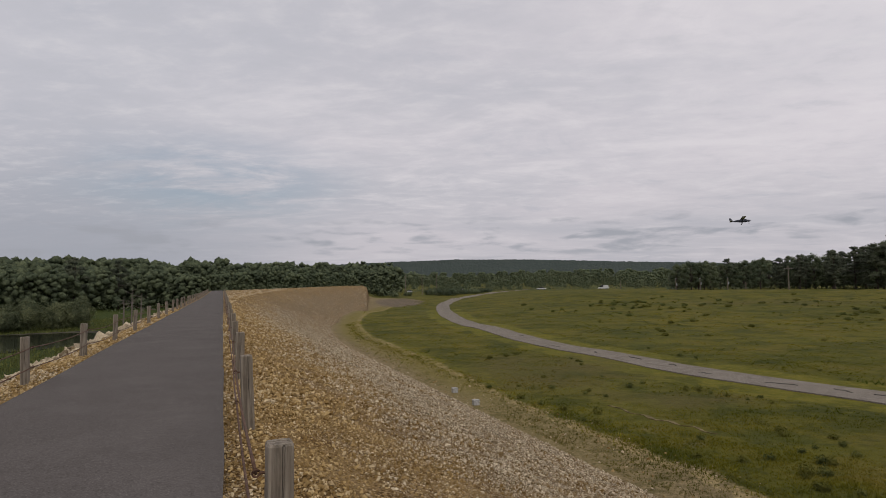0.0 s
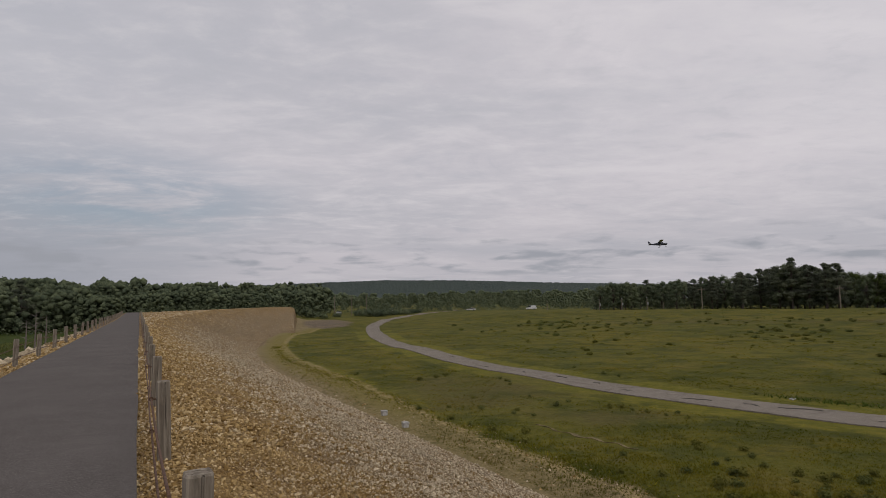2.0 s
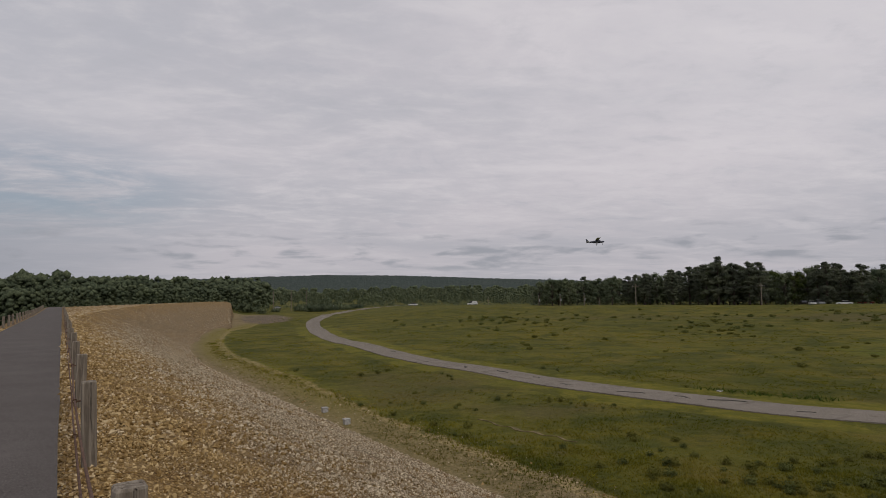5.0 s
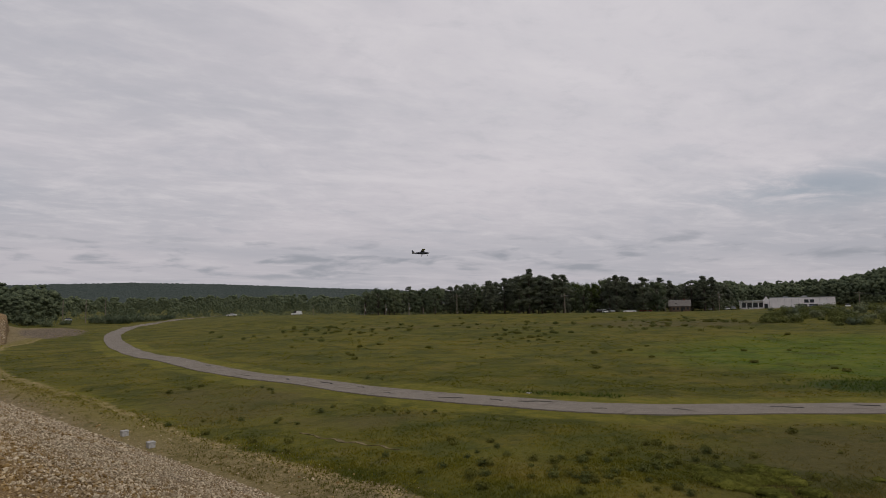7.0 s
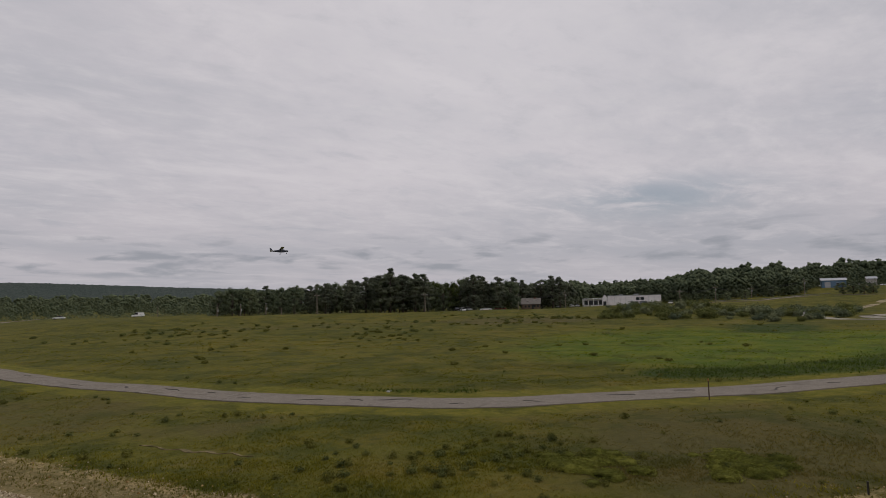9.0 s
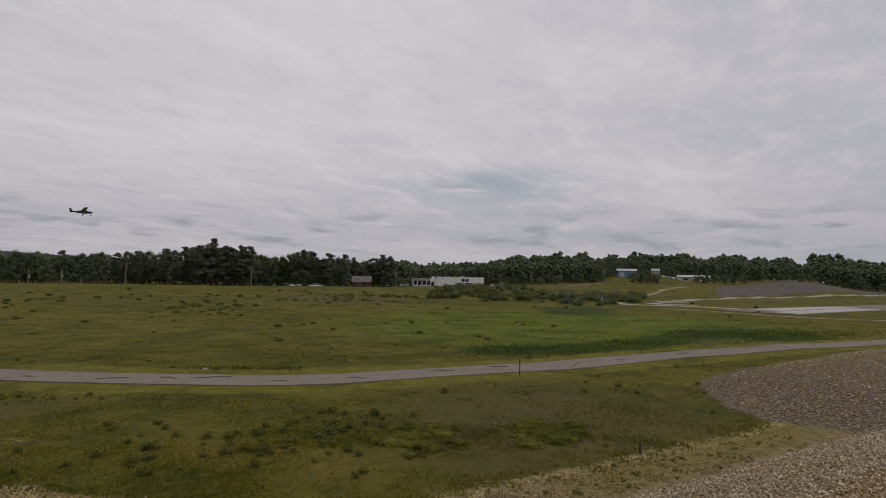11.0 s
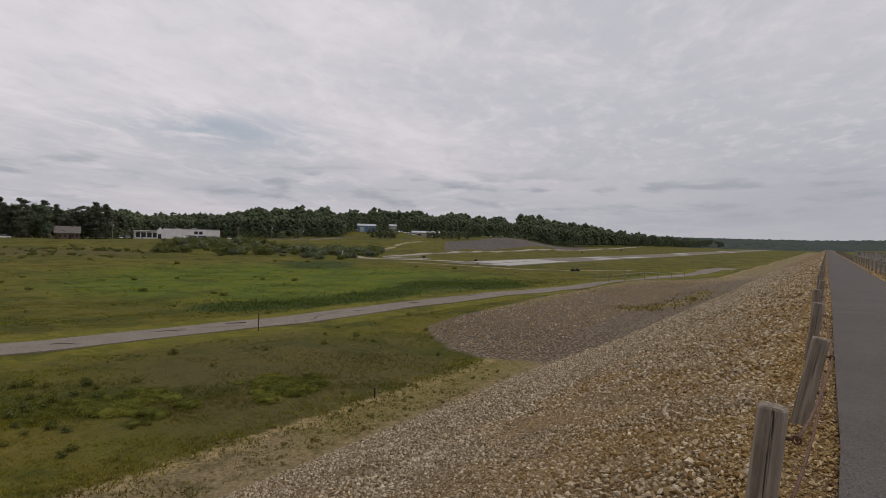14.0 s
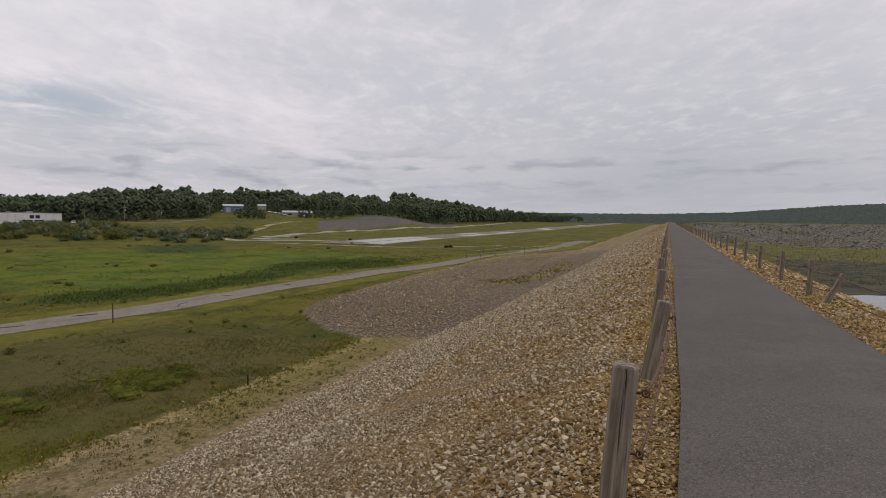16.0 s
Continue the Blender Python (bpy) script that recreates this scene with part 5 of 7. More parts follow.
def make_tree(kind, mat, seed, fine_=True):
    """A tree one unit high: a trunk with limbs and a crown of leafy clumps with leaves standing off them."""
    r_ = random.Random(seed)
    root = new("tree")
    bm = bmesh.new()
    clumps = []
    sway = [(r_.uniform(-0.02, 0.02), r_.uniform(-0.02, 0.02)) for _ in range(5)]
    top = 0.95 if kind == "pine" else 0.72
    limb_tube(bm, [(sway[i][0] * i / 2, sway[i][1] * i / 2, top * i / 4) for i in range(5)], [0.020, 0.016, 0.013, 0.009, 0.003], 6)
    if kind == "pine":
        z, wide = 0.09 + r_.uniform(0, 0.06), r_.uniform(0.16, 0.23)
        while z < 0.955:
            k = max(0.0, (z - 0.1) / 0.88)
            reach = (wide * (1 - k ** 2.1) ** 0.8 * r_.uniform(0.65, 1.15) + 0.03) * (0.75 + 0.25 * min(1.0, k / 0.35))
            for _ in range((4 if fine_ else 2) if k < 0.75 else (3 if fine_ else 2)):
                a = r_.uniform(0, math.tau)
                L = reach * r_.uniform(0.45, 1.15)
                tip = Vector((math.cos(a) * L, math.sin(a) * L, z + L * r_.uniform(0.1, 0.35)))
                limb_tube(bm, [(0, 0, z - 0.01), tip], [0.005, 0.002], 3)
                size = (0.034 + 0.20 * reach) * r_.uniform(0.75, 1.25) * (1.0 if fine_ else 1.35)
                clumps.append((tip * 0.82 + Vector((0, 0, z * 0.18)), (size, size, size * r_.uniform(0.55, 0.85))))
            z += r_.uniform(0.045, 0.085)
        clumps.append((Vector((r_.uniform(-0.03, 0.03), r_.uniform(-0.03, 0.03), 0.95)), (0.055, 0.055, 0.035)))
    else:
        count = r_.randint(19, 24) if fine_ else 40
        for i in range(count):
            a, h = i * 2.4 + r_.uniform(-0.6, 0.6), 0.14 + 0.78 * (i + r_.uniform(0, 1)) / count
            reach = 0.27 * math.sqrt(max(0.06, 1 - ((h - 0.46) / 0.50) ** 2)) * (r_.uniform(0.45, 1.08) if fine_ else r_.uniform(0.55, 1.15))
            c = Vector((math.cos(a) * reach, math.sin(a) * reach, h))
            if fine_:
                limb_tube(bm, [(0, 0, h * 0.55), c * 0.6 + Vector((0, 0, h * 0.32)), c], [0.008, 0.005, 0.002], 4)
            size = r_.uniform(0.075, 0.135) * (1 if fine_ else 0.78)
            clumps.append((c, (size, size, size * r_.uniform(0.75, 1.0) * (1 if fine_ else 1.2))))
    trunk = part("trunk", bm, BARK, root)
    pieces = []
    for c, rad in clumps:
        rad = np.array(rad)
        pieces.append(leaf_lump(tuple(c), rad * (0.60 if fine_ else 0.90), 0.30, 1 if fine_ else 0, seed * 0.37))
        n = (56 if kind == "pine" else 120) if fine_ else (12 if kind == "pine" else 8)
        d = rng.normal(0, 1, (n, 3))
        d /= np.linalg.norm(d, axis=1)[:, None]
        d[:, 2] = np.abs(d[:, 2]) * np.where(rng.uniform(size=n) < 0.75, 1, -1)
        p = np.array(c) + d * rad * rng.uniform(0.55, 1.16, n)[:, None]
        big = (0.016, 0.032) if kind == "pine" else (0.017, 0.034)
        size = rng.uniform(*big, n) * (1.0 if fine_ else 1.25)
        pieces.append(leaf_cloud(p, size * (1.25 if fine_ else 1.1), single=True, out=d + np.array([c.x * 2.0, c.y * 2.0, 0.15])))
    v, f = join_arrays(pieces)
    crown = bulk_object("crown", v, f, mat, root, smooth=True)
    return root, trunk, crown


PINES = [make_tree("pine", LEAF_PINE, 100 + i) for i in range(4)]
OAKS = [make_tree("broad", LEAF_BROAD, 200 + i) for i in range(5)]
PALE = [make_tree("broad", LEAF_LIGHT, 300 + i) for i in range(2)]
FAR_PINES = [make_tree("pine", LEAF_PINE, 400 + i, False) for i in range(3)]
FAR_OAKS = [make_tree("broad", LEAF_BROAD, 500 + i, False) for i in range(6)]
USED = set()


def put_tree(src, b, r, height, label, category, group="", spreadk=1.0):
    p = place(b, r)
    m = pose(p.x, p.y, gz(p.x, p.y) - 0.15, 0, 0, float(rng.uniform(0, 360)))
    root = src[0]
    if root.name not in USED:
        USED.add(root.name)
        root.matrix_basis = m
        ob = root
    else:
        ob = copy_thing(root, m)
    k = height * spreadk
    ob.scale = (k, k, height)
    return tagged(ob, label, category, group)


LINE_B = [-110.0, -105.9, -100.8, -98.2, -95.9, -93.5, -91.2, -89.9, -89.4, -88.0, -86.0, -83.7, -80.7, -77.7, -72.6, -69.0, -65.0, -61.2, -58.0, -55.0, -52.2, -50.5, -48.9, -47.0, -45.1, -42.4, -40.0, -38.6, -37.1, -35.6, -32.7, -29.7, -26.0, -22.0, -18.0]
LINE_E = [0.30, 0.45, 0.90, 1.15, 1.60, 1.87, 2.23, 2.1, 1.45, 1.93, 2.07, 2.17, 2.39, 2.3, 2.3, 2.3, 2.1, 1.5, 1.35, 1.4, 1.9, 1.6, 1.9, 1.9, 2.4, 1.75, 2.6, 2.72, 3.2, 2.57, 2.22, 1.87, 1.75, 1.6, 1.2]


def skyline(b):
    return float(np.interp(b, LINE_B, LINE_E))


def tree_height(b, r, e):
    p = place(b, r)
    return EYE + r * math.tan(radians(e)) - gz(p.x, p.y)


# the tall row beyond the meadow crest
b = -21.5
while b > -54.5:
    r = float(rng.uniform(228, 248)) if b > -48.8 else float(rng.uniform(278, 300))
    pine = rng.uniform() < (0.42 if -54 < b < -30 else 0.3)
    if -44.2 < b < -41.2:
        put_tree(PALE[int(rng.integers(2))] if rng.uniform() < 0.6 else OAKS[0], b, r, tree_height(b, r, skyline(b)) * float(rng.uniform(0.9, 1.03)), "light green broadleaf tree in the roadside row", "tree", "trees beyond the meadow", 0.85)
    elif pine:
        put_tree(PINES[int(rng.integers(4))], b, r, tree_height(b, r, skyline(b)) * float(rng.uniform(0.86, 1.04)), "tall dark pine in the roadside row", "tree", "trees beyond the meadow", 1.2)
    else:
        put_tree(OAKS[int(rng.integers(5))], b, r, tree_height(b, r, skyline(b)) * float(rng.uniform(0.84, 1.0)), "dark broadleaf tree in the roadside row", "tree", "trees beyond the meadow", 1.05)
    b -= float(rng.uniform(0.42, 0.80))
for b, e in ((-31.0, 1.9), (-33.4, 2.2), (-36.2, 2.4), (-37.1, 3.25), (-38.3, 2.7), (-39.5, 2.7), (-40.3, 2.65), (-45.1, 2.5), (-46.0, 2.2), (-47.4, 2.25), (-48.9, 2.1), (-51.5, 1.85), (-52.5, 2.15), (-53.2, 2.0)):
    r = 228.0 if b > -48.8 else 282.0
    put_tree(PINES[int(rng.integers(4))], b, r, tree_height(b, r, e), "tall dark pine standing above the roadside row", "tree", "trees beyond the meadow", 1.12)
for b, r, h in ((-76.0, 306, 5.6), (-76.7, 304, 6.0), (-77.4, 306, 5.6), (-78.0, 309, 5.0), (-81.4, 336, 4.6), (-82.1, 330, 5.2), (-82.9, 334, 5.4), (-83.6, 328, 5.0), (-84.3, 334, 5.0), (-85.1, 338, 4.8), (-73.0, 318, 7.4), (-72.0, 312, 7.0), (-71.0, 300, 6.0), (-69.0, 282, 4.5), (-67.6, 280, 4.0)):
    put_tree(OAKS[int(rng.integers(5))], b, r, h, "dark round tree beside the buildings on the rise", "tree", "trees on the rise", 1.5)
for b, r, h in ((-46.2, 236, 5.6), (-47.3, 238, 5.2), (-48.4, 236, 5.8)):
    put_tree(PALE[0], b, r, h, "small yellow-green tree beside the road", "tree", "young trees by the house", 1.1)
for b, r, wide, high in ((35.7, 152, 4.9, 8.9), (32.3, 154, 4.6, 8.6), (38.6, 150, 4.4, 7.6)):
    ob = weed_mesh("willow_bush", wide, high, 9000, LEAF_SAGE, 0.30, 0.75, 3)
    p = place(b, r)
    ob.matrix_basis = pose(p.x, p.y, gz(p.x, p.y) - 0.2)
    tagged(ob, "large round grey-green willow bush by the pond", "bush", "willow bushes by the pond")
put_tree(PINES[1], 31.8, 235, tree_height(31.8, 235, 2.7), "tall pine standing out of the wood", "tree")
put_tree(PINES[2], 28.6, 238, tree_height(28.6, 238, 2.45), "tall pine standing out of the wood", "tree")


def bake(name, wanted, label, category):
    """A far wood: many trees joined into one mesh."""
    vs, fs, mats, base = [], [], [], 0
    for src, b, r, height, k in wanted:
        p = place(b, r)
        a = float(rng.uniform(0, math.tau))
        me = src[2].data
        v = np.empty(len(me.vertices) * 3, np.float32)
        me.vertices.foreach_get("co", v)
        v = v.reshape(-1, 3)
        f = np.empty(len(me.polygons) * 3, np.int32)
        me.loops.foreach_get("vertex_index", f)
        rot = np.array([[math.cos(a), -math.sin(a), 0], [math.sin(a), math.cos(a), 0], [0, 0, 1]])
        v = (v * np.array([height * k, height * k, height])) @ rot.T + np.array([p.x, p.y, gz(p.x, p.y) - 0.3])
        vs.append(v)
        fs.append(f.reshape(-1, 3) + base)
        base += len(v)
    ob = bulk_object(name, np.concatenate(vs), np.concatenate(fs), LEAF_PINE if name == "pine_wood" else LEAF_BROAD, smooth=True)
    return tagged(ob, label, category, kind="stuff")


wood_line, wood_hill, wood_left, wood_mid = [], [], [], []


def any_of(pine_share):
    return FAR_PINES[int(rng.integers(3))] if rng.uniform() < pine_share else FAR_OAKS[int(rng.integers(6))]


for _ in range(140):  # second and third rows behind the roadside trees
    b = float(rng.uniform(-54.5, -21))
    r = float(rng.uniform(246, 285)) + (48 if b < -48.8 else 0)
    wood_line.append((any_of(0.5), b, r, tree_height(b, r, skyline(b)) * float(rng.uniform(0.62, 0.95)), 1.0))
bake("pine_wood", wood_line, "dark mixed wood behind the roadside trees", "wood")
for i in range(510):
    b = -53.5 - 54.5 * (i + float(rng.uniform(0, 1))) / 510
    far = float(np.interp(b, [-108, -100, -95, -89, -84, -82, -77, -74.5, -73, -66, -62, -60, -53], [860, 640, 440, 385, 380, 392, 372, 356, 306, 292, 322, 335, 300]))
    k = float(rng.uniform(0, 1))
    r = far * (1.0 + 0.25 * k)
    e = skyline(b) * (0.60 + 0.50 * k) * float(rng.uniform(0.9, 1.08)) + 0.06
    wood_hill.append((any_of(0.14), b, r, min(30.0, max(4.0, tree_height(b, r, e))), 1.2))
bake("hill_wood", wood_hill, "broadleaf wood on the rise beyond the airfield", "wood")
for i in range(270):
    b = 4.5 + 40.5 * (i + float(rng.uniform(0, 1))) / 270
    k = float(rng.uniform(0, 1))
    r = 225 + 100 * k
    e = float(np.interp(b, [4, 10, 16, 23, 30, 40], [1.9, 2.2, 2.45, 2.5, 2.8, 2.95])) * (0.45 + 0.6 * k) * float(rng.uniform(0.9, 1.07))
    wood_left.append((any_of(0.15), b, r, max(5.0, tree_height(b, r, e)), 1.3))
bake("pond_wood", wood_left, "dense dark green wood beyond the pond", "wood")
for i in range(290):
    b = -28 + 36 * (i + float(rng.uniform(0, 1))) / 290
    k = float(rng.uniform(0, 1))
    r = 318 + 480 * k
    e = (0.15 + 1.0 * k) * float(rng.uniform(0.85, 1.15))
    wood_mid.append((any_of(0.08), b, r, max(4.0, tree_height(b, r, e)), 1.4))
bake("valley_wood", wood_mid, "green wood filling the valley beyond the road", "wood")
ub = np.concatenate([rng.uniform(-54.5, -20.5, 5200), rng.uniform(-96, -53.5, 4200), rng.uniform(4, 45, 3000), rng.uniform(-25, 4, 4500)])
ur = np.concatenate([rng.uniform(231, 250, 5200) + np.where(ub[:5200] < -48.8, 48, 0), np.interp(ub[5200:9400], [-96, -89, -84, -82, -77, -74.5, -73, -66, -62, -60, -53], [430, 378, 376, 388, 368, 352, 302, 288, 320, 326, 290]) + rng.uniform(-4, 14, 4200), rng.uniform(216, 240, 3000), rng.uniform(306, 330, 4500)])
ux, uy = -np.sin(np.radians(ub)) * ur, np.cos(np.radians(ub)) * ur
uv, uf = leaf_cloud(np.column_stack([ux, uy, ground_z(ux, uy) + rng.uniform(0.1, 1.0, len(ux)) ** 1.5 * 4.2]), rng.uniform(0.3, 0.75, len(ux)))
tagged(bulk_object("undergrowth", uv, uf, LEAF_BROAD), "dark undergrowth along the wood's edge", "undergrowth", kind="stuff")


def snag(b, r, height):
    """A dead grey tree with bare limbs."""
    r_ = random.Random(int(r))
    p = place(b, r)
    ob = new("dead_tree")
    ob.matrix_basis = pose(p.x, p.y, gz(p.x, p.y) - 0.2)
    tagged(ob, "bare grey dead tree at the pond's edge", "tree", "dead trees by the pond")
    bm = bmesh.new()
    limb_tube(bm, [(0, 0, 0), (0.1, 0, height * 0.5), (0, 0.1, height)], [0.2, 0.14, 0.03], 6)
    trunk = part("trunk", bm, DEADWOOD, ob)
    for i in range(14):
        z, a, L = height * r_.uniform(0.3, 0.95), r_.uniform(0, math.tau), r_.uniform(0.7, 1.9)
        bm = bmesh.new()
        limb_tube(bm, [(0, 0, z), (math.cos(a) * L, math.sin(a) * L, z + L * r_.uniform(0.1, 0.6))], [0.06, 0.015], 4)
        part("limb", bm, DEADWOOD, ob)


DEADWOOD = simple("dead_wood", (0.19, 0.165, 0.145), 0.9)
for b, r, h in ((27.6, 150, 9.0), (26.9, 156, 7.5), (28.2, 158, 6.5)):
    snag(b, r, h)
for src in FAR_PINES + FAR_OAKS + [q for q in PINES + OAKS + PALE if q[0].name not in USED]:
    for ob in src:
        bpy.data.objects.remove(ob)


# ---------------------------------------------------------------- far hills
def hill(name, b0, b1, near, far, elevs, mat, label):
    cols = np.arange(b0, b1, 0.11)
    rows = np.linspace(0, 1, 26)
    bb, kk = np.meshgrid(np.radians(cols), rows)
    r = near + (far - near) * kk
    top = np.interp(np.degrees(bb), elevs[0], elevs[1])
    e = -0.8 + (top + 0.8) * (0.85 * kk + 0.15 * smooth01(kk))
    z = EYE + r * np.tan(np.radians(e))
    z += rng.uniform(-1, 1, z.shape) * 0.0006 * r + value_noise(np.degrees(bb) * 9, r * 0.03, 1.0, 2.0) * 0.0003 * r
    x, y = -np.sin(bb) * r, np.cos(bb) * r
    n, m = x.shape
    i, j = np.meshgrid(np.arange(n - 1), np.arange(m - 1), indexing="ij")
    quads = np.stack([i * m + j, i * m + j + 1, (i + 1) * m + j + 1, (i + 1) * m + j], -1).reshape(-1, 4)
    ob = bulk_object(name, np.stack([x, y, z], -1).reshape(-1, 3), quads, mat, smooth=True, quads=True)
    return tagged(ob, label, "hill", kind="structure")


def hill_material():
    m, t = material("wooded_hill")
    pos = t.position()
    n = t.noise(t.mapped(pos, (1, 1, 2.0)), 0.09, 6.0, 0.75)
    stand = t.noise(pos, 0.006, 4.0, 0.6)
    # distance haze is painted in: tree greens shifted towards blue-grey
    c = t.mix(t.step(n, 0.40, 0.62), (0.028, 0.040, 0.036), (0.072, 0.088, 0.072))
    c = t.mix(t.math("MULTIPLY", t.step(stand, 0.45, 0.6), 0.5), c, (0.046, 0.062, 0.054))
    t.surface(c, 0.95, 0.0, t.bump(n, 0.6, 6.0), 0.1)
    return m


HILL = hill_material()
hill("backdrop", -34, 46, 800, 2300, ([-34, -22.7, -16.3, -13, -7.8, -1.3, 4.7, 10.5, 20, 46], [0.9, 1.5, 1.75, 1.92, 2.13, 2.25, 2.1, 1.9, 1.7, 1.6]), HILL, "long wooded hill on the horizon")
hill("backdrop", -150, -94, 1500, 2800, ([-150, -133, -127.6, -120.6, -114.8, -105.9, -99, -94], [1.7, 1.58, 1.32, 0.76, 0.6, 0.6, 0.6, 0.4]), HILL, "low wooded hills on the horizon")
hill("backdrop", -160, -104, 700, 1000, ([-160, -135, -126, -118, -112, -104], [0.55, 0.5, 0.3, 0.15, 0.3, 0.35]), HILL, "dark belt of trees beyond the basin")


# ---------------------------------------------------------------- fences
def post_mesh(seed, height, width):
    """A rough-hewn timber post, its base at the origin, sunk 0.25 m."""
    r_ = random.Random(seed)
    bm = bmesh.new()
    levels = [-0.25, 0.0, 0.25 * height, 0.5 * height, 0.75 * height, 0.93 * height, 0.985 * height, height]
    rings = []
    for i, z in enumerate(levels):
        k = 1.0 if i < 6 else (0.97 if i == 6 else 0.86)
        ring = []
        for j in range(12):
            a = math.tau * (j + 0.5) / 12
            c, s = math.cos(a), math.sin(a)
            q = (abs(c) ** 5 + abs(s) ** 5) ** (-1 / 5)
            rr = width / 2 * q * k * (1 + 0.05 * noise.noise(Vector((c * 2 + seed, s * 2, z * 2.5))))
            ring.append(bm.verts.new((c * rr, s * rr, z + (0.012 * noise.noise(Vector((c * 3, s * 3, seed))) if i == len(levels) - 1 else 0))))
        rings.append(ring)
    for r0, r1 in zip(rings[:-1], rings[1:]):
        for j in range(12):
            bm.faces.new((r0[j], r0[(j + 1) % 12], r1[(j + 1) % 12], r1[j]))
    bm.faces.new(rings[-1])
    bm.faces.new(rings[0][::-1])
    me = bpy.data.meshes.new("post")
    bm.to_mesh(me)
    bm.free()
    me.materials.append(TIMBER)
    return me


POSTS = [post_mesh(i * 7 + 1, 0.86 + 0.02 * (i % 3), 0.146 + 0.01 * (i % 2)) for i in range(5)]


def eye_bolt_mesh():
    bm = bmesh.new()
    ring = tube([(0.020 * math.cos(a * math.tau / 10), 0, 0.020 * math.sin(a * math.tau / 10)) for a in range(10)] + [(0.020, 0, 0)], 0.007, 5)
    me0 = bpy.data.meshes.new("tmp")
    ring.to_mesh(me0)
    ring.free()
    bm.from_mesh(me0)
    bpy.data.meshes.remove(me0)
    bmesh.ops.create_cone(bm, cap_ends=True, segments=6, radius1=0.009, radius2=0.009, depth=0.10, matrix=pose(-0.07, 0, 0, 0, 90, 0))
    me = bpy.data.meshes.new("eye_bolt")
    bm.to_mesh(me)
    bm.free()
    me.materials.append(RUST)
    return me


BOLT = eye_bolt_mesh()


def fence(spots, heads, toward, label, leans, girth=1.0):
    """Posts with two rusty cables through eye bolts on the side of the path. toward: 1 or -1, the path's side."""
    root = new("cable_fence")
    tagged(root, label, "fence", "fences along the crest path")
    lines = [[], []]
    for i, ((x, y, z), h) in enumerate(zip(spots, heads)):
        r_ = random.Random(i * 3 + len(spots))
        lean = leans.get(i, (r_.gauss(0, 1.4), r_.gauss(0, 1.4)))
        post = new("post", POSTS[i % len(POSTS)])
        post.parent = root
        m = pose(x, y, z, 0, 0, h + r_.uniform(-6, 6)) @ pose(0, 0, 0, lean[0], lean[1], 0)
        post.matrix_basis = m
        post.scale = (girth, girth, 0.82 if abs(lean[1]) > 20 else 1.0)
        near = math.hypot(x, y) < 45
        for k, hh in enumerate((0.70, 0.34)):
            a = radians(h)
            side = m @ Vector((0, 0, hh)) + Vector((math.cos(a), math.sin(a), 0)) * (0.125 * toward)
            lines[k].append(side)
            if near:
                bolt = new("eye_bolt", BOLT)
                bolt.parent = post
                bolt.matrix_parent_inverse = (m @ Matrix.Diagonal((*post.scale, 1.0))).inverted()
                bolt.matrix_basis = Matrix.Translation(side) @ pose(0, 0, 0, 0, 0, h + (0 if toward > 0 else 180))
    for pts in lines:
        fine = []
        for p0, p1 in zip(pts[:-1], pts[1:]):
            n = 8 if min(p0.to_2d().length, p1.to_2d().length) < 40 else 2
            sag = random.Random(len(fine)).uniform(0.02, 0.10)
            for k in range(n):
                f = k / n
                fine.append(p0.lerp(p1, f) - Vector((0, 0, sag * 4 * f * (1 - f))))
        fine.append(pts[-1])
        part("cable", tube(fine, 0.011, 5), RUST, root, "rusty steel cable", smooth=True)
    return root


def fence_run(f, us, s, heading):
    out, heads = [], []
    for u in us:
        p = f(u, s)
        q = f(u + 1.0, s)
        out.append((p[0], p[1], slope_z(s) - 0.01 + (float(rise_a(u, s)) if f is along_a else 0.0)))
        heads.append(math.degrees(math.atan2(-(q[0] - p[0]), q[1] - p[1])))
    return out, heads


inner_a, heads_a = fence_run(along_a, [3.25 + 4.15 * i for i in range(34)], 0.29, HEAD_A)
inner_b, heads_b = fence_run(along_b, [3.55 + 3.3 * 0] + [6.75 + 4.0 * i for i in range(70)], 0.17, HEAD_B)
first = along_b(3.55, 0.27)
inner_b[0] = (first[0], first[1], inner_b[0][2] + 0.04)
fence(inner_a[::-1], heads_a[::-1], -1, "weathered timber post and rusty cable fence along the asphalt path", {32: (1.5, -2.0), 33: (0.5, 0.5)})
fence(inner_b, heads_b, 1, "weathered timber post and cable fence above the stone slope", {0: (-1.0, 4.0), 1: (-2.0, 10.0), 2: (0.0, 6.0), 4: (0, 7.0)})
outer_a, heads_oa = fence_run(along_a, [3.1 + 4.85 * i for i in range(32)], -3.42, HEAD_A)
fence(outer_a, heads_oa, 1, "weathered timber post and cable fence above the pond", {})
outer_b, heads_ob = fence_run(along_b, [5.9, 10.3, 14.6, 16.2] + [20.0 + 4.4 * i for i in range(60)], -3.15, HEAD_B)
fence(outer_b, heads_ob, -1, "weathered post and cable fence with one leaning broken post", {2: (-8.0, 27.0)}, 0.78)


# ---------------------------------------------------------------- small things in the meadow
def at(b, r):
    p = place(b, r)
    return p.x, p.y, gz(p.x, p.y)


def thing(name, x, y, z, turn=0.0, label="", category="", group=""):
    ob = new(name)
    ob.matrix_basis = pose(x, y, z, 0, 0, turn)
    return tagged(ob, label, category, group)


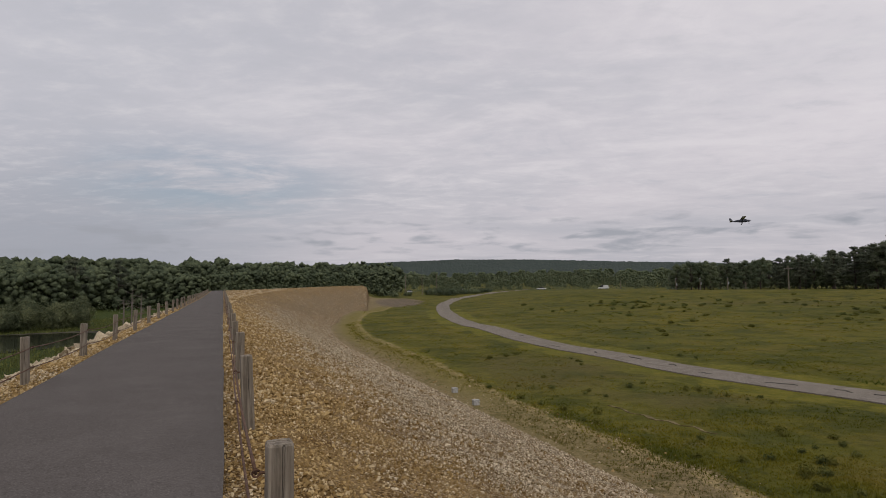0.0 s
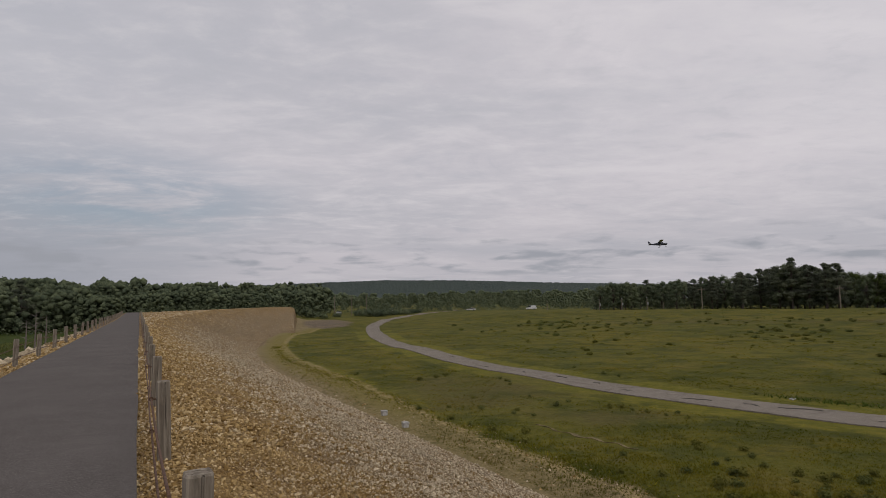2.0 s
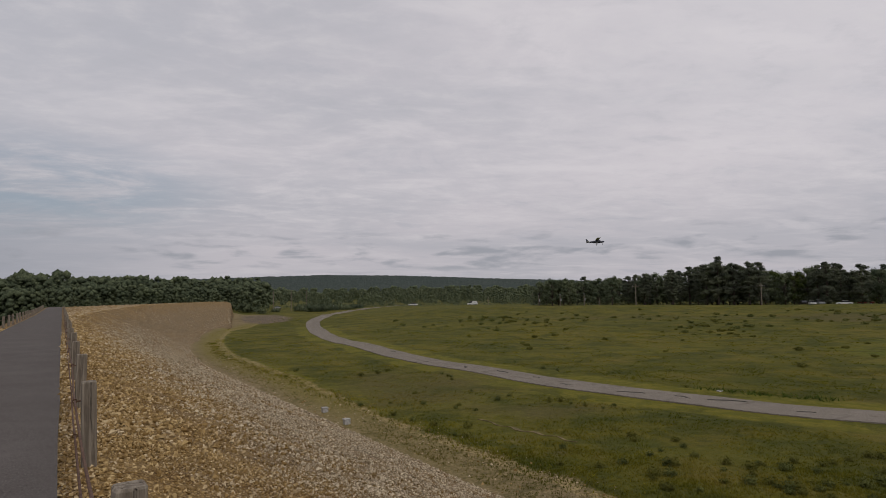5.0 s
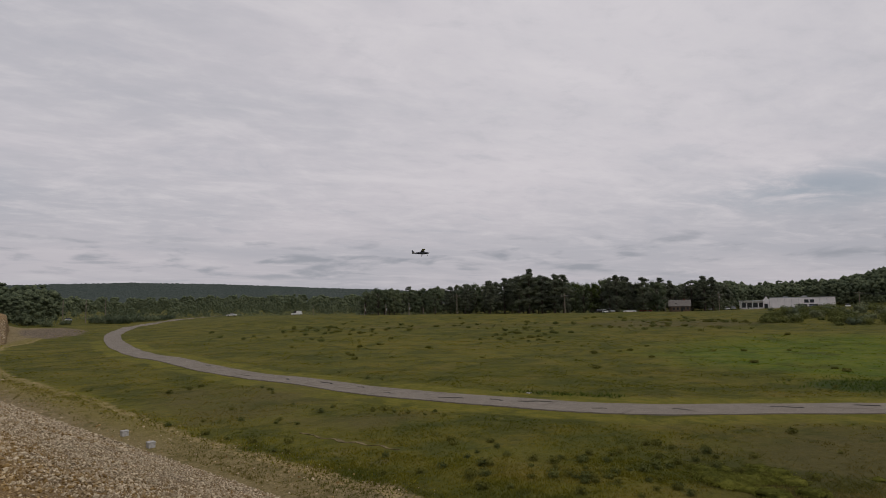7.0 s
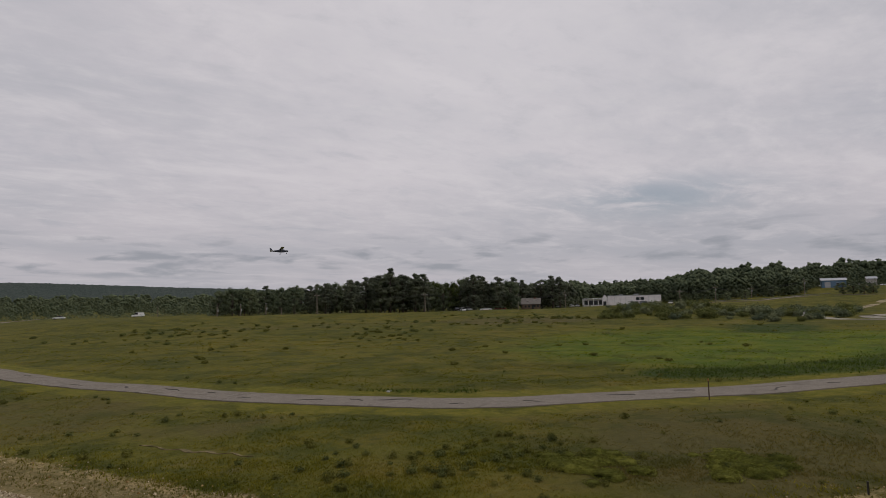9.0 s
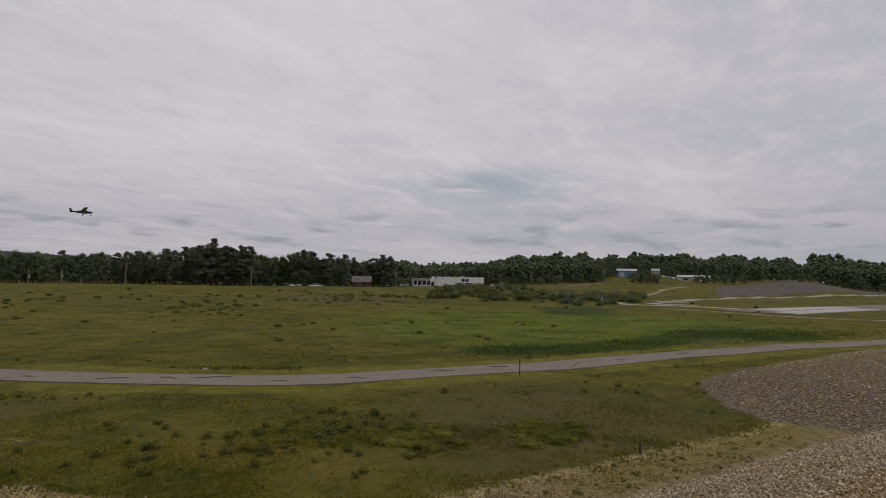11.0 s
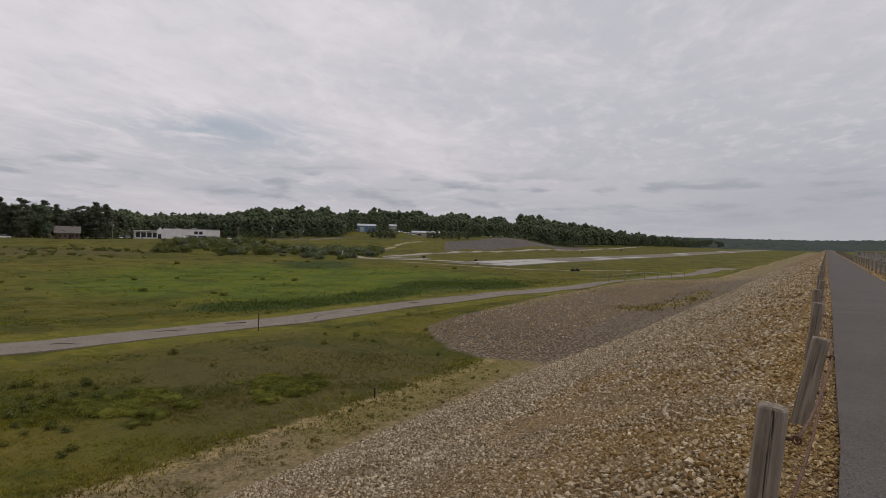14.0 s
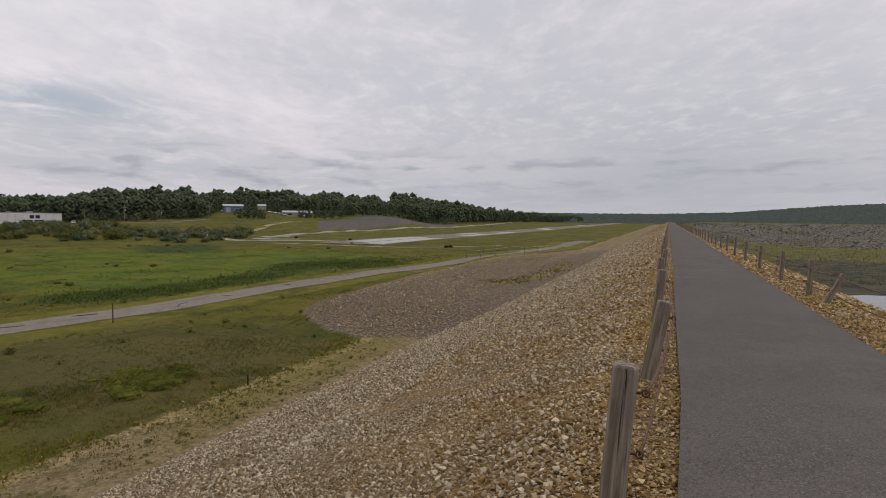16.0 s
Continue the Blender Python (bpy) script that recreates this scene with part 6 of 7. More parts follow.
def well_box(b, r):
    x, y, _ = at(b, r)
    s = float(dam_distance(np.array(x), np.array(y)))
    ob = thing("drain_box", x, y, max(slope_z(s), gz(x, y)) - 0.02, 20, "small pale concrete drain box at the foot of the slope", "drain box", "drain boxes at the toe")
    part("body", box(-0.16, 0.16, -0.16, 0.16, -0.25, 0.26, 0.015), CONCRETE, ob)
    part("lid", box(-0.18, 0.18, -0.18, 0.18, 0.264, 0.31, 0.012), CONCRETE, ob, "pale concrete lid")


well_box(-1.1, 36.6)
well_box(-3.1, 33.0)

x, y, z = at(-76.6, 24.6)
ob = thing("survey_stake", x, y, z, 20, "short dark stake at the edge of the sandy track", "stake")
part("stake", box(-0.045, 0.045, -0.03, 0.03, -0.25, 0.42, 0.006), simple("stake_dark", (0.05, 0.045, 0.04), 0.85), ob)
x, y, z = at(-65.7, 41.6)
ob = thing("road_marker", x, y, z, 60, "thin brown road marker stake beside the road", "marker")
part("stake", box(-0.04, 0.04, -0.02, 0.02, -0.3, 1.2, 0.005), simple("stake_brown", (0.10, 0.07, 0.05), 0.8), ob)
part("reflector", box(-0.05, 0.05, -0.026, 0.026, 1.204, 1.34, 0.005), simple("amber_reflector", (0.35, 0.18, 0.06), 0.3), ob, "amber reflector")
for b, r, h in ((-97.15, 88.0, 1.4), (-98.5, 87.0, 1.45), (-99.9, 86.0, 1.65), (-101.6, 86.5, 1.2), (-102.7, 89.0, 1.2), (-103.9, 94.0, 1.2), (-105.0, 100.0, 1.2)):
    x, y, z = at(b, r)
    ob = thing("marker_post", x, y, z, 0, "slender grey post beside the road", "post", "posts by the road")
    part("shaft", tube([(0, 0, -0.3), (0, 0, h * 0.6), (0, 0, h)], [0.07, 0.065, 0.06] if b > -101 else [0.035, 0.033, 0.03], 7), TIMBER, ob)
ob = thing("fence_wire", 0, 0, 0, 0, "thin steel wire strung between the roadside posts", "wire")
for k in (0.55, 1.05):
    part("strand", tube([Vector(at(b, r)) + Vector((0, 0, k)) for b, r in ((-97.15, 88.0), (-98.5, 87.0), (-99.9, 86.0), (-101.6, 86.5), (-102.7, 89.0), (-103.9, 94.0), (-105.0, 100.0))], 0.012, 4), STEEL, ob)
for b, r in ((-36.9, 45.2), (-2.2, 100)):
    x, y, z = at(b, r)
    ob = thing("marker_board", x, y, z, 40, "low pale board lying beside the road", "board", "pale boards by the road")
    part("board", box(-0.35, 0.35, -0.06, 0.06, 0.0, 0.05, 0.01), CONCRETE, ob)
    part("board", box(-0.1, 0.5, 0.15, 0.26, 0.0, 0.045, 0.01), CONCRETE, ob)
for b, r in ((-73.2, 171), (-75.9, 168)):
    x, y, z = at(b, r)
    ob = thing("airfield_sign", x, y, z, -75, "small white marker box on the airfield", "sign", "airfield markers")
    part("panel", box(-0.36, 0.36, -0.12, 0.12, 0.35, 0.95, 0.02), WHITE, ob)
    part("leg", box(-0.35, -0.27, -0.04, 0.04, -0.1, 0.346), STEEL, ob)
    part("leg", box(0.27, 0.35, -0.04, 0.04, -0.1, 0.346), STEEL, ob)
DARK = simple("black_rubber", (0.02, 0.02, 0.02), 0.8)
for b, r in ((-81.0, 160), (-86.0, 145), (-95.2, 118), (-95.6, 119), (-96.0, 300), (-99.5, 380)):
    x, y, z = at(b, r)
    ob = thing("runway_light", x, y, z, 0, "small dark runway marker on the grass", "marker", "runway markers")
    part("base", tube([(0, 0, -0.1), (0, 0, 0.25), (0, 0, 0.5)], [0.5, 0.45, 0.2], 8), DARK, ob)


# ---------------------------------------------------------------- poles and wires
def pole(b, r, height, arm=True, lamp=False):
    x, y, z = at(b, r)
    ob = thing("utility_pole", x, y, z, b, "grey wooden utility pole by the road", "pole", "utility poles along the road")
    part("shaft", tube([(0, 0, -0.5), (0, 0, height * 0.5), (0, 0, height)], [0.17, 0.15, 0.12], 8), TIMBER, ob)
    if arm:
        part("crossarm", box(-1.1, 1.1, -0.06, 0.06, height - 0.9, height - 0.75), TIMBER, ob)
        for k in (-1.0, -0.4, 0.4, 1.0):
            part("insulator", tube([(k, 0, height - 0.746), (k, 0, height - 0.6)], 0.05, 6), WHITE, ob)
    if lamp:
        part("lamp_arm", tube([(0, 0.1, height - 0.2), (0, 0.8, height), (0, 1.5, height + 0.05)], 0.04, 5), STEEL, ob)
        part("lamp_head", box(-0.2, 0.2, 1.2, 1.9, height + 0.1, height + 0.28, 0.05), STEEL, ob, "pale lamp head")
    part("transformer", tube([(0.28, 0, height - 2.2), (0.28, 0, height - 1.3)], 0.2, 8), STEEL, ob) if lamp else None
    return Vector((x, y, z + height - 0.62))


tops = []
for b, r, top, lamp in ((-30.2, 214, 0.95, False), (-40.4, 216, 0.78, False), (-49.3, 240, 0.35, True), (-53.7, 260, 0.6, True), (-63.8, 262, 0.5, False), (-66.7, 285, 0.74, True), (-69.5, 290, 0.56, True), (-73.4, 300, 1.07, True)):
    p = place(b, r)
    tops.append(pole(b, r, EYE + r * math.tan(radians(top)) - gz(p.x, p.y), True, lamp))
for b, r, top in ((-21.4, 224, 0.0), (-23.4, 222, 0.02), (-25.6, 221, 0.06)):
    p = place(b, r)
    pole(b, r, EYE + r * math.tan(radians(top)) - gz(p.x, p.y), False, True)
for b, r, top in ((3.6, 262, 0.82), (2.0, 265, 0.83), (0.6, 268, 0.83), (-16.6, 300, 0.1), (-27.0, 225, -0.35)):
    p = place(b, r)
    pole(b, r, EYE + r * math.tan(radians(top)) - gz(p.x, p.y), False)
WIRE = simple("black_wire", (0.02, 0.02, 0.022), 0.6)
for k in (-0.9, 0.0, 0.9):
    ob = new("overhead_wire")
    pts = []
    for p0, p1 in zip(tops[:-1], tops[1:]):
        d = (p1 - p0).normalized()
        off = Vector((d.y, -d.x, 0)) * k * 0.4
        for i in range(8):
            f = i / 8
            pts.append(p0.lerp(p1, f) + off - Vector((0, 0, 0.9 * 4 * f * (1 - f) + abs(k) * 0.3)))
    tagged(ob, "black overhead wire strung between utility poles", "wire", "overhead wires")
    part("strand", tube(pts, 0.022, 4), WIRE, ob)


# ---------------------------------------------------------------- cars
GLASS = simple("car_glass", (0.02, 0.023, 0.026), 0.1, 0, 0.6, 0.05)
TYRE = simple("tyre", (0.02, 0.02, 0.02), 0.9)
PAINTS = {
    "white": simple("car_white", (0.70, 0.70, 0.69), 0.3, 0, 0.5, 0.04),
    "silver": simple("car_silver", (0.45, 0.46, 0.47), 0.3, 0.5, 0.5, 0.04),
    "black": simple("car_black", (0.02, 0.02, 0.022), 0.25, 0, 0.5, 0.05),
    "red": simple("car_red", (0.22, 0.03, 0.025), 0.3, 0, 0.5, 0.05),
    "blue": simple("car_blue", (0.04, 0.08, 0.16), 0.3, 0, 0.5, 0.05),
}
CHROME = simple("headlight", (0.75, 0.75, 0.72), 0.15, 0.3, 0.5, 0.03)
SHAPES = {
    "sedan": ([(-2.25, 0.45), (-2.28, 0.85), (-1.6, 0.97), (0.75, 0.97), (1.9, 0.86), (2.25, 0.62), (2.25, 0.38)], [(-1.55, 0.98), (-0.95, 1.42), (0.35, 1.44), (1.05, 0.98)]),
    "van": ([(-2.5, 0.45), (-2.52, 1.1), (-2.4, 1.15), (1.2, 1.15), (2.3, 1.0), (2.5, 0.7), (2.5, 0.4)], [(-2.4, 1.16), (-2.3, 1.98), (0.9, 1.98), (1.75, 1.16)]),
    "pickup": ([(-2.7, 0.55), (-2.7, 1.1), (-0.7, 1.1), (1.2, 1.12), (2.5, 1.05), (2.7, 0.8), (2.7, 0.5)], [(-0.75, 1.13), (-0.6, 1.78), (0.55, 1.8), (1.2, 1.13)]),
}


def prism(profile, half):
    bm = bmesh.new()
    left = [bm.verts.new((x_, -half, z_)) for x_, z_ in profile]
    right = [bm.verts.new((x_, half, z_)) for x_, z_ in profile]
    n = len(profile)
    bm.faces.new(left)
    bm.faces.new(right[::-1])
    for i in range(n):
        bm.faces.new((left[i], right[i], right[(i + 1) % n], left[(i + 1) % n]))
    bmesh.ops.recalc_face_normals(bm, faces=bm.faces)
    bmesh.ops.bevel(bm, geom=bm.edges[:], offset=0.05, segments=2, affect="EDGES")
    return bm


def car(kind, paint, b, r, turn, dz=0.0):
    x, y, z = at(b, r)
    ob = thing("car", x, y, z + dz, turn, f"{paint} {kind} parked beside the far road", "car", "cars beyond the meadow")
    low, cabin = SHAPES[kind]
    part("body", prism(low, 0.88), PAINTS[paint], ob)
    part("cabin", prism(cabin, 0.72), GLASS, ob, "dark window glass")
    x0, x1, zt = cabin[1][0], cabin[2][0], cabin[1][1]
    part("roof", box(x0 - 0.05, x1 + 0.1, -0.70, 0.70, zt - 0.02, zt + 0.05, 0.02), PAINTS[paint], ob)
    if kind == "van":
        part("side_panel", box(-2.3, 0.1, -0.765, 0.765, 1.17, 1.92, 0.03), PAINTS[paint], ob)
    for sx in (-1.4, 1.4):
        for sy in (-0.8, 0.8):
            bm = bmesh.new()
            bmesh.ops.create_cone(bm, cap_ends=True, segments=14, radius1=0.33, radius2=0.33, depth=0.22, matrix=pose(sx, sy, 0.33, 90, 0, 0))
            wheel = part("wheel", bm, TYRE, ob)
            bm = bmesh.new()
            bmesh.ops.create_cone(bm, cap_ends=True, segments=10, radius1=0.19, radius2=0.19, depth=0.24, matrix=pose(sx, sy, 0.33, 90, 0, 0))
            part("rim", bm, STEEL, wheel)
    for sy in (-0.6, 0.6):
        part("headlight", box(low[-2][0] - 0.05, low[-2][0] + 0.03, sy - 0.14, sy + 0.14, 0.62, 0.76, 0.01), CHROME, ob)
    return ob


car("van", "white", -15.1, 286, 160)
car("sedan", "black", -21.4, 262, 150)
car("sedan", "white", -9.4, 300, 150)
for kind, paint, b, r, turn in (("sedan", "black", -43.4, 222, 60), ("sedan", "white", -43.9, 226, 70), ("pickup", "silver", -44.5, 228, 65), ("sedan", "white", -46.2, 226, 140), ("sedan", "red", -47.6, 233, 130),
                                ("pickup", "white", -53.0, 286, 40), ("sedan", "white", -54.3, 284, 40), ("sedan", "silver", -54.8, 284, 40), ("sedan", "blue", -60.6, 292, 40), ("sedan", "white", -63.0, 292, 30),
                                ("sedan", "silver", -79.5, 352, 10), ("sedan", "white", -79.9, 354, 10), ("sedan", "white", -81.8, 366, 10), ("sedan", "white", 0.9, 282, 80), ("sedan", "silver", 3.2, 280, 80), ("pickup", "white", -1.8, 296, 80)):
    car(kind, paint, b, r, turn)


# ---------------------------------------------------------------- buildings
SIDING = simple("white_siding", (0.78, 0.75, 0.76), 0.7, 0, 0.3, 0.05, 0.6)
SHADOW_GLASS = simple("window_glass", (0.025, 0.03, 0.035), 0.12, 0, 0.6, 0.1)
ROOFING = simple("grey_shingle", (0.17, 0.155, 0.14), 0.9, 0, 0.2, 0.2, 2.0, 0.4)
BLUE = simple("blue_metal_siding", (0.115, 0.20, 0.30), 0.5, 0.1, 0.4, 0.06, 0.5)
BROWN = simple("brown_clapboard", (0.15, 0.105, 0.075), 0.8, 0, 0.3, 0.12, 1.5)
PALE_ROOF = simple("pale_metal_roof", (0.40, 0.41, 0.43), 0.4, 0.3, 0.5, 0.05, 1.0)


def gable(w, d, z0, z1, over=0.4, thick=0.15):
    """Two roof slabs over a house w wide (ridge along x) and d deep."""
    bm = bmesh.new()
    for sgn in (-1, 1):
        pts = [(-w / 2 - over, sgn * (d / 2 + over), z0 - 0.2), (w / 2 + over, sgn * (d / 2 + over), z0 - 0.2), (w / 2 + over, 0, z1), (-w / 2 - over, 0, z1)]
        a = [bm.verts.new(p) for p in pts]
        b_ = [bm.verts.new((p[0], p[1], p[2] + thick)) for p in pts]
        bm.faces.new(a)
        bm.faces.new(b_)
        for i in range(4):
            bm.faces.new((a[i], a[(i + 1) % 4], b_[(i + 1) % 4], b_[i]))
    bmesh.ops.recalc_face_normals(bm, faces=bm.faces)
    return bm


def windows(ob, xs, y, z0, z1, w_, trim=SIDING):
    for xx in xs:
        fr = part("window", box(xx - w_ / 2 - 0.08, xx + w_ / 2 + 0.08, y - 0.04, y + 0.03, z0 - 0.08, z1 + 0.08), trim, ob)
        part("pane", box(xx - w_ / 2, xx + w_ / 2, y - 0.055, y - 0.042, z0, z1), SHADOW_GLASS, fr)


def shop():
    x, y, z = at(-58.7, 302)
    ob = thing("commercial_building", x, y, z, -61.5, "long low white commercial building with dark shop windows", "building")
    part("wall", box(-6.0, 18.5, 0, 16, -1.0, 4.35), SIDING, ob)
    part("wall", box(-18.3, -6.004, 1.2, 14, -1.0, 3.1), SIDING, ob)
    part("roof", box(-6.1, 18.6, -0.1, 16.1, 4.354, 4.62, 0.03), PALE_ROOF, ob)
    part("roof", box(-18.5, -6.11, 0.3, 14.1, 3.104, 3.4, 0.03), WHITE, ob)
    for k in range(9):
        part("cladding_seam", box(-5.4 + 2.6 * k, -5.34 + 2.6 * k, -0.03, -0.003, 0.4, 4.2), PALE_ROOF, ob)
    windows(ob, [-16.6, -14.2, -11.8, -9.4], 1.2, 0.3, 2.5, 1.9)
    windows(ob, [8.0, 10.0], 0, 2.2, 3.6, 1.6)
    windows(ob, [5.5, 7.5, 9.5, 11.5], 0, 0.2, 1.6, 1.5)
    for xx in (-17.4, -12.9, -8.2):
        part("column", box(xx - 0.15, xx + 0.15, 0.3, 0.6, -0.6, 3.1), WHITE, ob)
    entry = part("entrance_gable", prism([(-8.6, -0.6), (-8.6, 3.6), (-7.3, 5.1), (-6.2, 3.6), (-6.2, -0.6)], 0.9), SIDING, ob)
    part("door", box(-8.1, -6.7, -0.95, -0.91, -0.5, 1.9), SHADOW_GLASS, entry)
    part("roof_unit", box(6, 8.2, 6, 8, 4.624, 5.2, 0.04), STEEL, ob)
    part("roof_unit", box(-1, 0.8, 5, 7, 4.624, 5.0, 0.04), STEEL, ob)


def cottage():
    x, y, z = at(-50.5, 262)
    ob = thing("house", x, y, z, -52, "small brown cottage with a grey shingle roof", "house")
    part("wall", box(-3.9, 3.9, -2.6, 2.6, -0.6, 2.3), BROWN, ob)
    part("roof", gable(7.8, 5.2, 2.3, 4.6), ROOFING, ob)
    part("wall", box(-3.0, 0.2, -4.2, -2.604, -0.6, 2.0), BROWN, ob)
    part("porch_roof", prism([(-3.3, 2.0), (-1.4, 3.6), (0.5, 2.0)], 2.0), ROOFING, ob)
    part("chimney", box(1.4, 2.1, -0.3, 0.4, 2.6, 5.2), simple("chimney_brick", (0.22, 0.11, 0.08), 0.9), ob)
    windows(ob, [1.6, 3.0], -2.6, 0.8, 1.8, 0.8, BROWN)
    windows(ob, [-2.2, -0.7], -4.2, 0.8, 1.7, 0.8, BROWN)
    part("door", box(0.5, 1.2, -2.66, -2.604, -0.4, 1.7), SHADOW_GLASS, ob)


def barn():
    x, y, z = at(-75.4, 345)
    ob = thing("metal_barn", x, y, z, -70, "blue metal barn with a pale shallow roof", "barn")
    part("wall", box(-5.0, 5.0, -3.5, 3.5, -2.0, 3.3), BLUE, ob)
    part("roof", gable(10, 7, 3.3, 4.2), PALE_ROOF, ob)
    part("gable_wall", prism([(-3.4, 3.2), (0, 4.3), (3.4, 3.2)], 0.02), BLUE, ob).matrix_basis = pose(-4.95, 0, 0, 0, 0, 90)
    part("gable_wall", prism([(-3.4, 3.2), (0, 4.3), (3.4, 3.2)], 0.02), BLUE, ob).matrix_basis = pose(4.95, 0, 0, 0, 0, 90)
    part("door", box(-3.8, -1.4, -3.55, -3.504, -0.8, 2.4), PALE_ROOF, ob)
    windows(ob, [1.4, 3.2], -3.5, 1.0, 1.9, 1.0)


def hangar(b, r, w_, d, h, wall, label, turn):
    x, y, z = at(b, r)
    ob = thing("shed", x, y, z, turn, label, "shed", "sheds on the rise")
    part("wall", box(-w_ / 2, w_ / 2, -d / 2, d / 2, -1.5, h), wall, ob)
    part("roof", gable(w_, d, h, h + 0.9), PALE_ROOF, ob)
    windows(ob, [-w_ / 4, w_ / 4], -d / 2, 0.7, min(h - 0.3, 1.9), w_ / 6)


shop()
cottage()
barn()
hangar(-81.1, 374, 17, 8, 2.6, simple("tan_wall", (0.36, 0.32, 0.26), 0.8), "long low tan shed with a pale roof", -81)
hangar(-77.9, 376, 4.2, 5, 3.6, simple("aged_siding", (0.42, 0.40, 0.38), 0.8), "small white house half hidden in the trees", -70)
ob = drape("side_road", [(-65, 262), (-68, 268), (-70.4, 276), (-72.2, 284), (-74.2, 296), (-77, 304), (-80, 300)], 3.2, ROAD, 0.08, "pale asphalt road climbing to the buildings", "road")
RAIL = simple("weathered_zinc", (0.155, 0.155, 0.15), 0.7, 0.2, 0.2, 0.15, 3.0)
for b in (-66.5, -68.2, -70.0, -71.8, -73.4):
    r0, r1 = np.interp([b - 0.02, b - 1.7], [-74.2, -72.2, -70.4, -68, -65], [291, 280, 272, 264, 258])
    p0, p1 = Vector(at(b, r0)), Vector(at(b - 1.7, r1))
    g = thing("guard_rail", 0, 0, 0, 0, "galvanised steel guard rail along the side road", "guard rail", "guard rails")
    part("rail", tube([p0 + Vector((0, 0, 0.65)), p1 + Vector((0, 0, 0.65))], 0.10, 6), RAIL, g)
    for k in (0.1, 0.5, 0.9):
        q = p0.lerp(p1, k)
        part("post", tube([q - Vector((0, 0, 0.5)), q + Vector((0, 0, 0.7))], 0.07, 5), RAIL, g)


# ---------------------------------------------------------------- light aircraft
def aircraft():
    b, e, r = -26.8, 4.91, 285.0
    p = place(b, r * math.cos(radians(e)))
    ob = new("light_aircraft")
    ob.matrix_basis = pose(p.x, p.y, EYE + r * math.sin(radians(e)), 0, 0, HEAD_B + 90 + 8) @ pose(0, 0, 0, -7, -2, 0)
    tagged(ob, "white and dark high-wing light aircraft on approach", "aircraft")
    white, navy = simple("aircraft_white", (0.62, 0.62, 0.62), 0.3), simple("aircraft_navy", (0.07, 0.075, 0.095), 0.3)
    secs = [(3.9, 0.12, 0.14, 0.0), (3.7, 0.42, 0.38, 0.0), (2.6, 0.52, 0.5, 0.02), (1.8, 0.56, 0.72, 0.14), (0.4, 0.56, 0.74, 0.16), (-0.8, 0.46, 0.56, 0.12), (-2.6, 0.24, 0.28, 0.12), (-4.0, 0.08, 0.14, 0.16)]
    bm, rings = bmesh.new(), []
    for x_, w_, h_, zc in secs:
        rings.append([bm.verts.new((x_, w_ * math.cos(k * math.tau / 12), zc + h_ * math.sin(k * math.tau / 12))) for k in range(12)])
    for r0, r1 in zip(rings[:-1], rings[1:]):
        for k in range(12):
            bm.faces.new((r0[k], r0[(k + 1) % 12], r1[(k + 1) % 12], r1[k]))
    bm.faces.new(rings[0])
    bm.faces.new(rings[-1][::-1])
    bmesh.ops.recalc_face_normals(bm, faces=bm.faces)
    part("fuselage", bm, navy, ob, "dark fuselage", smooth=True)
    part("wing", box(0.0, 1.55, -5.5, 5.5, 0.86, 1.0, 0.05), white, ob, "white high wing")
    part("tailplane", box(-4.1, -3.2, -1.7, 1.7, 0.2, 0.27, 0.02), white, ob)
    part("fin", prism([(-4.2, 0.25), (-4.35, 1.65), (-3.8, 1.65), (-2.9, 0.3)], 0.07), navy, ob)
    for sy in (-1, 1):
        part("wing_strut", tube([(0.8, sy * 0.5, -0.35), (0.8, sy * 2.7, 0.88)], 0.05, 5), white, ob)
        part("gear_leg", tube([(0.5, sy * 0.4, -0.4), (0.4, sy * 1.25, -1.05)], 0.05, 5), white, ob)
        bm = bmesh.new()
        bmesh.ops.create_cone(bm, cap_ends=True, segments=12, radius1=0.22, radius2=0.22, depth=0.15, matrix=pose(0.4, sy * 1.28, -1.1, 90, 0, 0))
        part("wheel", bm, TYRE, ob)
        part("side_window", box(0.3, 1.9, sy * 0.545 - 0.03, sy * 0.545 + 0.03, 0.3, 0.68, 0.02), GLASS, ob)
    part("windscreen", prism([(1.75, 0.45), (1.7, 0.86), (2.5, 0.42)], 0.44), GLASS, ob)
    part("gear_leg", tube([(3.1, 0, -0.3), (3.2, 0, -1.0)], 0.04, 5), white, ob)
    bm = bmesh.new()
    bmesh.ops.create_cone(bm, cap_ends=True, segments=12, radius1=0.2, radius2=0.2, depth=0.14, matrix=pose(3.2, 0, -1.1, 90, 0, 0))
    part("wheel", bm, TYRE, ob)
    part("propeller", box(3.95, 4.0, -0.95, 0.95, -0.06, 0.06, 0.015), DARK, ob)


aircraft()


# ---------------------------------------------------------------- water and the far bank
def water_material():
    m, t = material("pond_water")
    pos = t.position()
    c = t.mix(t.step(t.noise(pos, 0.08, 4.0, 0.6), 0.4, 0.6), (0.020, 0.022, 0.016), (0.040, 0.040, 0.026))
    t.surface(c, 0.06, 0.0, t.bump(t.noise(pos, 1.5, 3.0, 0.5), 0.08, 0.05), 0.6)
    return m


WATER = water_material()


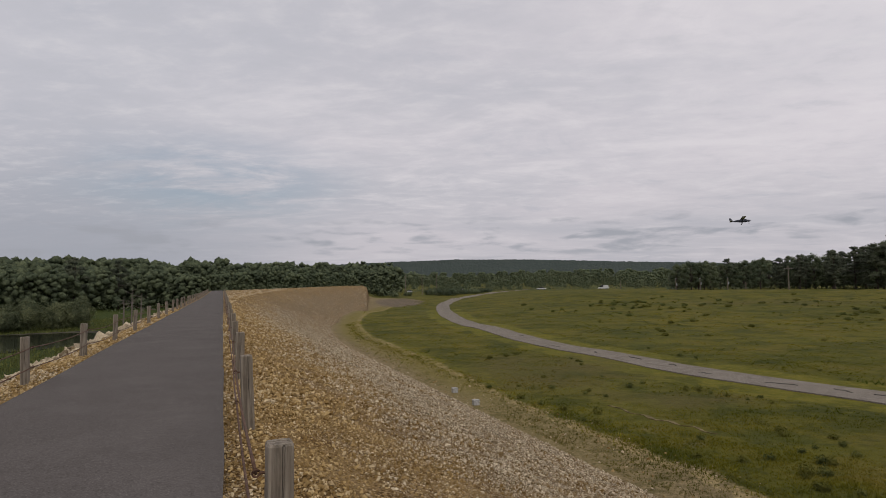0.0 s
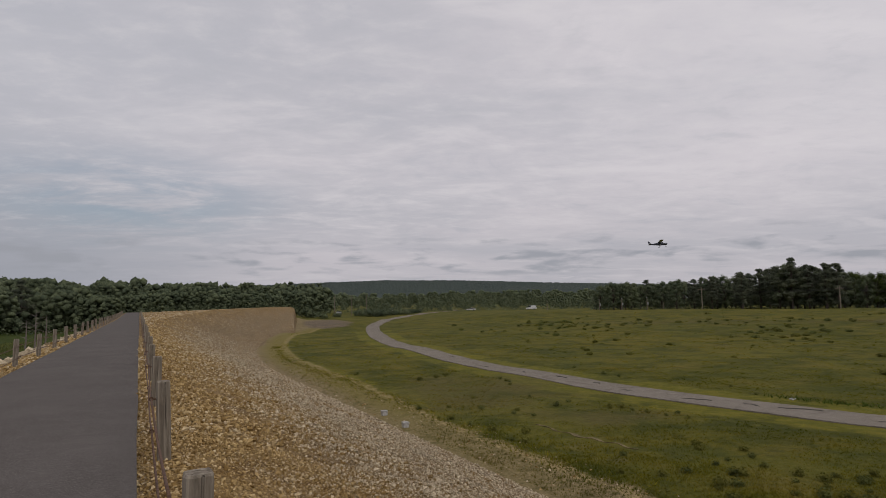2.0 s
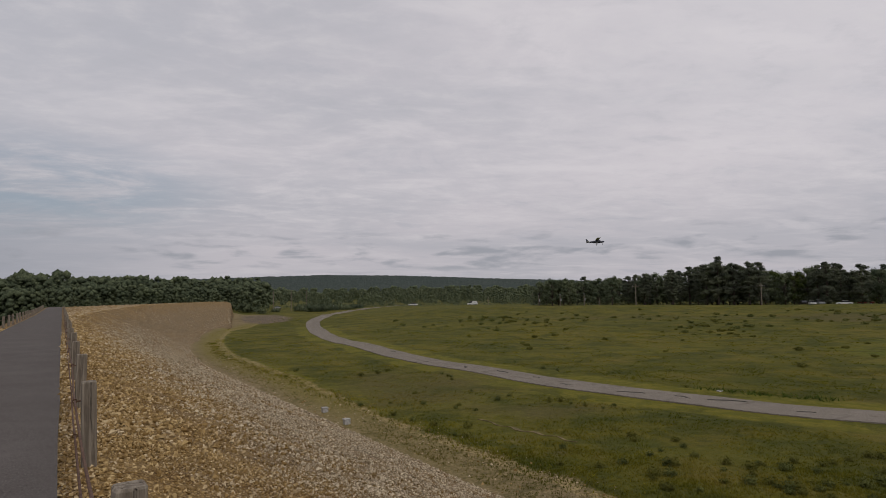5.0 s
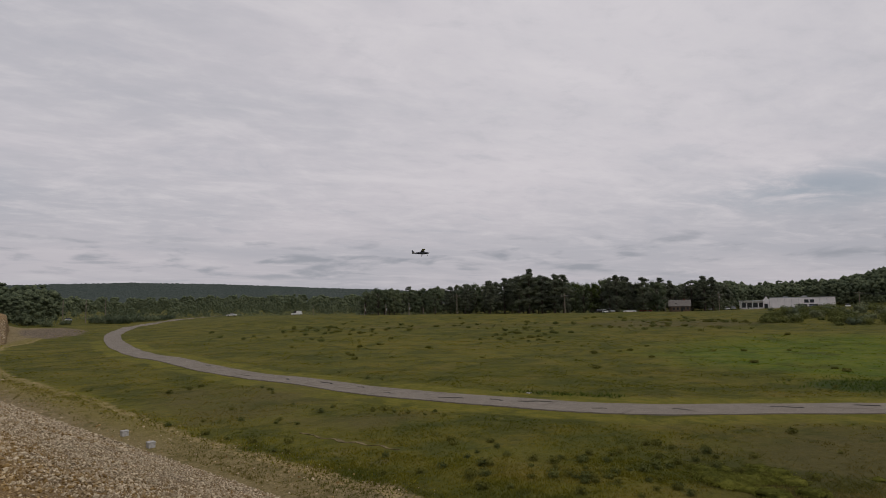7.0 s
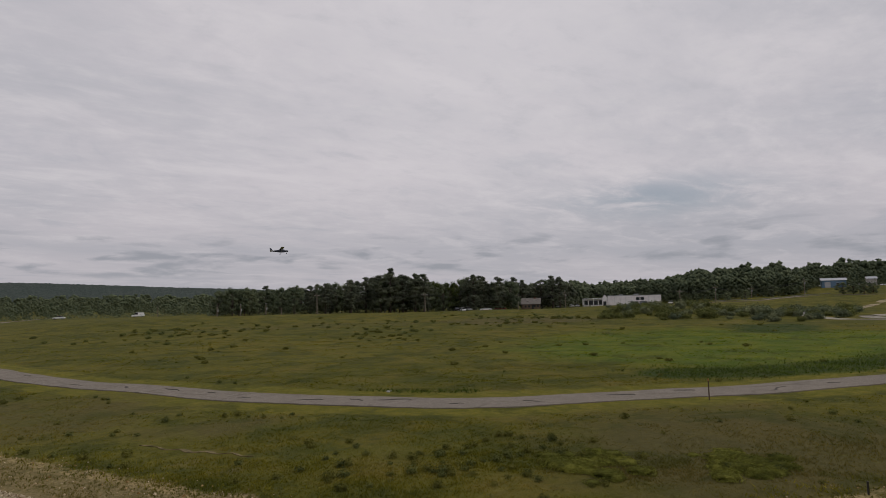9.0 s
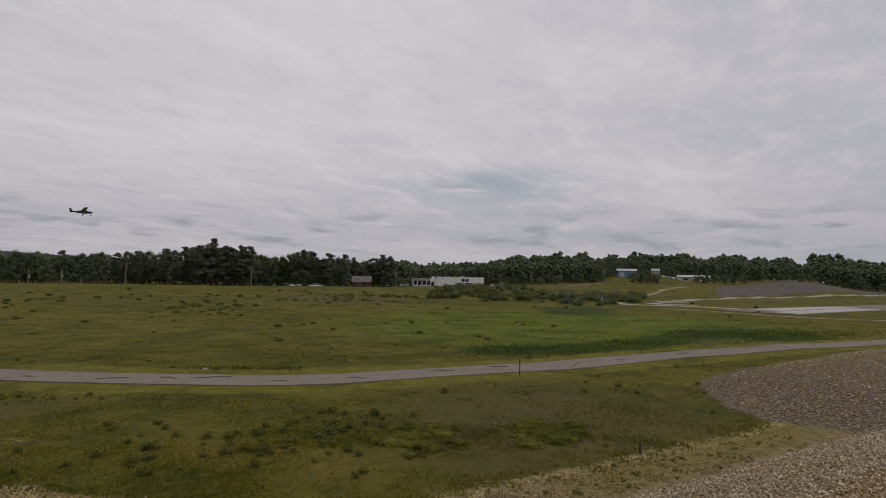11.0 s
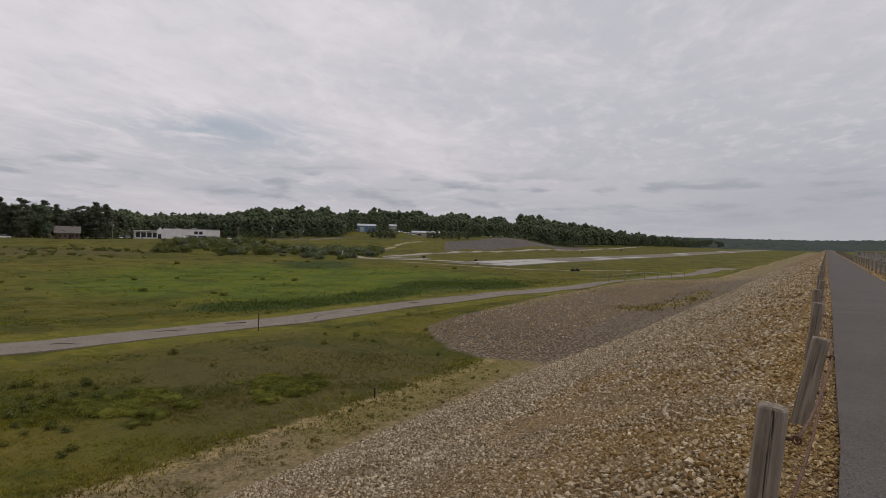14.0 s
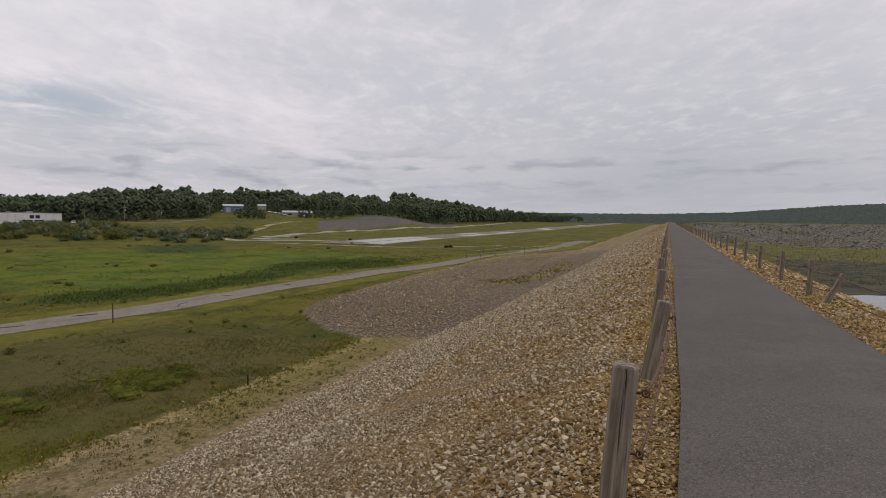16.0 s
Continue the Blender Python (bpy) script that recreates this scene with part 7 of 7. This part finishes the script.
def pond(b_mid, r_mid, b_half, r_half, level, label):
    n = 72
    verts = [(*place(b_mid, r_mid), level)]
    for i in range(n):
        a = i * math.tau / n
        k = 1 + 0.16 * noise.noise(Vector((math.cos(a) * 1.7, math.sin(a) * 1.7, b_mid))) + 0.07 * noise.noise(Vector((math.cos(a) * 6, math.sin(a) * 6, 4)))
        p = place(b_mid + b_half * math.cos(a) * k, r_mid + r_half * math.sin(a) * k)
        verts.append((p.x, p.y, level))
    ob = mesh_object("water", verts, [(0, i + 1, (i + 1) % n + 1) for i in range(n)], WATER)
    if ob.data.polygons[0].normal.z < 0:
        ob.data.flip_normals()
    return tagged(ob, label, "water", kind="structure")


pond(40.5, 121, 14, 21, -6.85, "still dark pond below the dam")
pond(-140, 80, 11, 12, -6.85, "still pale pond in the basin")


def far_bank_material():
    """Weathered rubble with olive weeds between the stones."""
    m, t = material("weathered_rubble")
    pos = t.position()
    n = t.noise(pos, 0.12, 6.0, 0.7)
    c = t.mix(t.step(t.noise(pos, 1.4, 5.0, 0.75), 0.38, 0.62), (0.070, 0.062, 0.050), (0.190, 0.172, 0.145))
    c = t.mix(t.math("MULTIPLY", t.step(n, 0.50, 0.62), 0.75), c, (0.095, 0.090, 0.036))
    t.surface(c, 0.95, 0.0, t.bump(t.noise(pos, 1.4, 5.0, 0.75), 1.0, 0.3), 0.1)
    return m


FAR_BANK = far_bank_material()


def far_bank():
    rows, rocks, sizes = [], [], []
    for i in range(90):
        k = i / 89
        b = -117.6 - 36 * k
        r = 262 - 60 * k
        row = []
        for j in range(9):
            f = j / 8
            p = place(b, r - 40 * (1 - f))
            row.append((p.x, p.y, -8.2 + (0.86 + 8.2) * f + 0.5 * noise.noise(Vector((i * 0.35, j * 0.9, 0))) * (0 < j < 8)))
        p = place(b, r + 6)
        row.append((p.x, p.y, 0.86))
        p = place(b, r + 40)
        row.append((p.x, p.y, -9))
        rows.append(row)
    ob = strip("far_embankment", rows, FAR_BANK)
    tagged(ob, "brown stony bank across the basin", "embankment", kind="structure")
    for _ in range(4000):
        k, f = rng.uniform(0, 1), rng.uniform(0, 1.0)
        p = place(-117.6 - 36 * k, 262 - 60 * k - 40 * (1 - f))
        rocks.append((p.x, p.y, -8.2 + 9.06 * f + 0.1))
        sizes.append(0.42 * math.exp(rng.normal(0, 0.35)))
    v, fc, own = scatter(BLOCK, np.array(rocks), np.array(sizes))
    heap = bulk_object("riprap", v, fc, FAR_BANK, ob)
    tagged(heap, "pale boulders on the far bank", kind="stuff")


far_bank()
# reeds round the ponds
n = 26000
bb = np.where(rng.uniform(size=n) < 0.5, rng.uniform(27, 46, n), rng.uniform(-146, -119, n))
rr = np.where(bb > 0, np.where(rng.uniform(size=n) < 0.6, rng.uniform(143, 182, n), rng.uniform(50, 104, n)), np.where(rng.uniform(size=n) < 0.85, rng.uniform(44, 68, n), rng.uniform(98, 215, n)))
cx, cy = -np.sin(np.radians(bb)) * rr, np.cos(np.radians(bb)) * rr
cz, ca, ch, cw = ground_z(cx, cy) - 0.05, rng.uniform(0, math.tau, n), rng.uniform(0.2, 0.75, n), rng.uniform(0.04, 0.16, n)
blade = np.stack([np.stack([cx - np.cos(ca) * cw, cy - np.sin(ca) * cw, cz], -1), np.stack([cx + np.cos(ca) * cw, cy + np.sin(ca) * cw, cz], -1),
                  np.stack([cx + rng.normal(0, 0.2, n), cy + rng.normal(0, 0.2, n), cz + ch], -1)], 1).reshape(-1, 3)
reeds = bulk_object("reeds", blade, np.arange(n * 3).reshape(-1, 3), LEAF_SCRUB)
tagged(reeds, "olive reeds and scrub round the ponds", "reeds", kind="stuff")


# ---------------------------------------------------------------- single stones of the nearest slope
SHAPE_MESHES = []
for v, f in ROUND:
    me = bpy.data.meshes.new("stone")
    me.from_pydata([tuple(map(float, p)) for p in v], [], [tuple(map(int, q)) for q in f])
    me.materials.append(STONE_PIECE)
    at_ = me.attributes.new("tan", "FLOAT", "POINT")
    at_.data.foreach_set("value", [0.6] * len(me.vertices))
    SHAPE_MESHES.append(me)
for key, (places, sizes, tan) in SINGLE_STONES.items():
    for i, (p, s) in enumerate(zip(places, sizes)):
        ob = new("stone", SHAPE_MESHES[i % len(SHAPE_MESHES)])
        ob.parent = EMBANKMENT
        ob.matrix_basis = pose(float(p[0]), float(p[1]), float(p[2]), float(rng.normal(0, 25)), float(rng.normal(0, 25)), float(rng.uniform(0, 360))) @ Matrix.Diagonal((float(s), float(s), float(s), 1))
